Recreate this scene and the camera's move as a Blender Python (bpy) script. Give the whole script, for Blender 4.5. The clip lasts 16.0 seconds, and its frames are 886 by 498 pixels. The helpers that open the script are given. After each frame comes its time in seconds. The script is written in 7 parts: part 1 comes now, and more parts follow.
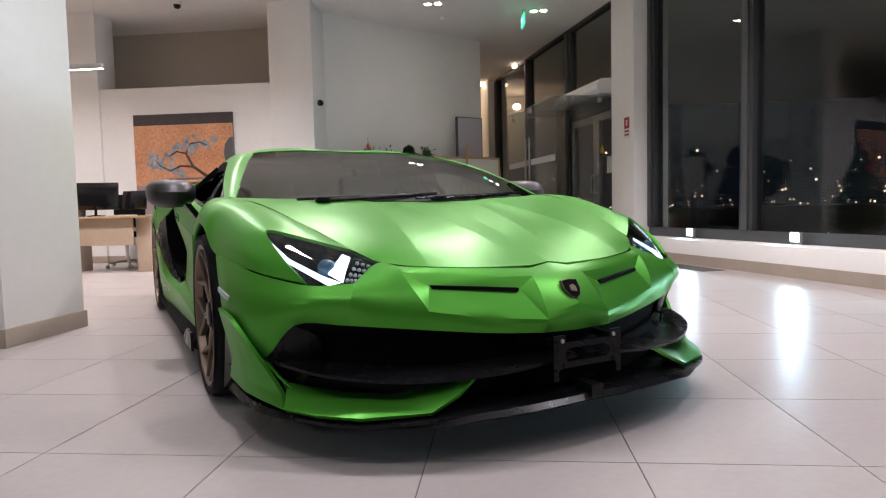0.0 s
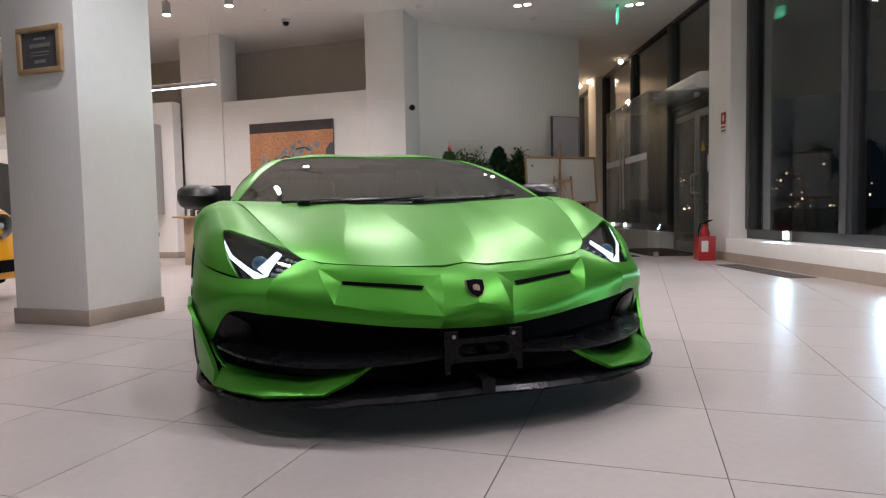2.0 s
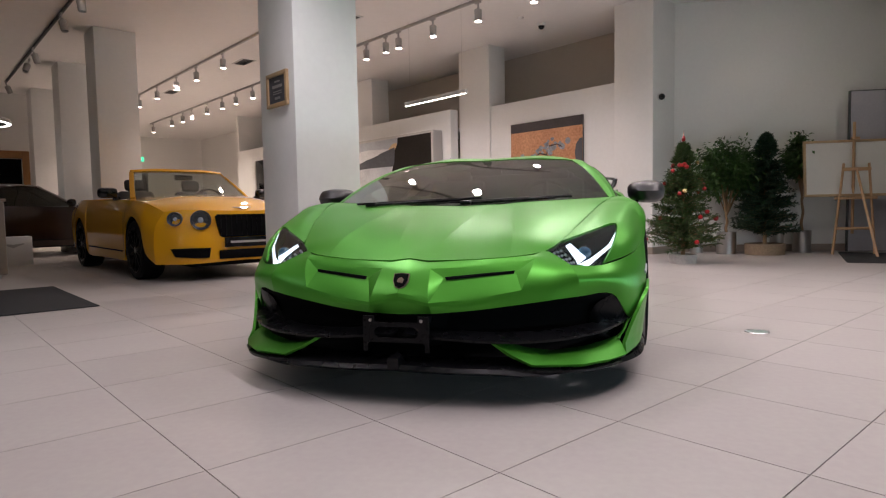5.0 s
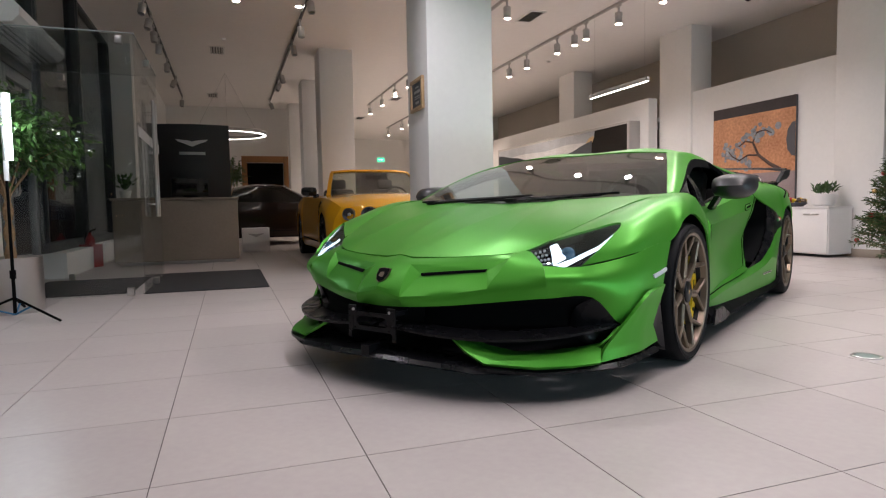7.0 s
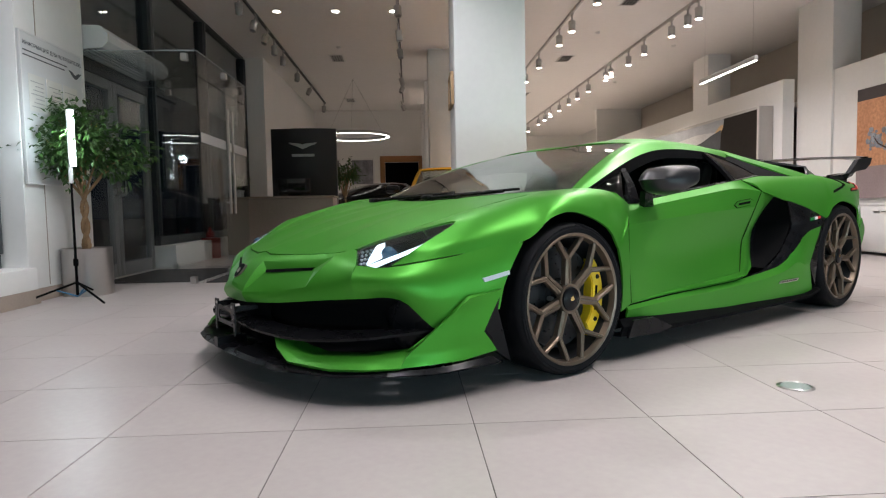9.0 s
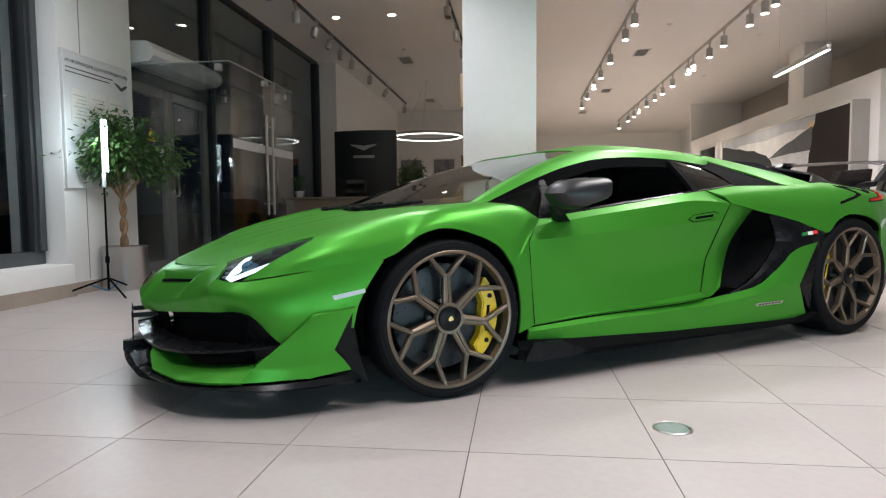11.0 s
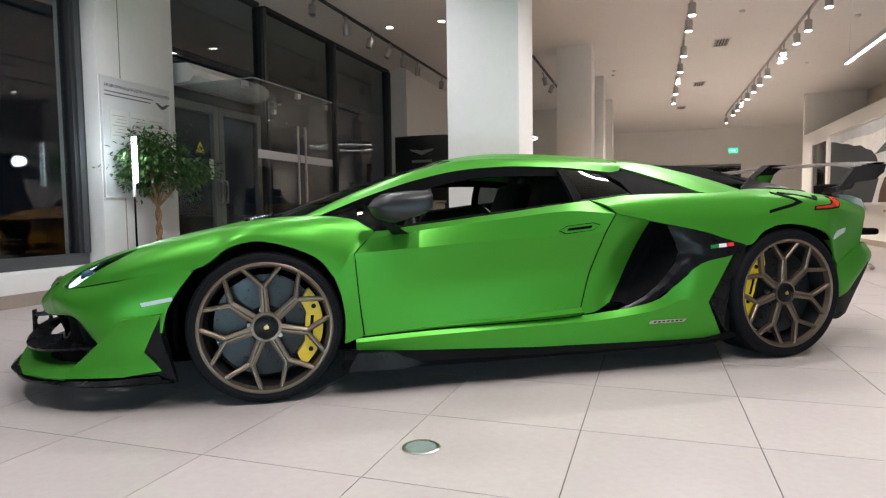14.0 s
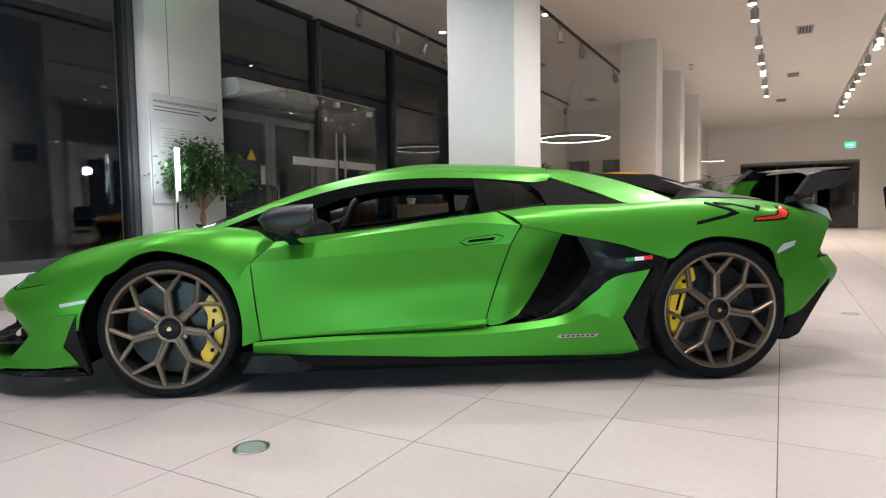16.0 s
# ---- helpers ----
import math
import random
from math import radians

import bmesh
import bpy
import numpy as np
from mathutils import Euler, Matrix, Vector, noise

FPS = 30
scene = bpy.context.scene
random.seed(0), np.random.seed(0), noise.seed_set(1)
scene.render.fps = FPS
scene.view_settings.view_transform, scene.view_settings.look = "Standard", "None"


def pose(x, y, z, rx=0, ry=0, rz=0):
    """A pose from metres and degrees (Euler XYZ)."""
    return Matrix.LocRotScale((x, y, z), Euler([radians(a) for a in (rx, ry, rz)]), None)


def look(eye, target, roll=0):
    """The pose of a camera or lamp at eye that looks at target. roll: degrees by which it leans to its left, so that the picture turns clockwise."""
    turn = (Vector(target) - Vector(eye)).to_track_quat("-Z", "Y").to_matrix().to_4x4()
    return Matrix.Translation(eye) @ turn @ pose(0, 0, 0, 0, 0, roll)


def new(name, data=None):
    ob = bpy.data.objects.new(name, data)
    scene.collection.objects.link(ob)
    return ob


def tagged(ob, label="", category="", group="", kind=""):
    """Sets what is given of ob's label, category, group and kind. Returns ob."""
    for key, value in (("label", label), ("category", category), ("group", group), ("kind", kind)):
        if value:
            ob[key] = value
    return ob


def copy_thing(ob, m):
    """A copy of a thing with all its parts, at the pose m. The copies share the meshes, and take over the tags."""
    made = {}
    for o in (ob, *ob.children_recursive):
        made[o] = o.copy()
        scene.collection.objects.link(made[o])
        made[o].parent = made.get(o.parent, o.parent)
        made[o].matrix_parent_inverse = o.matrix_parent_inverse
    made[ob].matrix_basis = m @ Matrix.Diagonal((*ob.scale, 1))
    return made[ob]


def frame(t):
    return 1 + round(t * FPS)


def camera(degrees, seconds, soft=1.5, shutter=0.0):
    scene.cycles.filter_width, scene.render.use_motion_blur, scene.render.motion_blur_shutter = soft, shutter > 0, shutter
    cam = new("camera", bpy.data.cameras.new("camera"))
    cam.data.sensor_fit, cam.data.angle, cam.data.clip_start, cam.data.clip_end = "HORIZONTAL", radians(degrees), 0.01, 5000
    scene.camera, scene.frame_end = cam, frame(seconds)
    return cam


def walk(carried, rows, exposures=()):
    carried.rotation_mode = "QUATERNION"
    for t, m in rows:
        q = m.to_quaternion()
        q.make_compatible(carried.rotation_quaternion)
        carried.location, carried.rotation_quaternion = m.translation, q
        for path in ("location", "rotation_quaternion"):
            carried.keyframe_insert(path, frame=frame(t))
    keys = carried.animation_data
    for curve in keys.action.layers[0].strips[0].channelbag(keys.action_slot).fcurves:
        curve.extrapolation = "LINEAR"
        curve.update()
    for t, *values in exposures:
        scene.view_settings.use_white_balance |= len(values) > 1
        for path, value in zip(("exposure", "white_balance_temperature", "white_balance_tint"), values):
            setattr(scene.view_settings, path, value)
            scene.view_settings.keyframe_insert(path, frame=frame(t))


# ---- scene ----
cam = camera(71.65, 16.0, soft=1.2)
PATH = [
    (0, (-1.2955, -2.6005, 0.7254), (-0.353, -0.841, 0.6001), -1.31),
    (0.5, (-1.1257, -2.6975, 0.7086), (-0.2553, -0.9011, 0.5848), -1.29),
    (1, (-0.9845, -2.8138, 0.6913), (-0.2257, -0.9672, 0.5726), -1.18),
    (1.5, (-0.8553, -2.9117, 0.7139), (-0.1987, -1.0263, 0.5962), -1.12),
    (2, (-0.6774, -3.0198, 0.7215), (-0.1322, -1.0991, 0.6041), -1.15),
    (2.5, (-0.5196, -3.1166, 0.713), (-0.0942, -1.166, 0.5946), -1.08),
    (3, (-0.3194, -3.2018, 0.7386), (-0.0569, -1.2227, 0.6187), -1.01),
    (3.5, (-0.08, -3.2667, 0.7391), (0.0215, -1.2728, 0.6195), -1.10),
    (4, (0.2174, -3.3462, 0.7606), (0.1257, -1.352, 0.6392), -1.13),
    (4.5, (0.4819, -3.361, 0.759), (0.1959, -1.3854, 0.6358), -1.01),
    (5, (0.7599, -3.3625, 0.74), (0.2553, -1.4312, 0.6157), -1.02),
    (5.2, (0.8747, -3.3664, 0.7543), (0.2858, -1.4592, 0.6287), -1.04),
    (7.3, (1.9298, -2.8834, 0.7331), (0.653, -1.3496, 0.6024), -1.13),
    (7.5, (2.0436, -2.8033, 0.7273), (0.723, -1.3071, 0.5953), -1.19),
    (8, (2.3023, -2.5695, 0.7227), (0.8776, -1.1722, 0.5893), -1.11),
    (8.2, (2.3931, -2.458, 0.7181), (0.9246, -1.1069, 0.5844), -1.14),
    (10.3, (3.0455, -1.3243, 0.7293), (1.3209, -0.3202, 0.5972), -0.66),
    (10.5, (3.0825, -1.2632, 0.7483), (1.3405, -0.2901, 0.6117), -0.60),
    (11, (3.1531, -1.1204, 0.7789), (1.3691, -0.226, 0.646), -0.56),
    (11.5, (3.2224, -0.9609, 0.797), (1.4031, -0.1407, 0.665), -0.69),
    (12, (3.3169, -0.7266, 0.7956), (1.4716, 0.0333, 0.6635), -0.80),
    (12.5, (3.4217, -0.5226, 0.7717), (1.5551, 0.1838, 0.642), -0.85),
    (13, (3.547, -0.3408, 0.7998), (1.6665, 0.328, 0.6721), -0.76),
    (13.5, (3.6265, -0.1538, 0.8313), (1.7238, 0.449, 0.703), -0.73),
    (14, (3.6607, 0.0841, 0.8203), (1.7316, 0.5964, 0.693), -0.80),
    (14.5, (3.7144, 0.2822, 0.8177), (1.7619, 0.6964, 0.6901), -0.76),
    (15, (3.7942, 0.5289, 0.8428), (1.8249, 0.8542, 0.7159), -0.82),
    (15.5, (3.85, 0.7882, 0.8551), (1.8696, 1.0369, 0.7289), -0.87),
    (16, (3.906, 1.0685, 0.8695), (1.9169, 1.2338, 0.7429), -0.79),
]
walk(cam, [(t, look(eye, target, roll)) for t, eye, target, roll in PATH], [(0, 0.16, 6420, 13), (1, 0.06, 6420, 13), (2, -0.08, 6450, 12), (5, -0.15, 6600, 14), (7.5, 0.0, 6420, 10), (10.5, 0.04, 6300, 5), (13, 0.08, 6350, 6), (16, 0.07, 6400, 7)])

# ---- world, exposure ----
world = bpy.data.worlds.new("night")
scene.world = world
world.use_nodes = True
world.node_tree.nodes["Background"].inputs[0].default_value = (0.010, 0.013, 0.020, 1)
world.node_tree.nodes["Background"].inputs[1].default_value = 0.35
scene.view_settings.exposure = 0.0

TURN = -33.7
BLD = pose(0, 0, 0, 0, 0, TURN)                      # building frame: u along the back wall, v into the depth
FAC = pose(5.59, 3.83, 0, 0, 0, 74.8)                # street front on the other side: x along it, y into the room
CEIL = 3.98


# ---- lamps ----
def lamp(kind, name, m, energy, color=(1, 1, 1), **more):
    data = bpy.data.lights.new(name, kind)
    data.energy, data.color = energy, color
    for key, value in more.items():
        if key == "size":
            data.shape, data.size, data.size_y = "RECTANGLE", value[0], value[1]
        elif key == "spot":
            data.spot_size, data.spot_blend = radians(value), 0.8
        elif key == "soft":
            data.shadow_soft_size = value
        elif key == "spread":
            data.spread = radians(value)
    ob = new(name, data)
    ob.matrix_world = m
    return ob


WARM, COOL, ICE = (1.0, 0.85, 0.73), (0.86, 0.93, 1.0), (0.55, 0.85, 1.0)
for v, u in ((2.64, -14.6), (2.64, -12.2), (4.48, -21.6), (4.48, -19.0), (4.48, -16.6), (4.48, -13.6), (4.48, -10.6)):
    lamp("AREA", "track_glow", BLD @ pose(u, v, CEIL - .25), 62, WARM, size=(0.5, 0.12), spread=118)

# ---- mesh helpers ----
def box(bm, x0, x1, y0, y1, z0, z1, bevel=0.0, m=None):
    vs = [bm.verts.new((x, y, z)) for z in (z0, z1) for y in (y0, y1) for x in (x0, x1)]
    fs = [bm.faces.new([vs[i] for i in f]) for f in ((0, 2, 3, 1), (4, 5, 7, 6), (0, 1, 5, 4), (2, 6, 7, 3), (0, 4, 6, 2), (1, 3, 7, 5))]
    if m is not None:
        bmesh.ops.transform(bm, matrix=m, verts=vs)
    if bevel:
        edges = list({e for f in fs for e in f.edges})
        bmesh.ops.bevel(bm, geom=edges, offset=bevel, segments=2, profile=0.5, affect="EDGES")
    return vs


def rod(bm, p0, p1, r0, r1=None, n=12, caps=True):
    r1 = r0 if r1 is None else r1
    p0, p1 = Vector(p0), Vector(p1)
    q = (p1 - p0).to_track_quat("Z", "Y").to_matrix()
    a = [bm.verts.new(p0 + q @ Vector((r0 * math.cos(2 * math.pi * i / n), r0 * math.sin(2 * math.pi * i / n), 0))) for i in range(n)]
    b = [bm.verts.new(p1 + q @ Vector((r1 * math.cos(2 * math.pi * i / n), r1 * math.sin(2 * math.pi * i / n), 0))) for i in range(n)]
    for i in range(n):
        bm.faces.new((a[i], a[(i + 1) % n], b[(i + 1) % n], b[i]))
    if caps:
        bm.faces.new(a[::-1]), bm.faces.new(b)


def tube(bm, pts, radii, n=8):
    pts = [Vector(p) for p in pts]
    rings = []
    for k, p in enumerate(pts):
        d = (pts[min(k + 1, len(pts) - 1)] - pts[max(k - 1, 0)]).normalized()
        q = d.to_track_quat("Z", "Y").to_matrix()
        r = radii[k] if isinstance(radii, (list, tuple)) else radii
        rings.append([bm.verts.new(p + q @ Vector((r * math.cos(2 * math.pi * i / n), r * math.sin(2 * math.pi * i / n), 0))) for i in range(n)])
    for a, b in zip(rings, rings[1:]):
        for i in range(n):
            bm.faces.new((a[i], a[(i + 1) % n], b[(i + 1) % n], b[i]))
    bm.faces.new(rings[0][::-1]), bm.faces.new(rings[-1])


def lathe(bm, profile, n=32, m=None, closed=False):
    """profile: rows of radius, height; turned round z."""
    rings = []
    for r, z in profile:
        rings.append([bm.verts.new((r * math.cos(2 * math.pi * i / n), r * math.sin(2 * math.pi * i / n), z)) for i in range(n)])
    pairs = list(zip(rings, rings[1:])) + ([(rings[-1], rings[0])] if closed else [])
    for a, b in pairs:
        for i in range(n):
            bm.faces.new((a[i], a[(i + 1) % n], b[(i + 1) % n], b[i]))
    if m is not None:
        bmesh.ops.transform(bm, matrix=m, verts=[v for ring in rings for v in ring])


def prism(bm, outline, z0, z1, m=None):
    """An outline of x, y drawn up from z0 to z1."""
    a = [bm.verts.new((x, y, z0)) for x, y in outline]
    b = [bm.verts.new((x, y, z1)) for x, y in outline]
    n = len(outline)
    for i in range(n):
        bm.faces.new((a[i], a[(i + 1) % n], b[(i + 1) % n], b[i]))
    bm.faces.new(a[::-1]), bm.faces.new(b)
    if m is not None:
        bmesh.ops.transform(bm, matrix=m, verts=a + b)


def mesh_of(name, bm, mat, smooth=None):
    bmesh.ops.recalc_face_normals(bm, faces=bm.faces)
    me = bpy.data.meshes.new(name)
    bm.to_mesh(me)
    bm.free()
    if mat is not None:
        me.materials.append(mat)
    if smooth is not None:
        me.shade_smooth()
        me.set_sharp_from_angle(angle=radians(smooth))
    return me


def part(name, bm, material, parent, label="", smooth=35, m=None):
    ob = new(name, mesh_of(name, bm, material, smooth))
    ob.parent = parent
    if m is not None:
        ob.matrix_basis = m
    return tagged(ob, label)


def solid(name, bm, material, m=None, label="", category="", group="", kind="", smooth=35):
    ob = new(name, mesh_of(name, bm, material, smooth))
    if m is not None:
        ob.matrix_basis = m
    return tagged(ob, label, category, group, kind)


def thing(name, m, label, category, group=""):
    ob = new(name)
    ob.empty_display_size = 0.1
    ob.matrix_basis = m
    return tagged(ob, label, category, group)


# ---- materials ----
def node_mat(name):
    mat = bpy.data.materials.new(name)
    mat.use_nodes = True
    nt = mat.node_tree
    return mat, nt, nt.nodes["Principled BSDF"]


def surf(name, color, rough=0.5, metal=0.0, vary=0.06, scale=3.0, bump=0.0, bump_scale=60.0, coat=0.0, spec=0.5, rand=0.0, rough_vary=0.08, island=False, tint=None):
    mat, nt, p = node_mat(name)
    geo = nt.nodes.new("ShaderNodeTexCoord")
    big = nt.nodes.new("ShaderNodeTexNoise")
    big.inputs["Scale"].default_value, big.inputs["Detail"].default_value = scale, 5
    fine = nt.nodes.new("ShaderNodeTexNoise")
    fine.inputs["Scale"].default_value, fine.inputs["Detail"].default_value = scale * 14, 3
    for tex in (big, fine):
        nt.links.new(geo.outputs["Object"], tex.inputs["Vector"])
    add = nt.nodes.new("ShaderNodeMath")
    add.operation = "ADD"
    nt.links.new(big.outputs["Fac"], add.inputs[0])
    nt.links.new(fine.outputs["Fac"], add.inputs[1])
    ramp = nt.nodes.new("ShaderNodeMapRange")
    ramp.inputs["From Min"].default_value, ramp.inputs["From Max"].default_value = 0.7, 1.3
    nt.links.new(add.outputs[0], ramp.inputs["Value"])
    mix = nt.nodes.new("ShaderNodeMix")
    mix.data_type = "RGBA"
    other = tint or color
    mix.inputs["A"].default_value = (*[c * (1 - vary) for c in color], 1)
    mix.inputs["B"].default_value = (*[min(1, c * (1 + vary)) for c in other], 1)
    nt.links.new(ramp.outputs[0], mix.inputs["Factor"])
    out = mix.outputs["Result"]
    if rand:
        if island:
            info = nt.nodes.new("ShaderNodeNewGeometry")
            source = info.outputs["Random Per Island"]
        else:
            info = nt.nodes.new("ShaderNodeObjectInfo")
            source = info.outputs["Random"]
        span = nt.nodes.new("ShaderNodeMapRange")
        span.inputs["To Min"].default_value, span.inputs["To Max"].default_value = 1 - rand, 1 + rand
        nt.links.new(source, span.inputs["Value"])
        hsv = nt.nodes.new("ShaderNodeHueSaturation")
        nt.links.new(span.outputs[0], hsv.inputs["Value"])
        nt.links.new(out, hsv.inputs["Color"])
        out = hsv.outputs["Color"]
    nt.links.new(out, p.inputs["Base Color"])
    rr = nt.nodes.new("ShaderNodeMapRange")
    rr.inputs["To Min"].default_value, rr.inputs["To Max"].default_value = max(0.0, rough - rough_vary), min(1.0, rough + rough_vary)
    nt.links.new(big.outputs["Fac"], rr.inputs["Value"])
    nt.links.new(rr.outputs[0], p.inputs["Roughness"])
    p.inputs["Metallic"].default_value = metal
    p.inputs["Specular IOR Level"].default_value = spec
    p.inputs["Coat Weight"].default_value = coat
    p.inputs["Coat Roughness"].default_value = 0.05
    if bump:
        grain = nt.nodes.new("ShaderNodeTexNoise")
        grain.inputs["Scale"].default_value, grain.inputs["Detail"].default_value = bump_scale, 4
        nt.links.new(geo.outputs["Object"], grain.inputs["Vector"])
        b = nt.nodes.new("ShaderNodeBump")
        b.inputs["Strength"].default_value, b.inputs["Distance"].default_value = bump, 0.01
        nt.links.new(grain.outputs["Fac"], b.inputs["Height"])
        nt.links.new(b.outputs[0], p.inputs["Normal"])
    return mat


def glow(name, color, strength):
    mat, nt, p = node_mat(name)
    p.inputs["Base Color"].default_value = (*color, 1)
    p.inputs["Emission Color"].default_value = (*color, 1)
    p.inputs["Emission Strength"].default_value = strength
    return mat


def pane(name, tint=(0.9, 0.95, 0.95), gloss=1.0, rough=0.0):
    mat, nt, p = node_mat(name)
    nt.nodes.remove(p)
    clear = nt.nodes.new("ShaderNodeBsdfTransparent")
    clear.inputs[0].default_value = (*tint, 1)
    shine = nt.nodes.new("ShaderNodeBsdfGlossy")
    shine.inputs["Roughness"].default_value = rough
    facing = nt.nodes.new("ShaderNodeLayerWeight")
    facing.inputs["Blend"].default_value = 0.5
    curve = nt.nodes.new("ShaderNodeMath")
    curve.operation = "POWER"
    curve.inputs[1].default_value = 4.0
    nt.links.new(facing.outputs["Facing"], curve.inputs[0])
    k = nt.nodes.new("ShaderNodeMath")
    k.operation, k.use_clamp = "MULTIPLY_ADD", True
    k.inputs[1].default_value, k.inputs[2].default_value = 0.8 * gloss, 0.045 * gloss
    nt.links.new(curve.outputs[0], k.inputs[0])
    mix = nt.nodes.new("ShaderNodeMixShader")
    nt.links.new(k.outputs[0], mix.inputs[0])
    nt.links.new(clear.outputs[0], mix.inputs[1])
    nt.links.new(shine.outputs[0], mix.inputs[2])
    nt.links.new(mix.outputs[0], nt.nodes["Material Output"].inputs["Surface"])
    return mat


WALL = surf("wall_paint", (0.82, 0.81, 0.79), 0.75, vary=0.02, scale=1.3, bump=0.08, bump_scale=180)
# beige set below the white walls: the niche's shade is put into the colour
NICHE = surf("niche_shaded_beige", (0.56, 0.51, 0.45), 0.8, vary=0.03, bump=0.06, bump_scale=160)
CEILING = surf("ceiling_paint", (0.82, 0.80, 0.78), 0.85, vary=0.02, scale=0.8, bump=0.05, bump_scale=120)
TILE = surf("floor_tile", (0.45, 0.402, 0.392), 0.34, vary=0.035, scale=2.2, rand=0.03, rough_vary=0.02, tint=(0.46, 0.425, 0.40), spec=.4)
TILES = surf("floor_tiles_far", (0.45, 0.402, 0.392), 0.34, vary=0.035, scale=2.2, rand=0.03, rough_vary=0.02, island=True, tint=(0.46, 0.425, 0.40), spec=.4)
GROUT = surf("grout", (0.10, 0.09, 0.08), 0.9, vary=0.1, scale=20)
BASE = surf("baseboard_stone", (0.36, 0.30, 0.25), 0.45, vary=0.08, scale=6)
FRAME = surf("window_frame_metal", (0.045, 0.048, 0.052), 0.45, metal=0.3, vary=0.08, scale=5)
FRAME_LIGHT = surf("grey_mullion", (0.24, 0.245, 0.25), 0.42, metal=0.4, vary=0.06, scale=5)
FRAME_MID = surf("grey_frame_cap", (0.085, 0.09, 0.095), 0.42, metal=0.3, vary=0.06, scale=5)
STEEL = surf("brushed_steel", (0.52, 0.51, 0.50), 0.30, metal=1.0, vary=0.02, scale=2, rough_vary=0.03)
CHROME = surf("chrome", (0.8, 0.8, 0.8), 0.08, metal=1.0, vary=0.02, rough_vary=0.02)
GLASS = pane("window_glass", (0.80, 0.84, 0.85), 1.1)
CLEAR = pane("door_glass", (0.95, 0.97, 0.97), .85)
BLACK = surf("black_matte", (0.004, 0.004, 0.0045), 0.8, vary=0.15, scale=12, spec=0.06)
WHITE = surf("white_laminate", (0.75, 0.74, 0.73), 0.4, vary=0.03, scale=4)

# ---- setting ----
def slab(name, x0, x1, y0, y1, z0, z1, mat, m=BLD, label="", bevel=0.0):
    bm = bmesh.new()
    box(bm, x0, x1, y0, y1, z0, z1, bevel)
    return solid(name, bm, mat, m, label, kind="structure", smooth=30)


def skirting(wall, x0, x1, y0, y1, h=0.11, out=0.012):
    bm = bmesh.new()
    box(bm, x0 - out, x1 + out, y0 - out, y1 + out, 0.0, h, 0.003)
    return part("baseboard", bm, BASE, wall)


def column(name, u0, u1, v0, v1):
    c = slab(name, u0, u1, v0, v1, 0.0, CEIL, WALL, BLD, "white painted square concrete column with a stone skirting", 0.006)
    skirting(c, u0, u1, v0, v1)
    return c


slab("floor", -27, 12, -6.5, 18, -0.25, -0.003, GROUT, BLD, "dark joint bed under the beige stone tiles")
slab("ceiling", -27, 12, -6.5, 18, CEIL, CEIL + 0.25, CEILING, BLD, "plain white plastered ceiling")
column("column_front", -3.112, -2.447, 0.307, 0.975)
column("column_hall", -10.02, -9.36, 0.307, 0.975)
column("column_hall_far", -13.1, -12.44, 0.307, 0.975)
column("column_hall_end", -16.5, -15.84, 0.307, 0.975)
column("column_back", -3.17, -2.49, 6.45, 7.15)
column("pier_back", -6.86, -6.0, 6.47, 6.93)
column("pier_partition", -10.6, -9.9, 6.425, 6.93)
TOP = 2.775
w = slab("wall_painting", -6.0, -3.17, 6.51, 6.71, 0, TOP, WALL, BLD, "white wall that carries the large painting")
skirting(w, -5.99, -3.18, 6.51, 6.71)
w = slab("wall_partition", -17.2, -6.86, 6.22, 6.42, 0, TOP + 0.03, WALL, BLD, "long white partition with a niche above it")
skirting(w, -17.2, -6.87, 6.22, 6.42)
slab("wall_niche_back", -17.2, -2.49, 7.75, 7.9, 0, CEIL, NICHE, BLD, "beige wall at the back of the niche, its shade put into the colour")
slab("wall_niche_floor", -17.2, -3.17, 6.95, 7.75, 2.45, 2.55, WALL, BLD, "floor of the high niche")
slab("wall_partition_end", -17.35, -17.2, 6.22, 7.9, 0, CEIL, WALL, BLD, "white end of the partition")
slab("wall_hall_side", -27, -17.35, 7.75, 7.9, 0, CEIL, WALL, BLD, "white wall along the far hall")
# far end of the hall, with a wide dark opening
slab("wall_end_left", -24.8, -24.6, 0.36, 1.545, 0, CEIL, WALL, BLD, "warm lit end wall of the hall")
slab("wall_end_right", -24.8, -24.6, 5.51, 7.75, 0, CEIL, WALL, BLD, "warm lit end wall of the hall")
slab("wall_end_over", -24.8, -24.6, 1.545, 5.51, 2.53, CEIL, WALL, BLD, "warm lit wall over the dark opening")
# the unlit room's darkness is painted: black back wall, dark floor
slab("wall_end_recess", -28.4, -28.2, 0.22, 7.75, 0, CEIL, BLACK, BLD, "black wall standing in for the darkness of the room behind the opening")
slab("floor_recess", -28.4, -24.85, 0.22, 7.75, -0.25, -0.002, GROUT, BLD, "floor behind the opening, coloured dark for the unlit room")
far = thing("glass_door", BLD @ pose(-24.66, 0, 0), "wide dark glazed sliding door with a steel handle", "door")
bm = bmesh.new()
box(bm, -.03, .08, 1.555, 5.50, 2.44, 2.52, .004)
part("header", bm, FRAME_LIGHT, far)
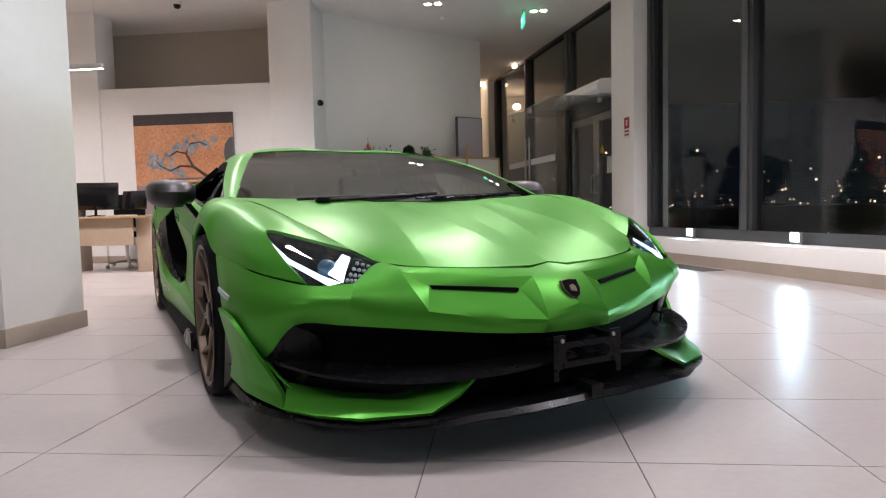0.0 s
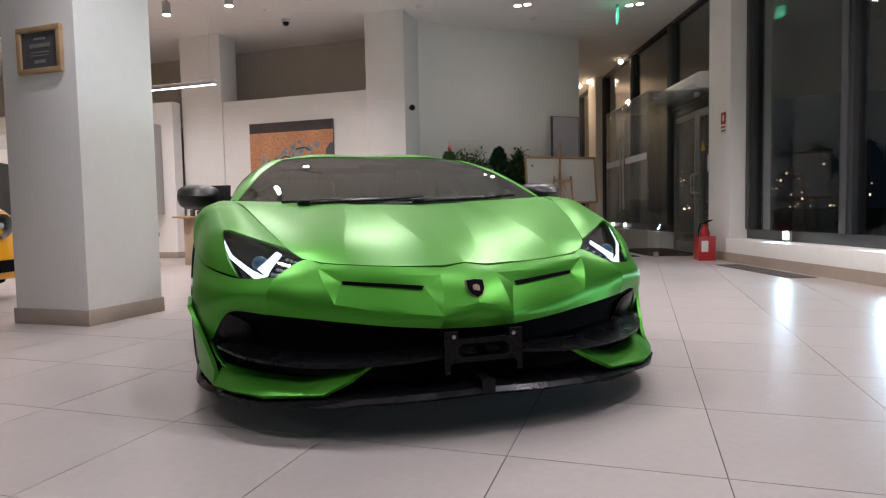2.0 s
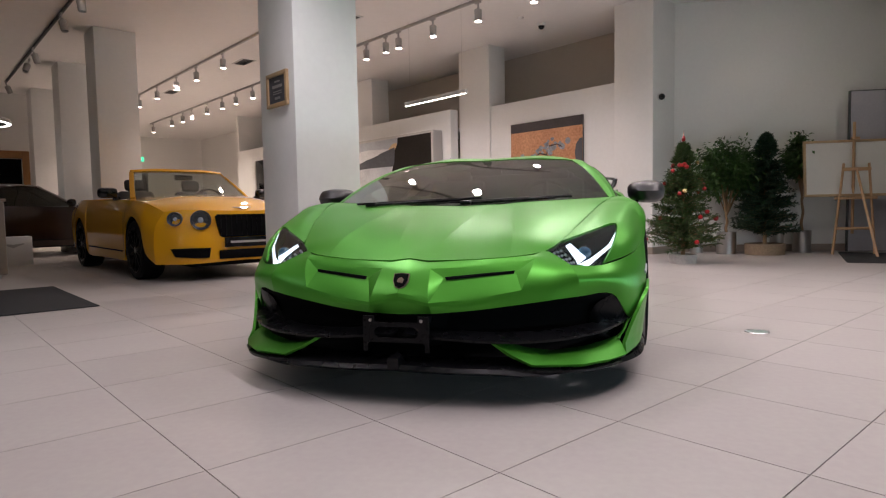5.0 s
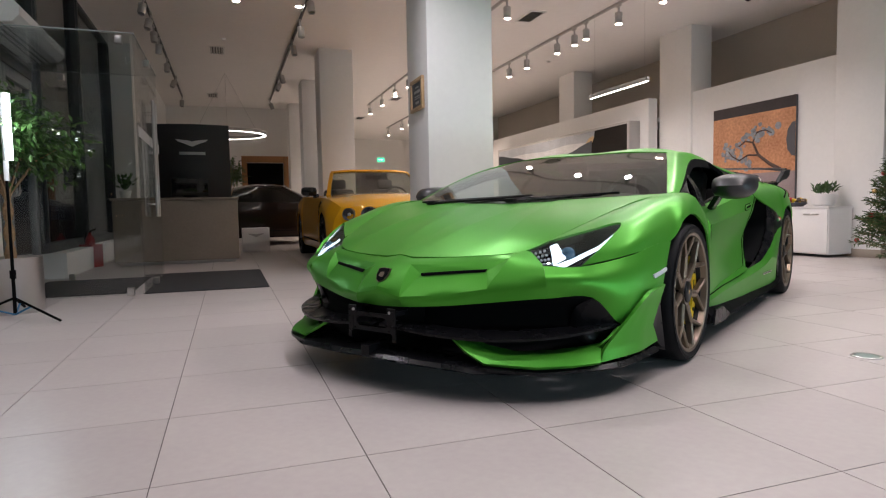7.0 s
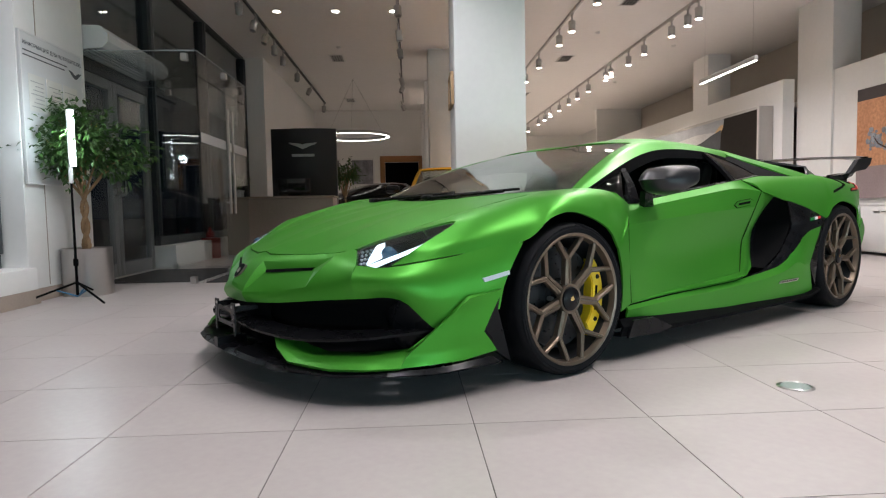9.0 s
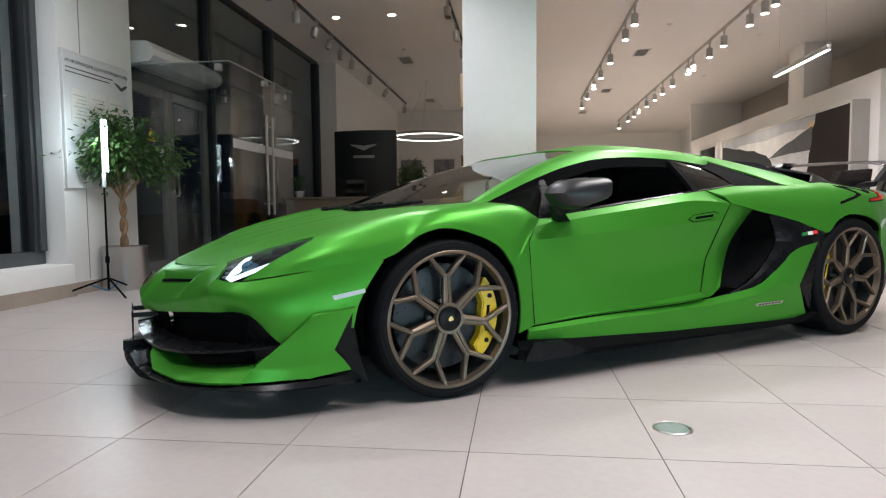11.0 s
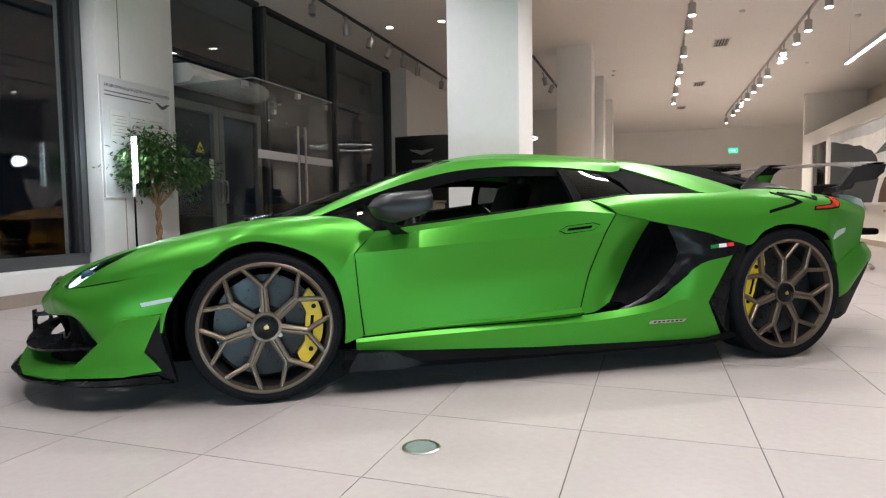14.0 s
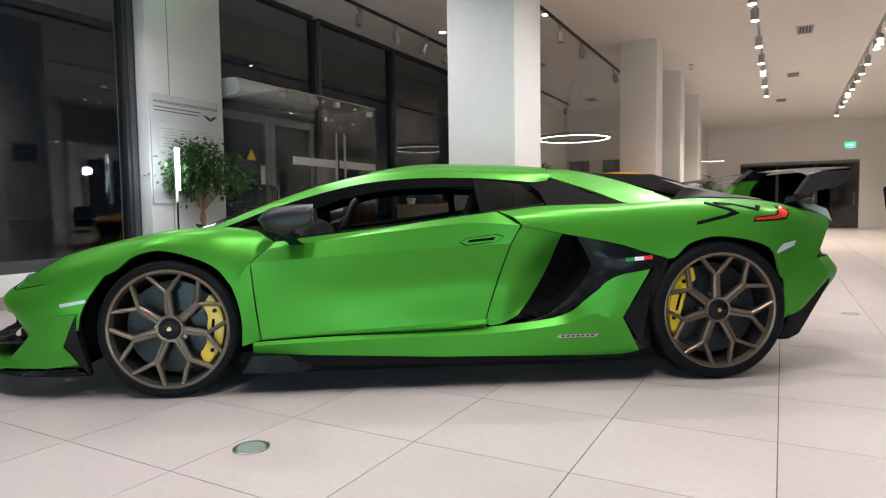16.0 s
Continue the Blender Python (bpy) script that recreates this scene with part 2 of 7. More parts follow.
for a, b in ((1.555, 2.85), (2.85, 4.15), (4.15, 5.50)):
    bm = bmesh.new()
    for c, d, e, f in ((a, a + .05, 0, 2.44), (b - .05, b, 0, 2.44), (a + .05, b - .05, 0, .08), (a + .05, b - .05, 2.38, 2.44)):
        box(bm, -.02, .02, c, d, e, f)
    leaf_frame = part("leaf_frame", bm, FRAME, far)
    bm = bmesh.new()
    box(bm, -.004, .004, a + .05, b - .05, .08, 2.38)
    part("pane", bm, GLASS, leaf_frame).visible_shadow = False
bm = bmesh.new()
tube(bm, [(.02, 5.36, 1.33), (.07, 5.36, 1.33), (.07, 5.36, .88), (.02, 5.36, .88)], .016, 8)
part("handle", bm, STEEL, far, "upright steel handle")
# reception end wall with a door opening
slab("wall_reception_left", -17.2, -17.0, -3.7, -0.9, 0, CEIL, WALL, BLD, "white wall behind the reception")
slab("wall_reception_right", -17.2, -17.0, 0.2, 0.6, 0, CEIL, WALL, BLD, "white wall behind the reception")
slab("wall_reception_over", -17.2, -17.0, -0.9, 0.2, 2.30, CEIL, WALL, BLD, "white wall over the door")
slab("wall_hall_inner", -24.8, -17.2, 0.22, 0.36, 0, CEIL, WALL, BLD, "white wall between reception and hall")
slab("wall_reception_side", -17.2, -10.0, -3.65, -3.15, 0, CEIL, WALL, BLD, "white wall beside the street windows")
# wall behind the plants, not square to the rest
a, b = Vector((1.667, 7.28)), Vector((5.15, 7.727))
WB = pose(a.x, a.y, 0, 0, 0, math.degrees(math.atan2(b.y - a.y, b.x - a.x)))
LB = (b - a).length
w = slab("wall_plants", 0, LB, 0, 0.25, 0, CEIL, WALL, WB, "plain pale wall behind the plants")
skirting(w, 0, LB, 0, 0.25)
slab("wall_passage", LB - 0.25, LB, 0.25, 6.0, 0, CEIL, WALL, WB, "side wall of the passage")
slab("wall_passage_end", LB, LB + 4.5, 5.0, 5.2, 0, CEIL, WALL, WB, "end wall of the passage")
slab("ground", -200, 200, -200, 200, -0.45, -0.3, surf("asphalt", (0.03, 0.03, 0.032), 0.7, vary=0.2, scale=1), BLD, "dark street outside at night")

# ---- the green sports car: x to its left side, nose towards -y, front axle at y = 0 ----
def car_paint(name, base, flake, rough):
    mat, nt, p = node_mat(name)
    co = nt.nodes.new("ShaderNodeTexCoord")
    fl = nt.nodes.new("ShaderNodeTexNoise")
    fl.inputs["Scale"].default_value, fl.inputs["Detail"].default_value = 900, 2
    lo = nt.nodes.new("ShaderNodeTexNoise")
    lo.inputs["Scale"].default_value = 2.0
    nt.links.new(co.outputs["Object"], fl.inputs["Vector"])
    nt.links.new(co.outputs["Object"], lo.inputs["Vector"])
    mix = nt.nodes.new("ShaderNodeMix")
    mix.data_type = "RGBA"
    mix.inputs["A"].default_value, mix.inputs["B"].default_value = (*base, 1), (*flake, 1)
    nt.links.new(fl.outputs["Fac"], mix.inputs["Factor"])
    nt.links.new(mix.outputs["Result"], p.inputs["Base Color"])
    rr = nt.nodes.new("ShaderNodeMapRange")
    rr.inputs["To Min"].default_value, rr.inputs["To Max"].default_value = rough - 0.03, rough + 0.03
    nt.links.new(lo.outputs["Fac"], rr.inputs["Value"])
    nt.links.new(rr.outputs[0], p.inputs["Roughness"])
    p.inputs["Metallic"].default_value = 0.50
    p.inputs["Specular IOR Level"].default_value = 0.17
    p.inputs["Coat Weight"].default_value = 0.09
    p.inputs["Coat Roughness"].default_value = 0.28
    return mat


GREEN = car_paint("satin_green_paint", (0.052, 0.254, 0.020), (0.076, 0.338, 0.034), 0.38)
SATIN = surf("satin_black", (0.006, 0.006, 0.007), 0.28, vary=0.1, scale=10, spec=0.17)
CARBON = surf("dark_carbon", (0.010, 0.010, 0.012), 0.40, vary=0.06, scale=40, coat=0.05, rough_vary=.03)
RUBBER = surf("tyre_rubber", (0.007, 0.007, 0.008), 0.6, vary=0.15, scale=20, bump=0.1, bump_scale=200, spec=0.10)
BRONZE = surf("bronze_alloy", (0.185, 0.142, 0.105), 0.38, metal=0.8, vary=0.04, scale=15)
DISC = surf("carbon_brake_disc", (0.016, 0.016, 0.017), 0.5, vary=0.15, scale=30, spec=.2)
ROTOR = surf("carbon_ceramic_rotor", (0.022, 0.025, 0.028), 0.30, metal=.5, vary=0.25, scale=30)
PROJ = surf("blue_projector_glass", (0.05, 0.11, 0.17), 0.12, vary=0.05, scale=30, coat=.5)
YELLOW = surf("yellow_caliper_paint", (0.78, 0.52, 0.015), 0.3, vary=0.04, coat=0.4)
TINTED = pane("tinted_car_glass", (0.30, 0.32, 0.30), 1.0)
SHIELD = pane("windscreen_glass", (0.70, 0.74, 0.70), 1.25)
LENS = pane("lamp_lens", (0.92, 0.95, 0.97), 1.0)
DRL = glow("daylight_led", (0.80, 0.92, 1.0), 2.6)
LEATHER = surf("dark_leather", (0.018, 0.018, 0.019), 0.5, vary=0.12, scale=18, bump=0.15, bump_scale=140)
REDLENS = surf("red_lens", (0.55, 0.03, 0.015), 0.25, vary=0.05)
PALE = surf("pale_reflector", (0.50, 0.53, 0.55), 0.3, vary=0.05, scale=30)
MILK = surf("milky_lamp_lens", (0.74, 0.75, 0.73), 0.18, vary=0.05, scale=30, coat=.4)
GOLD = surf("gold_rim", (0.75, 0.55, 0.25), 0.25, metal=1.0, vary=0.05)


def spline(p, n, smooth):
    """Points upsampled n-fold along the first axis, by straight lines or a Catmull-Rom curve."""
    p = np.asarray(p, float)
    out = []
    for i in range(len(p) - 1):
        a, b = p[i], p[i + 1]
        z = p[i - 1] if i else 2 * a - b
        c = p[i + 2] if i + 2 < len(p) else 2 * b - a
        for k in range(n):
            t = k / n
            if smooth:
                out.append(0.5 * (2 * a + (b - z) * t + (2 * z - 5 * a + 4 * b - c) * t * t + (3 * a - z - 3 * b + c) * t ** 3))
            else:
                out.append(a + (b - a) * t)
    out.append(p[-1])
    return np.array(out)


def skin(rows, ni=5, nj=4, si=True, sj=True):
    g = spline(rows, ni, si)
    return np.swapaxes(spline(np.swapaxes(g, 0, 1), nj, sj), 0, 1)


def panel(name, nets, mat, parent, label="", side=0, thick=0.010, ni=5, nj=4, si=True, sj=True, smooth=28, centre=(0, 1.2, 0.35)):
    """Sheet parts from control nets. side 0: both halves in one mesh; 1 or -1: that flank alone."""
    verts, faces = [], []
    for rows in nets:
        g = skin(rows, ni, nj, si, sj)
        for s in ((1, -1) if side == 0 else (side,)):
            k, (h, w) = len(verts), g.shape[:2]
            verts += [(s * x, y, z) for x, y, z in g.reshape(-1, 3)]
            q = [(k + i * w + j, k + i * w + j + 1, k + (i + 1) * w + j + 1, k + (i + 1) * w + j) for i in range(h - 1) for j in range(w - 1)]
            turn = 0.0
            for f in q:
                a, b, c = (Vector(verts[f[n]]) for n in (0, 1, 2))
                n = (b - a).cross(c - a)
                turn += n.dot((a + c) / 2 - Vector((0, centre[1], centre[2])))
            faces += q if turn > 0 else [f[::-1] for f in q]
    me = bpy.data.meshes.new(name)
    me.from_pydata(verts, [], faces)
    bm = bmesh.new()
    bm.from_mesh(me)
    bmesh.ops.remove_doubles(bm, verts=bm.verts, dist=0.0005)
    bm.edges.index_update()
    rim = [e.index for e in bm.edges if e.is_boundary]
    bm.to_mesh(me)
    bm.free()
    me.materials.append(mat)
    me.shade_smooth()
    me.set_sharp_from_angle(angle=radians(smooth))
    for i in rim:
        me.edges[i].use_edge_sharp = True
    ob = new(name, me)
    ob.parent = parent
    if thick:
        s = ob.modifiers.new("thickness", "SOLIDIFY")
        s.thickness, s.offset, s.use_even_offset = thick, -1, False
    return tagged(ob, label)


def plate(name, outline, mat, parent, thick, label="", side=1, axis=(1, 0, 0), bevel=0.003):
    """A flat or slightly folded plate from its outline, given depth along an axis."""
    bm = bmesh.new()
    d = Vector(axis) * thick
    a = [bm.verts.new(Vector((x, y, z))) for x, y, z in outline]
    b = [bm.verts.new(Vector((x, y, z)) - d) for x, y, z in outline]
    n = len(a)
    for i in range(n):
        bm.faces.new((a[i], a[(i + 1) % n], b[(i + 1) % n], b[i]))
    bmesh.ops.triangulate(bm, faces=[bm.faces.new(a), bm.faces.new(b[::-1])])
    if side < 0:
        bmesh.ops.scale(bm, vec=(-1, 1, 1), verts=bm.verts)
    return part(name, bm, mat, parent, label, 30)


def mark(name, nets, outline, mat, label, side, proud, smooth=True):
    """A thin plate that follows a flank: outline in y and z, laid on the sheet of the nets."""
    cloud = np.concatenate([skin(n, 10, 10, smooth, smooth).reshape(-1, 3) for n in nets])
    pts = []
    for i, (y, z) in enumerate(outline):
        y2, z2 = outline[(i + 1) % len(outline)]
        for t in (0, 1 / 3, 2 / 3):
            a, b = y + (y2 - y) * t, z + (z2 - z) * t
            d = (cloud[:, 1] - a) ** 2 + (cloud[:, 2] - b) ** 2
            k = np.argsort(d)[:6]
            w = 1 / (d[k] + 1e-6)
            pts.append((float((cloud[k, 0] * w).sum() / w.sum()) + proud, a, b))
    return plate(name, pts, mat, car, proud + .006, label, side)


def stroke(nets, pairs, mat, label, side, proud):
    """A painted stroke on a flank: pairs of points in y and z along both its edges."""
    cloud = np.concatenate([skin(n, 10, 10).reshape(-1, 3) for n in nets])
    edge = spline([[*a, *b] for a, b in pairs], 4, False)
    bm = bmesh.new()
    rows = []
    for ya, za, yb, zb in edge:
        row = []
        for t in (0, .5, 1):
            y, z = ya + (yb - ya) * t, za + (zb - za) * t
            k = np.argsort((cloud[:, 1] - y) ** 2 + (cloud[:, 2] - z) ** 2)[:4]
            x = float(cloud[k, 0].mean())
            row.append((bm.verts.new((side * (x + proud), y, z + proud)), bm.verts.new((side * (x - .006), y, z - .006))))
        rows.append(row)
    for r, q in zip(rows, rows[1:]):
        for i in (0, 1):
            bm.faces.new((r[i][0], r[i + 1][0], q[i + 1][0], q[i][0]))
        for i in (0, 2):
            bm.faces.new((r[i][0], q[i][0], q[i][1], r[i][1]))
    for r in (rows[0], rows[-1]):
        for i in (0, 1):
            bm.faces.new((r[i][0], r[i + 1][0], r[i + 1][1], r[i][1]))
    bmesh.ops.recalc_face_normals(bm, faces=bm.faces)
    return part("decal", bm, mat, car, label)


car = thing("sports_car", pose(-.013, 0, 0), "satin green low wedge sports car with bronze wheels on tiles", "car")
SIDES = (1, -1)

HOOD_MID = [
    [(0, -.950, .547), (.075, -.956, .5385)],
    [(0, -.690, .632), (.115, -.690, .6365)],
    [(0, -.450, .6935), (.150, -.450, .6980)],
    [(0, -.200, .746), (.185, -.198, .7505)],
    [(0, -.080, .765), (.200, -.060, .7700)]]
HOOD_IN = [
    [(.075, -.956, .5385), (.26, -.921, .541), (.405, -.874, .549)],
    [(.115, -.690, .6365), (.26, -.690, .6285), (.390, -.690, .631)],
    [(.150, -.450, .6980), (.25, -.450, .6940), (.352, -.455, .698)],
    [(.185, -.198, .7505), (.25, -.185, .7490), (.325, -.170, .756)],
    [(.200, -.060, .7700), (.26, -.045, .7715), (.318, -.035, .778)]]
HOOD_OUT = [
    [(.405, -.874, .549), (.480, -.834, .555), (.552, -.782, .569)],
    [(.390, -.690, .631), (.500, -.697, .619), (.600, -.700, .604)],
    [(.352, -.455, .698), (.520, -.430, .699), (.690, -.410, .694)],
    [(.325, -.170, .756), (.550, -.120, .763), (.770, -.080, .772)],
    [(.318, -.035, .778), (.580, .030, .789), (.845, .210, .803)]]
hood = panel("hood", [HOOD_MID, HOOD_IN, HOOD_OUT], GREEN, car, "green bonnet with raised folds", ni=7, nj=6, smooth=3.6)
seam = HOOD_MID[0] + HOOD_IN[0][1:] + HOOD_OUT[0][1:]
panel("bonnet_seam", [[[(x, y + .02, z - .010), (x, y - .005, z - .0075)] for x, y, z in seam]], BLACK, car, "dark shut line of the bonnet", thick=0, si=False, centre=(0, 0, 0))
def run(*p, n=4):
    return spline(p, n, True).tolist()


def bent(a, b, c, n=4):
    return spline((a, b, c), n, False).tolist()


# nose: raised middle, a pocket with a slot on each side, and the flank beyond
NOSE_MID = run((0, -.954, .544), (0, -1.022, .504), (0, -1.077, .458), (0, -1.113, .410), (0, -1.095, .338))
BOSS = run((.080, -.962, .531), (.101, -1.003, .509), (.110, -1.060, .455), (.121, -1.108, .385), (.130, -1.094, .342))
RIDGE = run((.495, -.838, .553), (.505, -.866, .540), (.490, -.925, .488), (.462, -.972, .424), (.449, -.979, .366))
IN_WALL = bent(BOSS[4], (.160, -1.012, .472), BOSS[12])
OUT_WALL = bent(RIDGE[4], (.434, -.918, .490), RIDGE[12])
NOSE = [
    [NOSE_MID, BOSS], [BOSS[4:13], IN_WALL], [OUT_WALL, RIDGE[4:13]],
    [BOSS[:5] + IN_WALL[1:5], run((.265, -.925, .539), (.275, -.956, .513), (.295, -.967, .482)), run((.400, -.880, .546), (.410, -.904, .522), (.420, -.922, .489)), RIDGE[:5] + OUT_WALL[1:5]],
    [IN_WALL[4:] + BOSS[13:], run((.295, -.967, .482), (.290, -1.012, .432), (.288, -1.036, .396), (.288, -1.043, .370), (.288, -1.038, .350), n=2), OUT_WALL[4:] + RIDGE[13:]],
    [RIDGE, run((.552, -.790, .564), (.568, -.850, .527), (.580, -.892, .486), (.580, -.920, .438), (.577, -.927, .380)),
     run((.650, -.848, .512), (.660, -.865, .495), (.675, -.880, .470), (.680, -.882, .433), (.675, -.868, .388))]]
bumper = panel("front_bumper", NOSE, GREEN, car, "green nose with sharp folds", ni=5, nj=1, sj=False, smooth=12)
CORNER = [
    [(.65, -.848, .512), (.675, -.882, .47), (.68, -.882, .435), (.675, -.870, .388)],
    [(.775, -.774, .508), (.808, -.79, .47), (.818, -.785, .43), (.81, -.755, .387)],
    [(.895, -.582, .541), (.915, -.61, .47), (.915, -.63, .38), (.885, -.63, .268)],
    [(.940, -.40, .577), (.952, -.44, .50), (.955, -.48, .42), (.945, -.50, .33)],
    [(.963, -.268, .584), (.967, -.330, .50), (.966, -.375, .42), (.960, -.395, .33)]]
FENDER = [
    [(.60, -.71, .602), (.72, -.60, .643), (.83, -.50, .672), (.815, -.66, .585), (.775, -.768, .512)],
    [(.69, -.42, .691), (.765, -.42, .702), (.865, -.40, .690), (.905, -.50, .61), (.896, -.578, .546)],
    [(.745, -.2, .745), (.815, -.18, .758), (.900, -.17, .745), (.948, -.21, .67), (.963, -.265, .588)],
    [(.772, -.1, .766), (.838, -.08, .776), (.920, -.075, .764), (.965, -.10, .72), (.980, -.125, .676)],
    [(.80, 0, .785), (.86, .02, .793), (.935, .02, .775), (.972, .02, .735), (.985, .02, .698)],
    [(.848, .205, .803), (.892, .21, .800), (.940, .21, .768), (.972, .215, .70), (.985, .225, .627)],
    [(.868, .33, .797), (.892, .35, .782), (.922, .365, .735), (.963, .348, .63), (.980, .312, .527)],
    [(.883, .42, .780), (.890, .46, .752), (.897, .496, .724), (.934, .446, .680), (.967, .397, .634)]]
ARCH_BACK = [
    [(.980, .312, .527), (.977, .340, .44), (.972, .354, .343), (.964, .350, .235)],
    [(.967, .397, .634), (.966, .412, .45), (.960, .423, .35), (.955, .434, .262)]]
DOOR = [
    [(.888, .499, .727), (.917, .464, .695), (.967, .399, .633), (.960, .415, .45), (.953, .437, .265)],
    [(.868, .80, .762), (.925, .77, .735), (.958, .72, .653), (.930, .72, .46), (.932, .75, .285)],
    [(.860, 1.15, .803), (.925, 1.13, .775), (.945, 1.10, .675), (.901, 1.10, .48), (.915, 1.12, .300)],
    [(.862, 1.45, .842), (.925, 1.45, .805), (.935, 1.42, .69), (.886, 1.38, .50), (.906, 1.38, .315)],
    [(.866, 1.60, .858), (.937, 1.705, .790), (.928, 1.655, .70), (.879, 1.59, .50), (.901, 1.53, .325)]]
DOOR_TOP = [row[:3] for row in DOOR]
DOOR_LOW = [spline(row[2:], 5, True).tolist() for row in DOOR]
FOOT = [
    [(.950, .436, .265), (.952, .436, .262), (.950, .437, .258)],
    [(.932, .75, .285), (.945, .75, .279), (.938, .75, .270)],
    [(.915, 1.12, .300), (.945, 1.12, .290), (.930, 1.12, .275)],
    [(.908, 1.38, .315), (.945, 1.38, .298), (.922, 1.38, .279)],
    [(.905, 1.53, .325), (.935, 1.53, .305), (.908, 1.53, .284)]]
SILL = [
    [(.955, .40, .252), (.966, .40, .236), (.955, .40, .200)],
    [(.938, .80, .266), (.957, .8, .246), (.950, .8, .172)],
    [(.922, 1.30, .274), (.950, 1.3, .254), (.948, 1.3, .150)],
    [(.915, 1.60, .290), (.952, 1.60, .262), (.952, 1.6, .143)],
    [(.955, 1.90, .338), (.978, 1.91, .300), (.962, 1.92, .140)],
    [(.985, 2.03, .432), (1.0, 2.04, .35), (.97, 2.06, .138)],
    [(1.008, 2.15, .528), (1.008, 2.12, .33), (.975, 2.2, .140)],
    [(1.018, 2.33, .567), (1.008, 2.195, .33), (.985, 2.29, .158)]]
QUARTER = [
    [(.866, 1.605, .858), (.912, 1.66, .835), (.928, 1.685, .815), (.937, 1.71, .79)],
    [(.852, 1.84, .884), (.915, 1.87, .850), (.945, 1.91, .80), (.962, 1.955, .738)],
    [(.866, 2.28, .891), (.930, 2.27, .862), (.968, 2.24, .78), (.985, 2.21, .684)],
    [(.855, 2.50, .907), (.938, 2.48, .868), (.985, 2.455, .765), (1.003, 2.43, .614)],
    [(.840, 2.58, .912), (.942, 2.57, .870), (.988, 2.55, .79), (1.010, 2.535, .690)],
    [(.790, 2.72, .917), (.945, 2.72, .869), (.988, 2.71, .80), (1.012, 2.70, .723)],
    [(.715, 2.95, .912), (.938, 2.95, .857), (.984, 2.95, .77), (1.005, 2.955, .660)],
    [(.680, 3.12, .897), (.915, 3.15, .836), (.955, 3.10, .70), (.975, 3.045, .50)],
    [(.700, 3.335, .850), (.832, 3.382, .80), (.887, 3.320, .69), (.918, 3.262, .595)]]
TAIL = [
    [(.974, 3.048, .50), (.965, 3.06, .40), (.955, 3.065, .295)],
    [(.935, 3.235, .585), (.945, 3.24, .46), (.935, 3.17, .330)],
    [(.905, 3.290, .598), (.905, 3.355, .52), (.90, 3.27, .40)],
    [(.80, 3.40, .605), (.80, 3.45, .515), (.80, 3.38, .40)],
    [(.40, 3.46, .605), (.40, 3.50, .515), (.40, 3.44, .40)],
    [(0, 3.47, .605), (0, 3.51, .515), (0, 3.45, .40)]]
SCOOP = [
    [(.937, 1.712, .788), (.925, 1.83, .790), (.908, 1.93, .766)],
    [(.928, 1.660, .700), (.912, 1.78, .692), (.850, 1.90, .671)],
    [(.879, 1.595, .500), (.868, 1.70, .522), (.805, 1.865, .561)],
    [(.901, 1.535, .325), (.889, 1.64, .362), (.835, 1.780, .431)],
    [(.905, 1.550, .290), (.900, 1.62, .300), (.885, 1.700, .340)]]
BEZEL = [
    [(.966, 1.975, .732), (.99, 2.20, .681), (1.002, 2.43, .617)],
    [(.962, 2.02, .655), (1.0, 2.16, .625), (1.012, 2.39, .590)],
    [(.958, 2.052, .588), (.995, 2.14, .575), (1.016, 2.32, .565)],
    [(.955, 2.032, .535), (.99, 2.085, .540), (1.008, 2.150, .530)],
    [(.945, 1.941, .425), (.970, 1.98, .430), (.988, 2.020, .425)],
    [(.930, 1.855, .356), (.945, 1.875, .352), (.958, 1.898, .340)],
    [(.915, 1.770, .316), (.925, 1.785, .312), (.935, 1.800, .306)],
    [(.905, 1.620, .287), (.910, 1.630, .287), (.914, 1.640, .288)]]
PILLAR = [
    [(.806, .19, .800), (.828, .215, .805), (.850, .225, .790)],
    [(.735, .42, .903), (.775, .45, .905), (.808, .50, .893)],
    [(.655, .68, .998), (.705, .70, .998), (.745, .79, .980)],
    [(.570, .96, 1.072), (.635, .97, 1.063), (.700, 1.08, 1.027)],
    [(.560, 1.20, 1.094), (.63, 1.20, 1.080), (.685, 1.25, 1.040)],
    [(.550, 1.45, 1.096), (.62, 1.45, 1.078), (.672, 1.48, 1.036)],
    [(.530, 1.75, 1.088), (.595, 1.75, 1.068), (.652, 1.77, 1.016)],
    [(.520, 1.95, 1.076), (.57, 1.95, 1.06), (.62, 1.90, 1.005)]]
BUTTRESS = [
    [(.42, 1.95, 1.098), (.53, 1.94, 1.080), (.585, 1.93, 1.045)],
    [(.45, 2.12, 1.083), (.56, 2.09, 1.055), (.650, 2.03, 1.005)],
    [(.56, 2.30, 1.030), (.66, 2.22, 1.000), (.745, 2.145, .955)],
    [(.72, 2.43, .965), (.775, 2.33, .945), (.830, 2.24, .905)],
    [(.85, 2.515, .906), (.858, 2.40, .899), (.866, 2.29, .890)]]
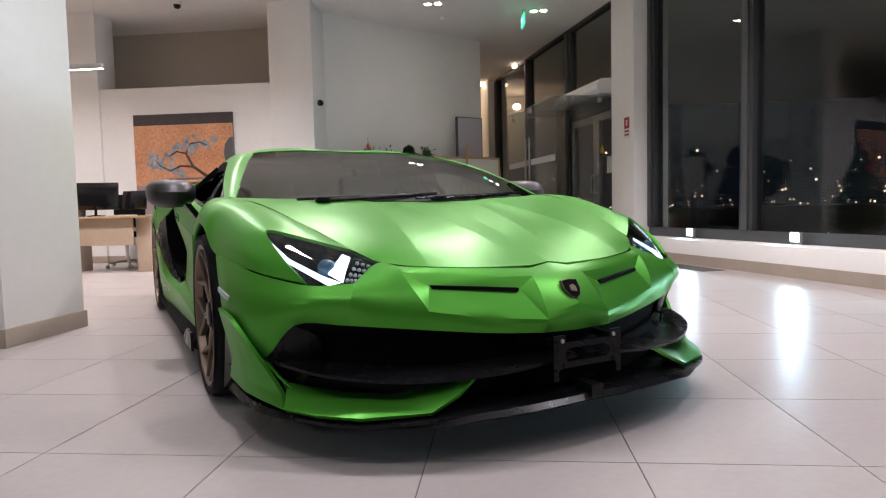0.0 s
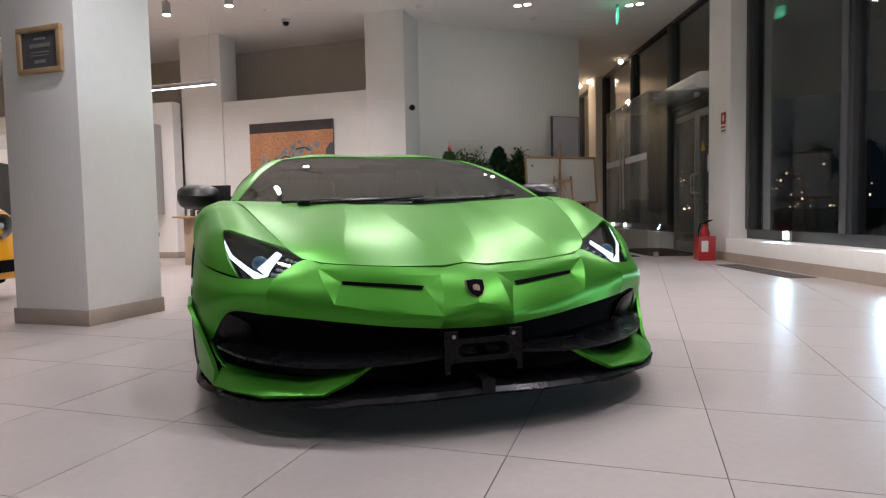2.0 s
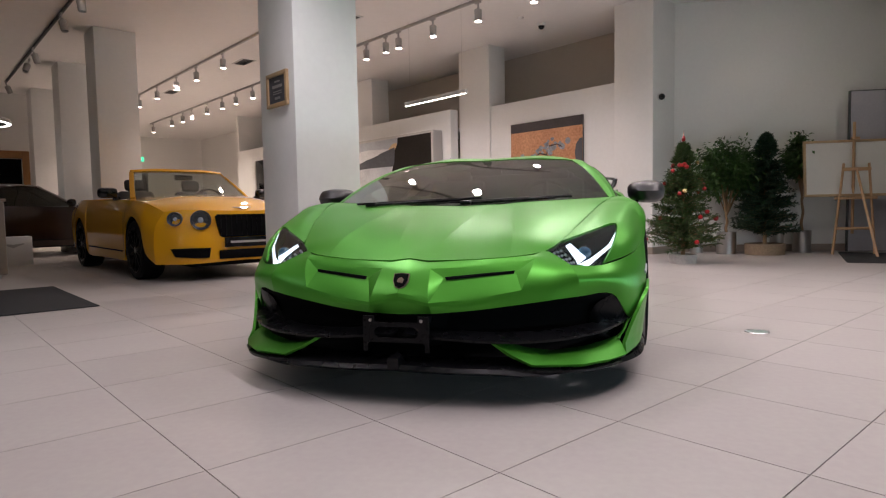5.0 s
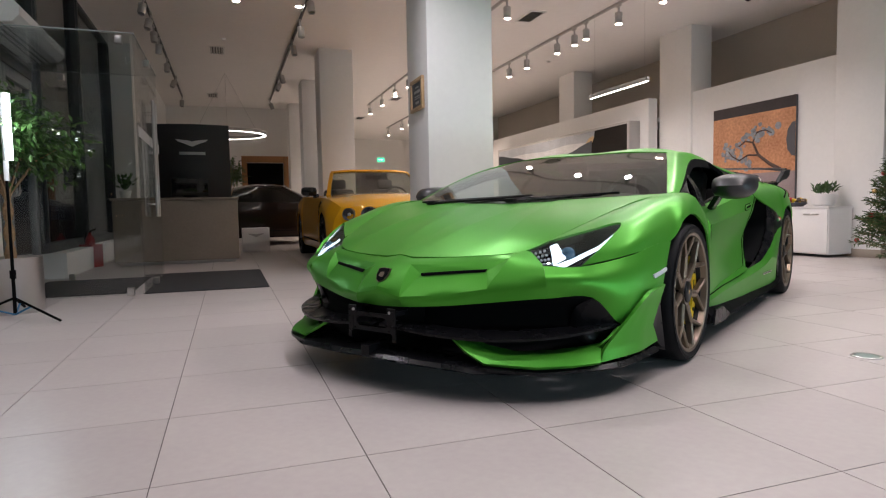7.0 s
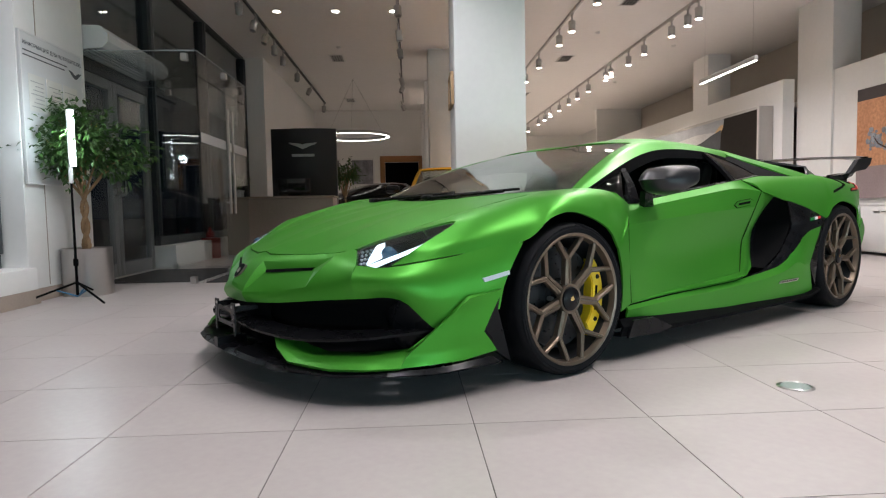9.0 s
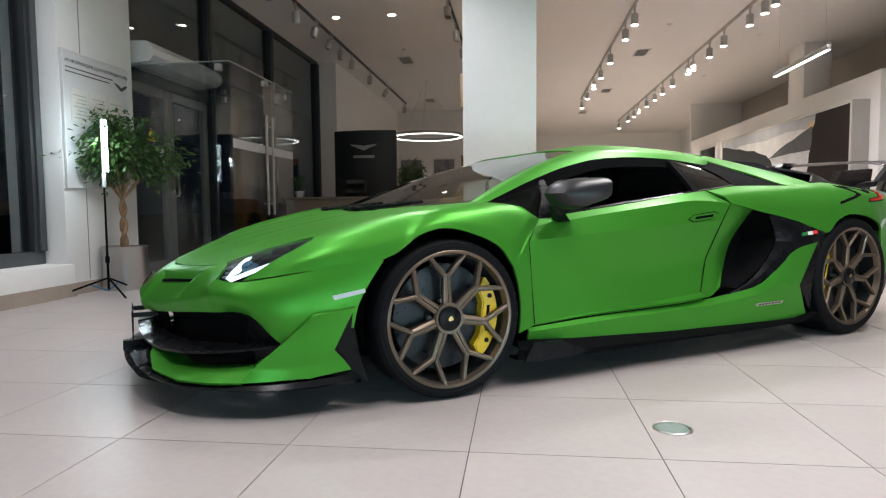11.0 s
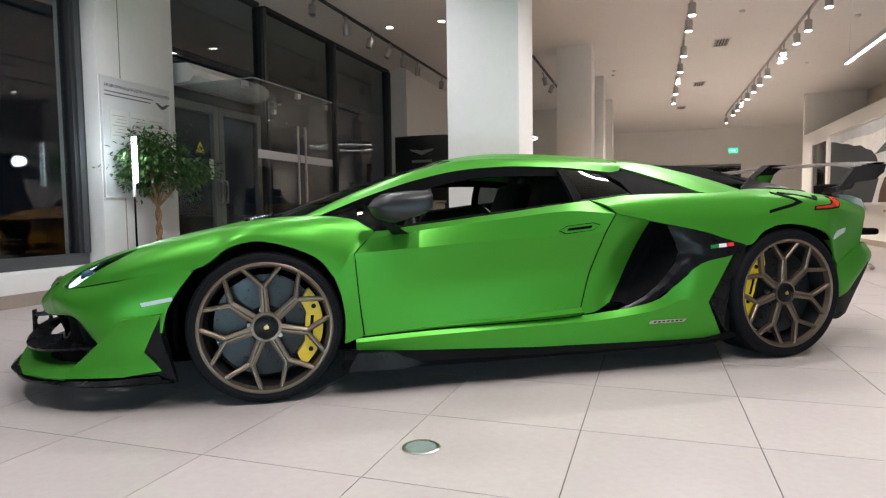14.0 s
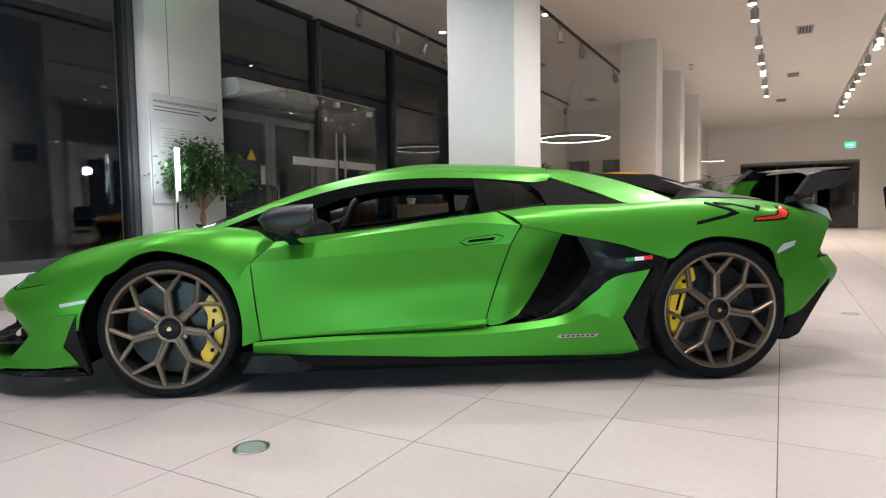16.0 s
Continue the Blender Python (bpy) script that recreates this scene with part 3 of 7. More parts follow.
for s in SIDES:
    panel("front_fender", [FENDER[:7], FENDER[6:], ARCH_BACK], GREEN, car, side=s, smooth=35)
    panel("bumper_corner", [CORNER], GREEN, car, side=s, smooth=35)
    door = panel("door", [DOOR_TOP, DOOR_LOW, FOOT], GREEN, car, "green door with its window lowered", side=s, nj=2, sj=False, smooth=9)
    for line in (spline(DOOR[0], 6, False), spline([row[-1] for row in FOOT], 6, True), spline(DOOR[-1], 6, False)):
        bm = bmesh.new()
        tube(bm, [(s * (x + .001), y, z) for x, y, z in line], .0023, 6)
        part("shut_line", bm, BLACK, car, "dark shut line of the door")
    panel("sill", [SILL], GREEN, car, side=s, smooth=10, sj=False)
    panel("rear_quarter", [QUARTER], GREEN, car, side=s, smooth=35)
    panel("intake_scoop", [SCOOP], GREEN, car, side=s, smooth=45, centre=(0, 2.6, 0.55))
    panel("intake_bezel", [BEZEL], SATIN, car, "satin black frame of the side intake", side=s, si=False, sj=False)
    panel("roof_pillar", [PILLAR], GREEN, car, side=s, smooth=45)
    panel("buttress", [BUTTRESS], GREEN, car, side=s, smooth=35)
panel("roof", [[
    [(0, .93, 1.088), (.30, .94, 1.092), (.48, .955, 1.082), (.572, .96, 1.072)],
    [(0, 1.2, 1.120), (.3, 1.2, 1.131), (.47, 1.2, 1.115), (.562, 1.2, 1.094)],
    [(0, 1.45, 1.124), (.3, 1.45, 1.136), (.46, 1.45, 1.12), (.552, 1.45, 1.096)],
    [(0, 1.75, 1.115), (.3, 1.75, 1.127), (.45, 1.75, 1.112), (.532, 1.75, 1.088)],
    [(0, 1.95, 1.10), (.3, 1.95, 1.112), (.43, 1.95, 1.10), (.522, 1.95, 1.076)]]], GREEN, car, smooth=35)
panel("tail", [TAIL], GREEN, car, "green rear bumper", smooth=35)
panel("windscreen", [[
    [(0, -.055, .770), (.3, -.03, .777), (.6, .06, .792), (.800, .195, .802)],
    [(0, .28, .888), (.28, .29, .892), (.56, .36, .905), (.733, .42, .905)],
    [(0, .62, .995), (.26, .63, 1.0), (.50, .66, 1.005), (.652, .68, .998)],
    [(0, .935, 1.086), (.25, .94, 1.089), (.45, .955, 1.082), (.570, .962, 1.070)]]], SHIELD, car, "raked tinted windscreen", thick=0.004, smooth=60)
panel("cowl", [[
    [(0, -.115, .748), (.20, -.10, .752), (.48, -.04, .772), (.82, .17, .795)],
    [(0, .0, .772), (.2, .01, .776), (.48, .07, .790), (.80, .21, .800)]]], SATIN, car, "black plastic wiper cowl", thick=0.02)

# black rear deck, tail panel and diffuser
panel("engine_cover", [[
    [(0, 1.95, 1.098), (.22, 1.95, 1.103), (.40, 1.95, 1.098), (.43, 1.95, 1.092)],
    [(0, 2.30, 1.050), (.24, 2.30, 1.055), (.42, 2.30, 1.070), (.455, 2.32, 1.035)],
    [(0, 2.60, 1.010), (.26, 2.60, 1.015), (.42, 2.60, 1.062), (.53, 2.58, .965)],
    [(0, 2.77, .970), (.28, 2.77, .975), (.44, 2.77, 1.010), (.57, 2.70, .922)],
    [(0, 2.92, .930), (.32, 2.92, .930), (.50, 2.91, .940), (.62, 2.86, .905)],
    [(0, 3.10, .912), (.35, 3.10, .912), (.54, 3.10, .920), (.69, 3.05, .885)],
    [(0, 3.42, .880), (.35, 3.41, .878), (.55, 3.36, .870), (.70, 3.35, .846)]]], BLACK, car, "satin black louvred engine cover", sj=False, si=False, ni=2, nj=2)
for s in SIDES:
    panel("deck_recess", [[[(.42, 1.955, 1.080), (.44, 1.955, 1.085)], [(.455, 2.32, 1.02), (.565, 2.31, 1.012)], [(.53, 2.58, .945), (.78, 2.46, .895)], [(.57, 2.72, .905), (.80, 2.62, .895)]]], BLACK, car, "black recess beside the engine cover", s, 0.01, sj=False, si=False, centre=(0, 2.3, .5))
    panel("deck_side", [[
        [(.856, 2.505, .909), (.800, 2.610, .970), (.52, 2.60, 1.030)],
        [(.795, 2.745, .921), (.740, 2.800, .950), (.51, 2.80, .985)],
        [(.722, 2.955, .915), (.690, 2.950, .928), (.52, 2.95, .945)],
        [(.690, 3.110, .903), (.665, 3.110, .908), (.54, 3.11, .925)]]], CARBON, car, "dark grey side of the rear deck", s, 0.012, sj=False, si=False, centre=(0, 2.8, .6))
for k in range(5):
    y = 2.05 + 0.15 * k
    z = 1.086 - 0.022 * k
    bm = bmesh.new()
    box(bm, -.34, .34, y - .05, y + .05, z - .004, z + .012, 0.003, None)
    part("louvre", bm, CARBON, car)
panel("tail_panel", [[
    [(0, 3.42, .876), (.4, 3.41, .870), (.70, 3.335, .838), (.828, 3.372, .79)],
    [(0, 3.44, .74), (.4, 3.43, .74), (.72, 3.37, .72), (.878, 3.312, .69)],
    [(0, 3.455, .60), (.4, 3.445, .60), (.78, 3.385, .60), (.900, 3.275, .60)]]], SATIN, car, "black tail panel")
for s in SIDES:
    plate("diffuser_end", [(.945, 3.070, .300), (.935, 3.17, .330), (.895, 3.27, .40), (.902, 3.355, .515), (.90, 3.345, .46), (.925, 3.17, .205), (.945, 3.10, .182), (.945, 3.05, .18)], SATIN, car, 0.03, "black rear corner blade", s)
    lens = [(.842, 3.384, .800), (.820, 3.380, .850), (.775, 3.352, .872), (.725, 3.315, .880), (.700, 3.325, .872), (.700, 3.356, .858)]
    plate("tail_lamp", lens, MILK, car, 0.022, "clear white tail lamp on the rear corner", s, (0, -.6, .8))
bm = bmesh.new()
box(bm, -.84, .84, 2.95, 3.20, .20, .40, 0.02)
part("diffuser", bm, SATIN, car, "black rear diffuser")
bm = bmesh.new()
box(bm, -.58, .58, -.78, 3.1, .115, .36, 0.03)
part("underbody", bm, BLACK, car, "black underbody")
bm = bmesh.new()
box(bm, -.86, .86, .45, 2.28, .12, .30, 0.02)
part("floor_pan", bm, BLACK, car, "black floor pan")
bm = bmesh.new()
box(bm, -.64, .64, 2.0, 3.3, .30, .80, 0.03)
part("engine_block", bm, BLACK, car, "dark engine bay")
bm = bmesh.new()
box(bm, -.52, .52, -.55, .0, .30, .52, 0.03)
part("front_trunk", bm, BLACK, car, "dark front compartment")

# glass, window frames
for s in SIDES:
    panel("quarter_light", [[[(.848, .235, .782), (.868, .37, .755), (.884, .50, .730)], [(.815, .44, .865), (.83, .50, .82), (.852, .555, .775)], [(.790, .565, .905), (.797, .57, .895), (.803, .575, .885)]]], TINTED, car, "dark front quarter glass", s, 0.004)
    panel("rear_side_glass", [[[(.688, 1.53, 1.027), (.655, 1.75, 1.008)], [(.78, 1.54, .94), (.745, 1.80, .95)], [(.852, 1.545, .855), (.835, 1.86, .885)]]], TINTED, car, "dark rear side glass", s, 0.004, sj=False)
    panel("window_frame", [[[(.852, .225, .787), (.842, .26, .770)], [(.81, .50, .895), (.806, .545, .852)], [(.747, .79, .982), (.748, .82, .932)], [(.70, 1.08, 1.03), (.708, 1.09, .980)], [(.675, 1.48, 1.038), (.690, 1.48, .990)], [(.655, 1.77, 1.018), (.676, 1.77, .972)], [(.640, 1.86, 1.010), (.672, 1.86, .955)]]], BLACK, car, "black window surround", s, 0.02)
    panel("belt_strip", [[[(.884, .50, .732), (.868, .505, .738)], [(.866, .80, .766), (.850, .80, .772)], [(.858, 1.15, .807), (.842, 1.15, .813)], [(.864, 1.60, .861), (.848, 1.60, .866)], [(.848, 1.84, .890), (.832, 1.84, .893)]]], SATIN, car, "black window sill strip", s, 0.012)
    panel("b_pillar", [[[(.690, 1.50, 1.030), (.684, 1.54, 1.028)], [(.788, 1.505, .94), (.783, 1.55, .94)], [(.862, 1.515, .850), (.858, 1.565, .855)]]], BLACK, car, "black door pillar", s, 0.02, sj=False)
    panel("mirror_post", [[[(.790, .565, .908), (.800, .60, .906)], [(.84, .555, .83), (.85, .60, .83)], [(.888, .50, .728), (.893, .59, .735)]]], SATIN, car, "black window divider", s, 0.015, sj=False)
    panel("shoulder_vent", [[[(.645, 1.80, 1.008), (.60, 1.96, 1.03)], [(.73, 1.85, .955), (.735, 2.125, .948)], [(.84, 1.86, .884), (.862, 2.275, .886)]]], BLACK, car, "black intake behind the side glass", s, 0.01, sj=False, si=False)

# front mouth: dark recess, splitter, vanes, blades and fins
panel("grille", [[
    [(0, -1.085, .37), (.2, -1.06, .375), (.45, -.955, .395), (.66, -.855, .40), (.80, -.75, .39)],
    [(0, -.98, .33), (.2, -.97, .33), (.45, -.88, .34), (.66, -.78, .34), (.78, -.70, .33)],
    [(0, -.96, .22), (.2, -.95, .22), (.45, -.86, .22), (.66, -.76, .22), (.78, -.69, .22)],
    [(0, -1.05, .125), (.2, -1.03, .125), (.45, -.93, .125), (.66, -.85, .125), (.80, -.74, .14)]]], BLACK, car, "black mesh behind the front intake", centre=(0, -3, .3), smooth=60)
# added black filler, no real part: hides bright floor behind the dark mouth
panel("mouth_filler", [[
    [(-.20, -1.02, .375), (-.10, -1.085, .372), (0, -1.10, .370), (.10, -1.085, .372), (.20, -1.02, .375)],
    [(-.18, -1.01, .33), (-.09, -1.06, .325), (0, -1.07, .32), (.09, -1.06, .325), (.18, -1.01, .33)],
    [(-.16, -1.00, .265), (-.08, -1.04, .262), (0, -1.05, .255), (.08, -1.04, .262), (.16, -1.00, .265)], [(-.15, -1.00, .20), (-.08, -1.01, .20), (0, -1.02, .20), (.08, -1.01, .20), (.15, -1.00, .20)]]], BLACK, car, "added black filler that keeps the mouth dark under the nose")
for s in SIDES:
    panel("intake_cheek", [[[(.812, -.757, .385), (.85, -.69, .33), (.885, -.632, .268)], [(.74, -.765, .34), (.76, -.74, .27), (.80, -.70, .21)], [(.70, -.74, .24), (.74, -.73, .21), (.83, -.715, .18)]]], SATIN, car, "satin black intake cheek", s, centre=(0, -.4, .3))
    panel("vane", [[[(.02, -1.125, .268), (.02, -1.03, .285)], [(.30, -1.105, .245), (.30, -1.01, .262)], [(.55, -1.03, .240), (.52, -.93, .258)], [(.74, -.90, .252), (.69, -.82, .268)], [(.845, -.74, .268), (.80, -.70, .275)], [(.880, -.640, .275), (.86, -.64, .278)]]], SATIN, car, "black curved air vane", s, 0.010)
    panel("lower_blade", [[
        [(.345, -1.065, .246), (.360, -1.04, .246), (.375, -1.01, .235)],
        [(.43, -1.085, .195), (.455, -1.035, .205), (.47, -.97, .200)],
        [(.515, -1.080, .155), (.56, -1.01, .178), (.57, -.93, .180)],
        [(.70, -1.0, .148), (.70, -.92, .180), (.69, -.85, .185)],
        [(.80, -.90, .147), (.79, -.83, .182), (.775, -.77, .195)],
        [(.865, -.80, .148), (.845, -.75, .185), (.828, -.71, .205)]]], GREEN, car, "green lower blade", s, 0.012, sj=False, si=False)
    panel("bumper_fin", [[
        [(.865, -.80, .147), (.90, -.68, .148), (.930, -.56, .150), (.952, -.405, .170)],
        [(.862, -.765, .185), (.905, -.65, .19), (.935, -.55, .20), (.952, -.435, .212)],
        [(.885, -.71, .235), (.915, -.64, .25), (.940, -.56, .25), (.954, -.470, .252)],
        [(.930, -.62, .320), (.94, -.59, .325), (.952, -.53, .325), (.966, -.435, .328)],
        [(.968, -.55, .388), (.970, -.52, .394), (.974, -.47, .400), (.981, -.395, .410)]]], GREEN, car, "green side fin of the bumper", s, 0.014, si=False, sj=False)
    plate("arch_blade", [(.972, -.400, .405), (.950, -.470, .250), (.945, -.408, .170), (.965, -.345, .120), (.962, -.405, .33)], SATIN, car, 0.03, "black panel ahead of the wheel", s)
    panel("cheek_edge", [[[(.888, -.632, .27), (.872, -.66, .262)], [(.862, -.705, .228), (.85, -.72, .222)], [(.838, -.742, .200), (.826, -.745, .196)]]], GREEN, car, "", s, 0.02)
panel("splitter", [[
    [(0, -1.170, .156), (0, -1.188, .142), (0, -1.165, .128), (0, -.95, .118)],
    [(.20, -1.160, .150), (.20, -1.178, .136), (.20, -1.155, .122), (.20, -.93, .115)],
    [(.42, -1.125, .143), (.42, -1.143, .130), (.42, -1.12, .117), (.42, -.90, .112)],
    [(.49, -1.100, .134), (.50, -1.113, .120), (.49, -1.09, .110), (.50, -.88, .110)],
    [(.68, -.980, .133), (.692, -.993, .119), (.68, -.97, .110), (.62, -.80, .110)],
    [(.835, -.825, .135), (.848, -.83, .120), (.83, -.82, .111), (.72, -.70, .110)],
    [(.915, -.65, .138), (.932, -.65, .120), (.91, -.64, .108), (.78, -.60, .110)],
    [(.945, -.42, .150), (.958, -.40, .128), (.94, -.36, .112), (.80, -.45, .110)]]], SATIN, car, "satin black front splitter", sj=False, smooth=30, centre=(0, -.6, .10))
panel("splitter_shelf", [[
    [(0, -1.170, .154), (0, -.96, .165)], [(.42, -1.125, .142), (.42, -.90, .150)], [(.70, -1.005, .129), (.64, -.82, .140)], [(.845, -.845, .131), (.76, -.72, .145)]]], SATIN, car, "", 0, 0.01, centre=(0, -.8, -1))
bm = bmesh.new()
prism(bm, [(-.022, -1.19), (.022, -1.19), (.016, -1.06), (-.016, -1.06)], .14, .185)
part("splitter_strut", bm, SATIN, car, "black strut on the splitter")
for s in SIDES:
    # slot vents of the nose
    plate("nose_vent", [(s * .166, -1.018, .477), (s * .295, -.974, .487), (s * .430, -.925, .496), (s * .428, -.927, .484), (s * .295, -.978, .475), (s * .172, -1.022, .465)], BLACK, car, 0.02, "dark slot vent", 1, (0, -1, 0))
    mark("side_marker", [CORNER], [(-.475, .457), (-.352, .478), (-.350, .463), (-.468, .442)], PALE, "pale side marker lens", s, .006)
    mark("rear_marker", [QUARTER], [(2.998, .630), (3.112, .667), (3.120, .690), (3.040, .676), (3.004, .645)], PALE, "pale rear marker", s, .006)
    # deck strokes
    stroke([QUARTER], [((2.575, .779), (2.578, .793)), ((2.73, .811), (2.735, .827)), ((2.808, .832), (2.766, .842)), ((2.76, .861), (2.745, .852)), ((2.665, .893), (2.650, .884))], BLACK, "black stroke graphic", s, .003)
    stroke([QUARTER], [((2.71, .891), (2.71, .882)), ((2.80, .883), (2.80, .871)), ((2.905, .857), (2.912, .843)), ((2.935, .874), (2.948, .868))], BLACK, "thin black stroke graphic", s, .003)
    stroke([QUARTER], [((2.872, .790), (2.884, .811)), ((3.005, .795), (2.995, .821)), ((3.066, .802), (3.014, .832)), ((3.108, .858), (3.043, .867))], BLACK, "black border of the red stroke", s, .003)
    stroke([QUARTER], [((2.883, .795), (2.888, .806)), ((3.00, .800), (3.00, .815)), ((3.058, .808), (3.022, .828)), ((3.098, .855), (3.050, .861))], REDLENS, "red stroke graphic", s, .0045)
    # sill script drawn as bars; tricolour strip on the black frame
    mark("sill_script", [SILL], [(1.872, .230), (2.065, .234), (2.080, .250), (1.885, .246)], STEEL, "small silver script plate", s, .004)
    for k in range(7):
        y = 1.895 + .024 * k
        mark("script_bar", [SILL], [(y, .2345 + .0005 * k), (y + .014, .2350 + .0005 * k), (y + .018, .2430 + .0005 * k), (y + .004, .2425 + .0005 * k)], CARBON, "dark slanted bar", s, .0055)
    for k, (col, nm) in enumerate((((.02, .22, .05), "green"), ((.75, .75, .75), "white"), ((.6, .03, .03), "red"))):
        y, z = 2.207 + .046 * k, .604 + .004 * k
        mark("flag_stripe", [BEZEL], [(y, z + .018), (y + .046, z + .021), (y + .046, z + .003), (y, z)], surf("stripe_" + nm, col, 0.3, vary=0.03), nm + " stripe", s, .005, False)
    # door handle: dark gap, green surround, dark slot
    HANDLE = [(1.397, .710), (1.440, .733), (1.585, .748), (1.622, .737), (1.582, .709), (1.430, .693)]
    mark("handle_gap", [DOOR], HANDLE, BLACK, "dark joint round the door handle", s, .0025, False)
    mark("door_handle", [DOOR], [(1.508 + (y - 1.508) * .95, .7215 + (z - .7215) * .84) for y, z in HANDLE], GREEN, "green door handle surround", s, .006, False)
    mark("handle_slot", [DOOR], [(1.438, .709), (1.446, .722), (1.575, .734), (1.568, .720)], BLACK, "dark handle slot", s, .008, False)
    # skirt with winglet
    panel("side_skirt", [[
        [(.955, .345, .200), (.985, .34, .165), (.975, .335, .120), (.90, .34, .115)],
        [(.955, .48, .195), (.990, .48, .170), (.985, .48, .114), (.90, .48, .108)],
        [(.950, .62, .184), (.996, .62, .140), (.992, .62, .112), (.90, .62, .106)],
        [(.946, 1.30, .150), (1.000, 1.30, .128), (.996, 1.30, .111), (.90, 1.3, .105)],
        [(.955, 1.95, .140), (1.006, 1.95, .126), (1.000, 1.95, .110), (.90, 1.95, .105)],
        [(.965, 2.20, .142), (1.010, 2.20, .134), (1.004, 2.20, .115), (.90, 2.20, .11)],
        [(.975, 2.33, .168), (1.010, 2.36, .162), (1.005, 2.36, .138), (.92, 2.36, .13)]]], BLACK, car, "satin black side skirt", s, 0.012, si=False, sj=False, centre=(0, 1.2, .15))
    plate("skirt_winglet", [(1.0, .355, .115), (.998, .40, .192), (.998, .556, .189), (1.002, .70, .128), (1.002, .60, .110)], SATIN, car, 0.012, "satin black winglet at the front of the skirt", s)
    plate("arch_guard", [(1.0, 2.36, .575), (1.002, 2.43, .615), (.99, 2.40, .50), (.975, 2.345, .36), (.98, 2.35, .15), (1.0, 2.295, .19), (1.004, 2.20, .33)], SATIN, car, 0.03, "black guard ahead of the rear wheel", s)
    # inner wheel houses
    for yc, zc, r in ((.02, .335, .378), (2.705, .35, .385)):
        bm = bmesh.new()
        ring = [(r * math.cos(a), r * math.sin(a)) for a in np.linspace(-.25, math.pi + .25, 28)]
        for x0, x1 in ((.55, .955),):
            a = [bm.verts.new((s * x0, yc + c, zc + d)) for c, d in ring]
            b = [bm.verts.new((s * x1, yc + c, zc + d)) for c, d in ring]
            for i in range(len(ring) - 1):
                bm.faces.new((a[i], a[i + 1], b[i + 1], b[i]))
            bm.faces.new(a)
        part("wheel_housing", bm, BLACK, car, "black wheel housing")

# intake mesh behind the scoops
for s in SIDES:
    panel("intake_mesh", [[
        [(.908, 1.93, .765), (.915, 1.96, .760), (.958, 1.980, .738)],
        [(.850, 1.90, .670), (.780, 2.02, .660), (.950, 2.025, .660)],
        [(.805, 1.865, .560), (.760, 2.00, .560), (.948, 2.055, .590)],
        [(.835, 1.780, .430), (.800, 1.88, .430), (.935, 1.950, .430)],
        [(.885, 1.700, .340), (.880, 1.76, .335), (.912, 1.790, .325)]]], BLACK, car, "black intake mesh", s, 0.01, centre=(0, 3, .5))

for s in SIDES:
    bm = bmesh.new()
    box(bm, s * .72 - .15, s * .72 + .15, -.66, -.40, .14, .42, 0.02)
    part("intake_duct", bm, BLACK, car, "black duct behind the front intake")

# headlamps
for s in SIDES:
    hl = part("headlamp", bmesh.new(), None, car, "black headlamp with white light strips")
    inn, top, tail, out, low, tip = (.543, -.778, .574), (.64, -.675, .620), (.828, -.503, .668), (.815, -.655, .58), (.772, -.770, .508), (.650, -.846, .511)
    panel("housing", [[[(.55, -.745, .560), (.65, -.68, .530), (.66, -.80, .492)], [(.66, -.62, .590), (.70, -.62, .535), (.73, -.73, .485)], [(.815, -.49, .640), (.79, -.56, .565), (.755, -.70, .485)]]], BLACK, hl, "", s, 0.01, smooth=50)
    panel("lens", [[[inn, (.597, -.815, .545), tip], [(.64, -.678, .617), (.70, -.75, .565), (.715, -.812, .508)], [(.745, -.585, .650), (.785, -.66, .588), low], [tail, (.828, -.58, .625), (.80, -.69, .555)]]], LENS, hl, "clear lamp lens", s, 0.003, smooth=50)
    for strip in (((.841, -.515, .656), (.832, -.540, .648), (.793, -.663, .586), (.724, -.776, .538), (.676, -.822, .516), (.714, -.812, .509), (.801, -.666, .575)),
                  ((.704, -.782, .541), (.636, -.722, .596), (.618, -.746, .586), (.654, -.798, .545), (.672, -.826, .516))):
        plate("light_strip", [(x + .002, y + .010, z - .004) for x, y, z in strip], DRL, hl, 0.006, "white daylight strip", s, (0, -1, 0))
    bm = bmesh.new()
    lathe(bm, [(.0, .022), (.016, .018), (.025, .009), (.029, .0), (.029, -.03), (.0, -.03)], 20, pose(s * .70, -.735, .555, 65, 0, s * 25))
    part("projector", bm, PROJ, hl, "round bluish projector lens")
    for k in range(12):
        a, b = .10 + .15 * (k % 3), .22 + .19 * (k // 3)
        e0, e1 = Vector(inn).lerp(Vector(tip), b), Vector((.64, -.678, .617)).lerp(Vector((.715, -.812, .508)), b)
        p = e0.lerp(e1, a) + Vector((0, .010, -.010))
        bm = bmesh.new()
        bmesh.ops.create_uvsphere(bm, u_segments=10, v_segments=6, radius=.0062, matrix=Matrix.Translation((s * p.x, p.y, p.z)))
        part("led", bm, PALE, hl, "small round led")

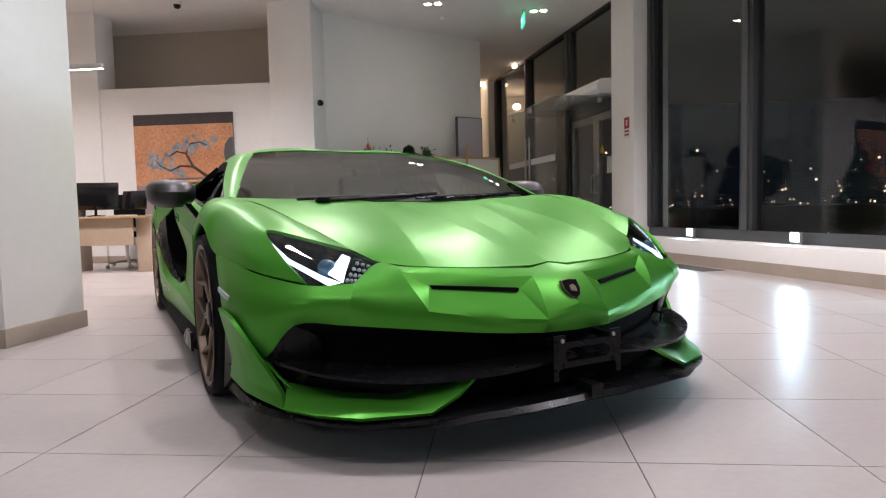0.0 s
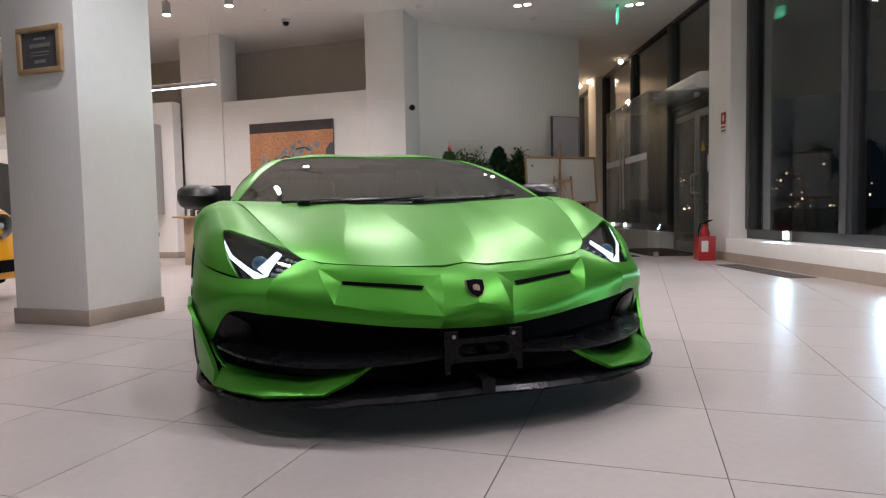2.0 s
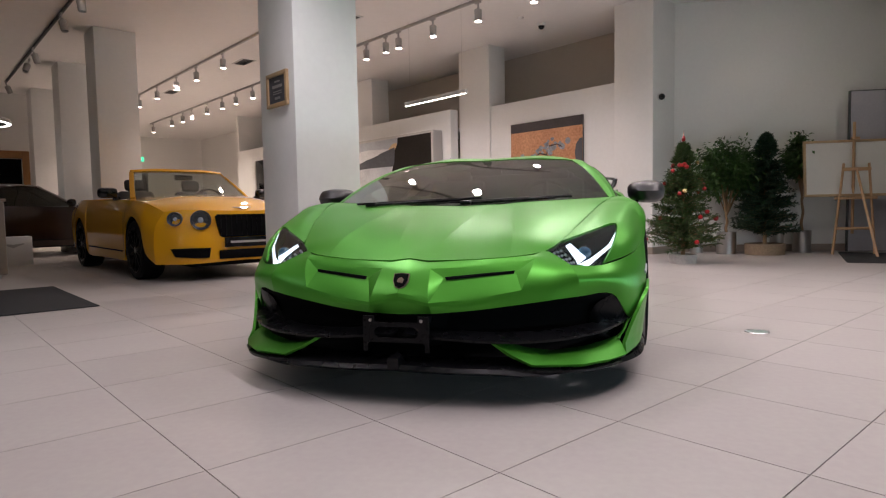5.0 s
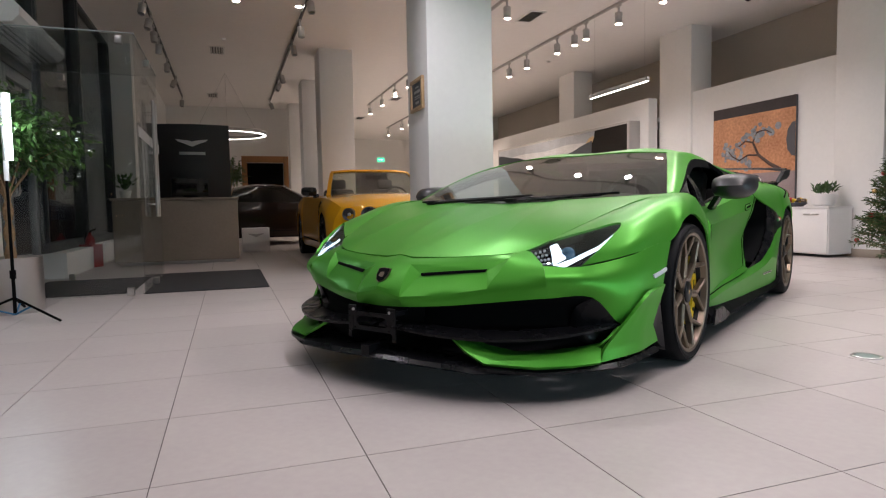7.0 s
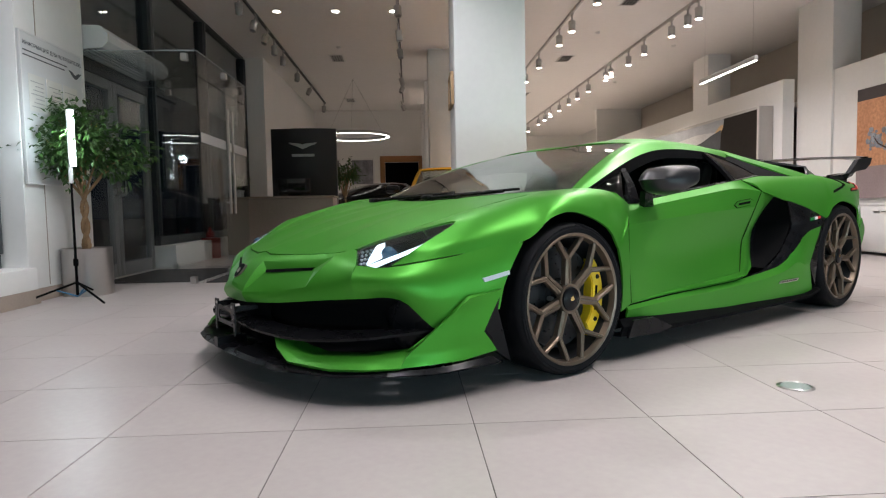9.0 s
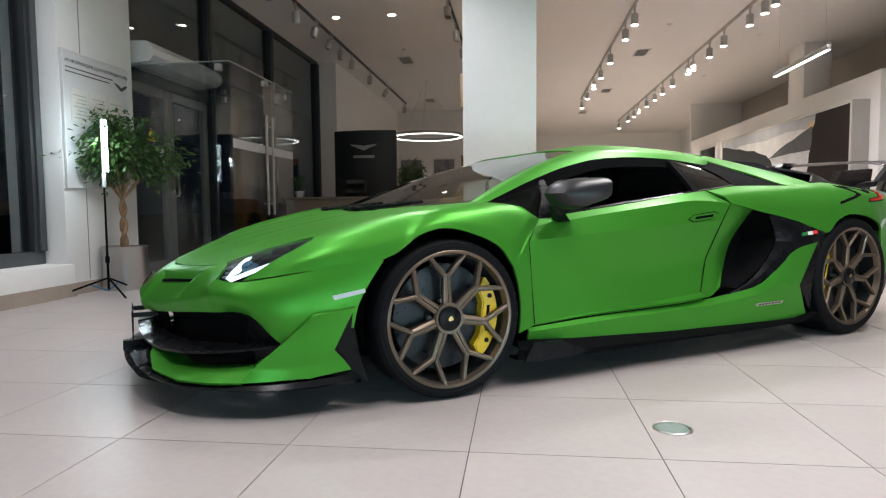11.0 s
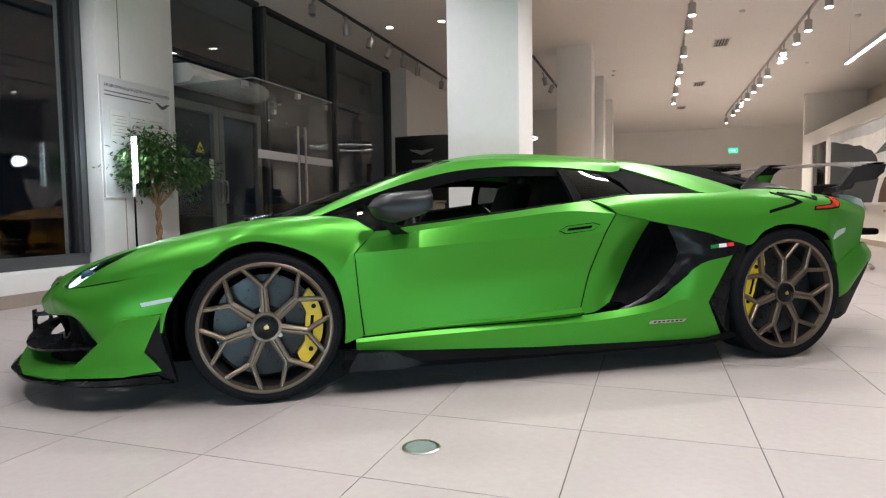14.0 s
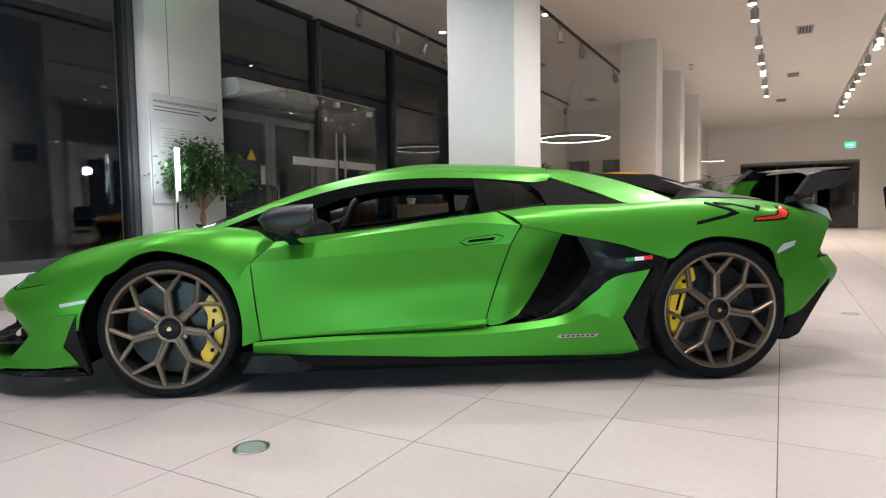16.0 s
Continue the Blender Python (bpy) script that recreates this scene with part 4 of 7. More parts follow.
# mirrors
for s in SIDES:
    mirror = part("wing_mirror", bmesh.new(), None, car, "dark carbon wing mirror on a stalk")
    ring = [(.452, .837), (.480, .872), (.515, .892), (.610, .904), (.700, .906), (.700, .860), (.693, .822), (.665, .800), (.553, .768), (.485, .788), (.452, .837)]
    rows = []
    for x, k, dy in ((.922, .01, .05), (.924, .45, .05), (.950, .80, .02), (1.00, .97, .0), (1.06, 1.0, .01), (1.105, .88, .03), (1.130, .62, .06), (1.138, .30, .07), (1.139, .01, .07)):
        rows.append([(x, .585 + (y - .585) * k + dy, .845 + (z - .845) * k) for y, z in ring])
    panel("shell", [rows], CARBON, mirror, "", s, 0, ni=3, nj=2, centre=(0, .6, .84), smooth=50, sj=False)
    plate("stalk", [(.985, .505, .785), (.985, .560, .772), (.925, .655, .712), (.905, .650, .700), (.905, .590, .700), (.925, .580, .712)], SATIN, mirror, .03, "black mirror stalk", s)
    bm = bmesh.new()
    lathe(bm, [(0, 0), (.05, 0), (.05, .004), (0, .004)], 20, pose(s * 1.03, .716, .855, 90, 0, 0) @ Matrix.Diagonal((1.4, .65, 1, 1)))
    part("mirror_glass", bm, CHROME, mirror)

# wing on a middle pylon and two feet
wing = part("rear_wing", bmesh.new(), None, car, "dark rear wing with end plates")
panel("wing_blade", [[
    [(0, 3.46, 1.085), (0, 3.58, 1.100), (0, 3.72, 1.095), (0, 3.72, 1.083), (0, 3.58, 1.082), (0, 3.46, 1.085)],
    [(.45, 3.40, 1.075), (.45, 3.52, 1.090), (.45, 3.68, 1.090), (.45, 3.68, 1.078), (.45, 3.52, 1.070), (.45, 3.40, 1.075)],
    [(.75, 3.28, 1.045), (.75, 3.38, 1.066), (.75, 3.52, 1.075), (.75, 3.52, 1.063), (.75, 3.38, 1.046), (.75, 3.28, 1.045)],
    [(.89, 3.22, 1.020), (.89, 3.31, 1.048), (.89, 3.45, 1.060), (.89, 3.45, 1.048), (.89, 3.31, 1.028), (.89, 3.22, 1.020)]]], SATIN, wing, "", 0, 0.0, centre=(0, 3.45, 1.06))
plate("pylon", [(.034, 3.26, .895), (.034, 3.325, .985), (.034, 3.375, 1.030), (.034, 3.50, 1.040), (.034, 3.44, .985), (.034, 3.42, .895)], GREEN, wing, .068, "green middle pylon of the wing")
plate("pylon_head", [(.038, 3.330, 1.010), (.038, 3.455, 1.105), (.038, 3.590, 1.105), (.038, 3.640, 1.085), (.038, 3.520, 1.078), (.038, 3.490, 1.035), (.038, 3.375, 1.030)], SATIN, wing, .076, "black pylon head")
for s in SIDES:
    plate("end_plate", [(.865, 3.185, .930), (.880, 3.200, .965), (.905, 3.235, 1.030), (.918, 3.275, 1.040), (.922, 3.440, 1.048), (.915, 3.430, 1.000), (.900, 3.385, .960), (.875, 3.28, .945), (.868, 3.24, .925)], CARBON, wing, 0.03, "dark end plate", s)
    plate("wing_foot", [(.66, 3.255, .880), (.72, 3.22, .915), (.868, 3.185, .926), (.868, 3.28, .945), (.74, 3.37, .940), (.60, 3.47, .935), (.60, 3.47, .862), (.66, 3.40, .860)], SATIN, wing, 0.04, "black foot of the wing", s, (.5, 0, .85))

# cabin
cabin = part("cabin", bmesh.new(), None, car, "dark leather cabin")
bm = bmesh.new()
box(bm, -.80, .80, .42, 2.0, .22, .36, 0.02)
box(bm, -.54, .54, 1.86, 1.94, .36, 1.04, 0.02)
box(bm, -.70, .70, 1.86, 1.94, .36, .86, 0.02)
for s in SIDES:
    box(bm, s * .82 - .02, s * .82 + .02, .52, 1.56, .3, .70, 0.01)
part("tub", bm, LEATHER, cabin)
panel("dashboard", [[[(0, .02, .745), (.4, .06, .75), (.80, .26, .755)], [(0, .40, .80), (.4, .42, .81), (.80, .50, .765)], [(0, .62, .79), (.4, .62, .80), (.81, .62, .75)], [(0, .66, .60), (.4, .66, .60), (.80, .66, .58)]]], LEATHER, cabin, "", 0, 0.02)
bm = bmesh.new()
box(bm, -.13, .13, .6, 1.9, .34, .58, 0.03)
part("console", bm, LEATHER, cabin)
for s in SIDES:
    seat = part("seat", bmesh.new(), None, cabin, "dark leather bucket seat")
    bm = bmesh.new()
    box(bm, s * .40 - .24, s * .40 + .24, 1.0, 1.5, .34, .48, 0.05)
    part("cushion", bm, LEATHER, seat)
    bm = bmesh.new()
    box(bm, -.23, .23, -.06, .06, 0, .60, 0.05, pose(s * .40, 1.50, .42, -20))
    box(bm, -.11, .11, -.04, .04, .58, .68, 0.03, pose(s * .40, 1.50, .42, -20))
    part("seat_back", bm, LEATHER, seat)
bm = bmesh.new()
lathe(bm, [(.175 + .016 * math.cos(a), .016 * math.sin(a)) for a in np.linspace(0, 2 * math.pi, 9)[:-1]], 32, pose(.40, .80, .77, 68), True)
for a in (0, 120, 240):
    rod(bm, (.40, .80, .77), pose(.40, .80, .77, 68) @ Vector((.17 * math.cos(radians(a + 90)), .17 * math.sin(radians(a + 90)), 0)), .02, .015, 8)
part("steering_wheel", bm, LEATHER, cabin, "black steering wheel")
bm = bmesh.new()
box(bm, -.11, .11, -.012, .012, -.03, .03, 0.012, pose(0, .80, 1.005, 10))
part("rear_view_mirror", bm, SATIN, cabin)

# wipers, badge, plate bracket
for s, x0, x1 in ((1, .05, .52), (-1, -.50, .02)):
    w = part("wiper", bmesh.new(), None, car, "black wiper")
    bm = bmesh.new()
    tube(bm, [(x0, -.085, .780), ((x0 + x1) / 2, -.03, .790), (x1, .035, .802)], .008, 8)
    box(bm, x0 - .03, x0 + .03, -.105, -.055, .770, .795, 0.008)
    part("arm", bm, SATIN, w)
    bm = bmesh.new()
    tube(bm, [(x0 - .1, -.045, .786), (x0 + .2, -.015, .796), (x1 + .09, .055, .809)], .007, 6)
    part("blade", bm, SATIN, w)
badge = part("badge", bmesh.new(), None, car, "small black and gold shield badge")
bm = bmesh.new()
SH = [(-.032, .032), (0, .036), (.032, .032), (.032, -.002), (.020, -.028), (0, -.040), (-.020, -.028), (-.032, -.002)]
prism(bm, SH, 0, .008, pose(0, -1.069, .464, 52))
part("shield_rim", bm, BRONZE, badge)
bm = bmesh.new()
prism(bm, [(x * .90, y * .90) for x, y in SH], .006, .010, pose(0, -1.069, .464, 52))
part("shield_field", bm, BLACK, badge)
bm = bmesh.new()
prism(bm, [(-.012, -.010), (.010, -.015), (.013, .003), (.004, .012), (-.010, .008)], .009, .013, pose(0, -1.069, .464, 52))
part("emblem", bm, BRONZE, badge)
bracket = part("plate_bracket", bmesh.new(), None, car, "black empty number plate bracket")
bm = bmesh.new()
for s in SIDES:
    prism(bm, [(s * .134, .139), (s * .088, .139), (s * .088, .112), (s * .108, .098), (s * .108, .036), (s * .116, .028), (s * .116, .0), (s * .134, .0)], 0, .006, pose(0, -1.143, .200, 90))
    box(bm, s * .11 - .010, s * .11 + .010, -1.150, -1.04, .305, .325)
box(bm, -.110, .110, -1.147, -1.142, .296, .314)
box(bm, -.110, .110, -1.147, -1.142, .236, .254)
for s in SIDES:
    prism(bm, [(s * .110, .0), (s * .072, .0), (s * .088, -.012), (s * .088, -.032), (s * .072, -.042), (s * .110, -.042)], 0, .005, pose(0, -1.142, .296, 90))
part("frame", bm, SATIN, bracket)
for s in SIDES:
    for x, z, r in ((.103, .322, .0075), (.125, .292, .004), (.125, .262, .004), (.125, .215, .004), (.097, .245, .004)):
        bm = bmesh.new()
        rod(bm, (s * x, -1.147, z), (s * x, -1.153 if r > .005 else -1.1505, z), r, r * .8, 10)
        part("bolt" if r > .005 else "screw_hole", bm, STEEL if r > .005 else BLACK, bracket)


# wheels
def wheel(yc, zc, xf, rim, tyre, width, s):
    """xf: outer face of the tyre."""
    wh = part("wheel", bmesh.new(), None, car, "bronze seven-spoke alloy wheel with low tyre")
    wh.matrix_basis = pose(s * xf, yc, zc, 0, 0, 0 if s > 0 else 180) @ pose(0, 0, 0, 0, 90, 0) @ pose(0, 0, 0, 0, 0, 28.7 * s)
    # local: z outward, wheel in the x y plane
    bm = bmesh.new()
    lathe(bm, [(rim - .012, -.03), (rim, -.006), (rim + .018, -.001), (tyre - .018, -.006), (tyre - .006, -.016), (tyre, -.035), (tyre, -width + .035), (tyre - .012, -width + .01), (rim, -width), (rim - .012, -width + .03)], 72, None)
    part("tyre", bm, RUBBER, wh, "black low profile tyre")
    bm = bmesh.new()
    for k in range(4):
        z = -width * (.22 + .19 * k)
        lathe(bm, [(tyre - .004, z - .004), (tyre - .004, z + .004)], 72)
    for k in range(44):
        a = 2 * math.pi * k / 44
        box(bm, -.004, .004, -.02, .02, -.001, .0012, 0, pose(0, 0, 0, 0, 0, math.degrees(a)) @ pose(rim + .026, 0, -.0032))
    part("tread_pattern", bm, RUBBER, wh)
    bm = bmesh.new()
    lathe(bm, [(.052, -.030), (.064, -.028), (.066, -.05), (.052, -.05)], 28, None, True)
    lathe(bm, [(rim + .004, -.008), (rim - .004, -.004), (rim - .014, -.008), (rim - .022, -.035), (rim - .005, -.035)], 72, None, True)
    part("rim", bm, BRONZE, wh)
    bm = bmesh.new()
    lathe(bm, [(rim - .024, -.036), (rim - .030, -.07), (rim - .034, -.17), (rim - .02, -width + .03), (rim - .005, -width + .03), (rim - .005, -.036)], 72, None, True)
    part("rim_barrel", bm, DISC, wh, "dark inner rim barrel")
    for k in range(7):
        bm = bmesh.new()
        node = (rim * .635, 0, -.026)

        def bar(p, q, w0, w1, d0, d1):
            p, q = Vector(p), Vector(q)
            d = (q - p).normalized()
            n = Vector((-d.y, d.x, 0)).normalized()
            ring = []
            for c, w, dep in ((p, w0, d0), (q, w1, d1)):
                ring.append([bm.verts.new(c + n * w * i + Vector((0, 0, z))) for i, z in ((-1, -dep), (-1, -.006), (-.45, 0), (-.12, 0), (0, -.007), (.12, 0), (.45, 0), (1, -.006), (1, -dep))])
            a, b = ring
            m = len(a)
            for i in range(m):
                bm.faces.new((a[i], a[(i + 1) % m], b[(i + 1) % m], b[i]))
            bm.faces.new(a), bm.faces.new(b[::-1])

        bar((.050, 0, -.034), node, .020, .0165, .03, .03)
        for t in (1, -1):
            e = math.pi / 7 * .66 * t
            bar((node[0] - .006, .004 * t, node[2]), ((rim - .012) * math.cos(e), (rim - .012) * math.sin(e), -.010), .0105, .0095, .03, .028)
        sp = part("spoke", bm, BRONZE, wh, smooth=30)
        sp.matrix_basis = pose(0, 0, 0, 0, 0, 360 / 7 * k)
    bm = bmesh.new()
    lathe(bm, [(0, -.020), (.044, -.020), (.050, -.024), (.054, -.036), (.054, -.07), (0, -.07)], 28)
    part("centre_cap", bm, SATIN, wh, "black centre lock cap")
    bm = bmesh.new()
    prism(bm, [(x * .30, y * .30) for x, y in SH], -.022, -.019)
    part("cap_emblem", bm, GOLD, wh)
    bm = bmesh.new()
    lathe(bm, [(.075, -.10), (rim - .062, -.10), (rim - .062, -.135), (.075, -.135)], 48, None, True)
    disc = part("brake_disc", bm, ROTOR, wh, "drilled grey carbon brake disc")
    bm = bmesh.new()
    for k in range(48):
        a = 2 * math.pi * k / 48
        r = .12 + .028 * (k % 4)
        rod(bm, (r * math.cos(a), r * math.sin(a), -.105), (r * math.cos(a), r * math.sin(a), -.0985), .0036, None, 6)
    tagged(part("drill_hole", bm, SATIN, disc), "small dark drilled holes", kind="stuff")
    bm = bmesh.new()
    lathe(bm, [(.0, -.085), (.075, -.085), (.085, -.10), (.085, -.17), (0, -.17)], 28)
    part("hub", bm, DISC, wh)
    for k in range(5):
        a = 2 * math.pi * k / 5 + .4
        bm = bmesh.new()
        rod(bm, (.073 * math.cos(a), .073 * math.sin(a), -.09), (.073 * math.cos(a), .073 * math.sin(a), -.064), .0105, .009, 8)
        part("lug_nut", bm, STEEL, wh, "small silver bolt")
    # caliper towards the rear of the car
    bm = bmesh.new()
    out = []
    for a in np.linspace(-46, 46, 13):
        out.append(((rim - .040) * math.cos(radians(a)), (rim - .040) * math.sin(radians(a))))
    for a in np.linspace(40, -40, 9):
        r = rim - .105 - (.012 if abs(a) < 12 else 0)
        out.append((r * math.cos(radians(a)), r * math.sin(radians(a))))
    turn = Matrix.Rotation(radians((85 if yc < 1 else 255) - 28.7) * s, 4, "Z")
    prism(bm, out, -.115, -.052, turn @ pose(0, 0, 0))
    bmesh.ops.bevel(bm, geom=list(bm.edges), offset=.005, segments=2, affect="EDGES")
    cal = part("caliper", bm, YELLOW, wh, "yellow brake caliper")
    bm = bmesh.new()
    box(bm, rim - .098, rim - .084, -.055, .055, -.0525, -.0505, 0, turn)
    part("script_bar", bm, BLACK, cal, "thin black bar")
    for t in (-.095, .095):
        bm = bmesh.new()
        rod(bm, turn @ Vector((rim - .088, t, -.055)), turn @ Vector((rim - .088, t, -.048)), .012, .010, 10)
        part("piston_cap", bm, SATIN, cal, "dark round bolt")
    return wh


for s in SIDES:
    wheel(.016, .328, .985, .283, .328, .255, s)
    wheel(2.70, .350, 1.010, .292, .350, .345, s)

# ---- street fronts ----
def glazing(name, x0, x1, posts, m, sill, room, head=CEIL, label="dark metal street window with large panes"):
    """A window wall from x0 to x1; posts: x and width of each upright. The room is on the side room (+1: +y)."""
    w = thing(name, m, label, "window")
    w["kind"] = "structure"
    bm = bmesh.new()
    box(bm, x0, x1, -.06, .06, sill, sill + .12, 0.004)
    part("bottom_rail", bm, FRAME_MID, w)
    bm = bmesh.new()
    box(bm, x0, x1, -.06, .06, head - .06, head, 0.004)
    part("top_rail", bm, FRAME, w)
    for x, wd in posts:
        bm = bmesh.new()
        box(bm, x - wd / 2, x + wd / 2, -.075, .075, sill + .12, head - .06, 0.004)
        part("mullion", bm, FRAME, w)
        bm = bmesh.new()
        box(bm, x - wd * .22, x + wd * .22, room * .075, room * .10, sill + .13, head - .06, 0.003)
        part("mullion_cap", bm, FRAME_MID, w)
    cuts = sorted(posts)
    for (a, wa), (b, wb) in zip(cuts, cuts[1:]):
        bm = bmesh.new()
        box(bm, a + wa / 2, b - wb / 2, -.012, .012, sill + .12, head - .06)
        g = part("pane", bm, GLASS, w)
        g.visible_shadow = False
    return w


# left street front, along the building
slab("window_ledge", -1.95, 5.7, -3.75, -3.26, 0, .30, WALL, BLD, "low white window ledge", 0.008)
slab("baseboard_ledge", -1.95, 5.7, -3.26, -3.245, 0, .12, BASE, BLD, "stone skirting of the ledge")
slab("window_ledge_reception", -9.95, -5.25, -3.75, -3.35, 0, .30, WALL, BLD, "low white window ledge")
p1 = slab("wall_pillar_board", -3.03, -1.95, -3.9, -3.33, 0, CEIL, WALL, BLD, "wide white pillar with a notice board", 0.006)
skirting(p1, -3.03, -1.95, -3.9, -3.33)
bm = bmesh.new()
box(bm, -2.245, -2.235, -3.331, -3.327, .13, CEIL)
part("panel_joint", bm, BASE, p1)
FRONT = BLD @ pose(0, -3.60, 0)
glazing("window_street", -1.94, 5.7, [(-1.88, .14), (.55, .12), (3.0, .12), (5.6, .12)], FRONT, .30, 1)
glazing("window_door_side", -5.1, -3.08, [(-5.17, .15), (-3.10, .06)], FRONT @ pose(0, 0, 0), 2.40, 1, label="dark window over the street door")
glazing("window_reception", -9.95, -5.24, [(-5.20, .10), (-7.38, .14), (-9.90, .12)], FRONT, .30, 1)


def street_door(m, x0, x1, handle):
    """Two glazed leaves in a dark metal frame, z up, room on +y."""
    d = thing("street_door", m, "dark metal street door with two glazed leaves", "door")
    d["kind"] = "structure"
    bm = bmesh.new()
    box(bm, x0, x1, -.05, .05, 2.28, 2.40, 0.003)
    part("head", bm, FRAME, d)
    mid = (x0 + x1) / 2
    for a, b in ((x0, mid - .004), (mid + .004, x1)):
        leaf = part("leaf", bmesh.new(), None, d, "glazed door leaf")
        for q, (c, e, f, g) in {"stile": (a, a + .10, 0, 2.28), "stile_b": (b - .10, b, 0, 2.28), "rail_low": (a + .10, b - .10, 0, .16), "rail_top": (a + .10, b - .10, 2.16, 2.28)}.items():
            bm = bmesh.new()
            box(bm, c, e, -.035, .035, f + .004, g, 0.004)
            part("rail" if "rail" in q else "stile", bm, FRAME_LIGHT, leaf)
        bm = bmesh.new()
        box(bm, a + .10, b - .10, -.008, .008, .16, 2.16)
        part("pane", bm, CLEAR, leaf).visible_shadow = False
        hx = b - .05 if a == x0 else a + .05
        bm = bmesh.new()
        tube(bm, [(hx, .035, .95), (hx, .10, .97), (hx, .11, 1.0), (hx, .11, 1.22), (hx, .10, 1.25), (hx, .035, 1.27)], .014, 8)
        part("pull_handle", bm, STEEL, leaf, "steel bow handle")
    bm = bmesh.new()
    box(bm, handle - .13, handle + .13, .012, .016, 1.28, 1.55)
    part("notice", bm, WHITE, d, "white paper notice on the glass")
    bm = bmesh.new()
    prism(bm, [(-.09, 0), (.09, 0), (0, .16)], 0, .004, pose(handle + .30, .014, 1.62, 90))
    part("warning_sticker", bm, YELLOW, d, "yellow triangular sticker")
    return d


street_door(FRONT, -5.08, -3.14, -4.05)
street_door(FAC, .66, 2.57, 1.15)


EDGE = surf("glass_edge_grey", (.42, .46, .46), .25, vary=.03)


def vestibule(m, x0, x1, d0, d1, h):
    """A frameless glass lobby in front of a door: room on +y."""
    v = thing("glass_lobby", m, "frameless clear glass lobby with steel fittings and door pulls", "glass lobby")
    v["kind"] = "structure"
    mid = (x0 + x1) / 2
    sheets = [("side_pane", x0, x0 + .012, d0, d1 - .02, 0.01, h), ("side_pane", x1 - .012, x1, d0, d1 - .02, 0.01, h), ("roof_pane", x0, x1, d0, d1, h, h + .012),
              ("door_pane", x0 + .02, mid - .004, d1 - .012, d1, 0.012, 2.12), ("door_pane", mid + .004, x1 - .02, d1 - .012, d1, 0.012, 2.12), ("fanlight", x0 + .02, x1 - .02, d1 - .012, d1, 2.13, h)]
    for n, a, b, c, d, e, f in sheets:
        bm = bmesh.new()
        box(bm, a, b, c, d, e, f)
        part(n, bm, CLEAR, v, "clear glass sheet").visible_shadow = False
    for a, b, c, d in ((x0, x1, d1 - .010, d1 + .003), (x0 - .002, x0 + .012, d0, d1 - .012), (x1 - .012, x1 + .002, d0, d1 - .012)):
        bm = bmesh.new()
        box(bm, a, b, c, d, h + .012, h + .020)
        part("glass_edge", bm, EDGE, v, "pale polished glass edge")
    for s in (-1, 1):
        bm = bmesh.new()
        x = mid + s * .09
        rod(bm, (x, d1 + .05, .72), (x, d1 + .05, 1.92), .015, None, 12)
        for z in (.85, 1.80):
            rod(bm, (x, d1, z), (x, d1 + .05, z), .009, None, 8)
        part("door_pull", bm, STEEL, v, "long steel door pull")
        bm = bmesh.new()
        box(bm, min(mid + s * .03, mid + s * (x1 - x0) * .48), max(mid + s * .03, mid + s * (x1 - x0) * .48), d1 + .001, d1 + .003, 1.46, 1.56)
        part("frosted_band", bm, surf("frosted_film", (0.55, 0.56, 0.57), 0.6, vary=0.02), v, "pale film band across the glass")
    for x, y in ((x0, d0 + .3), (x0, d1 - .12), (x1, d1 - .12), (mid, d1)):
        for z in (.03, h - .06):
            bm = bmesh.new()
            box(bm, x - .035, x + .035, y - .03, y + .03, z - .025, z + .045, 0.004)
            part("clamp", bm, STEEL, v, "steel glass clamp")
    return v


vestibule(BLD @ pose(0, 0, 0), -4.95, -3.11, -3.54, -2.26, 2.36)
vestibule(FAC @ pose(0, 0, 0), .83, 3.05, .08, 1.10, 2.43)


def air_curtain(m, length):
    a = thing("air_curtain", m, "white rounded air curtain mounted above the door", "air curtain")
    bm = bmesh.new()
    prism(bm, [(0, 0), (.30, .02), (.36, .08), (.36, .16), (.28, .24), (0, .25)], 0, length, pose(0, 0, 0, 90, 0, 90))
    part("casing", bm, WHITE, a)
    for k in range(3):
        bm = bmesh.new()
        box(bm, .03, length - .03, .10 + .05 * k, .115 + .05 * k, -.004 + .008 * k, .004 + .008 * k)
        part("outlet_slat", bm, FRAME_LIGHT, a)
    return a


air_curtain(BLD @ pose(-4.70, -3.50, 2.40), 1.55)
air_curtain(FAC @ pose(.75, .10, 2.46), 1.6)

# right street front
slab("window_ledge_right", -10.2, -.04, -.15, .35, 0, .30, WALL, FAC, "low white window ledge", 0.008)
slab("baseboard_ledge_right", -10.2, -.04, .35, .365, 0, .12, BASE, FAC, "stone skirting of the ledge")
p2 = slab("wall_pillar_sign", -.04, .60, -.25, .30, 0, CEIL, WALL, FAC, "white pillar with a fire sign", 0.006)
skirting(p2, -.04, .60, -.25, .30)
glazing("window_right", -10.2, 0, [(-.10, .18), (-2.03, .20), (-4.3, .18), (-6.6, .18), (-9.0, .18)], FAC, .30, 1)
glazing("window_over_door", .6, 2.65, [(.62, .06), (2.66, .20)], FAC, 2.40, 1, label="dark window over the street door")
glazing("window_passage", 2.65, 6.95, [(2.70, .16), (4.76, .22), (6.92, .14)], FAC, .30, 1)
slab("window_ledge_passage", 2.75, 9.5, -.15, .22, 0, .30, WALL, FAC, "low white window ledge")
slab("wall_pillar_passage", 6.98, 7.7, -.25, .25, 0, CEIL, WALL, FAC, "white pillar between windows", 0.006)
glazing("window_passage_end", 7.7, 9.6, [(7.76, .14), (9.5, .14)], FAC, .30, 1)
bm = bmesh.new()
box(bm, -2.2, -.6, .45, .75, .001, .004)
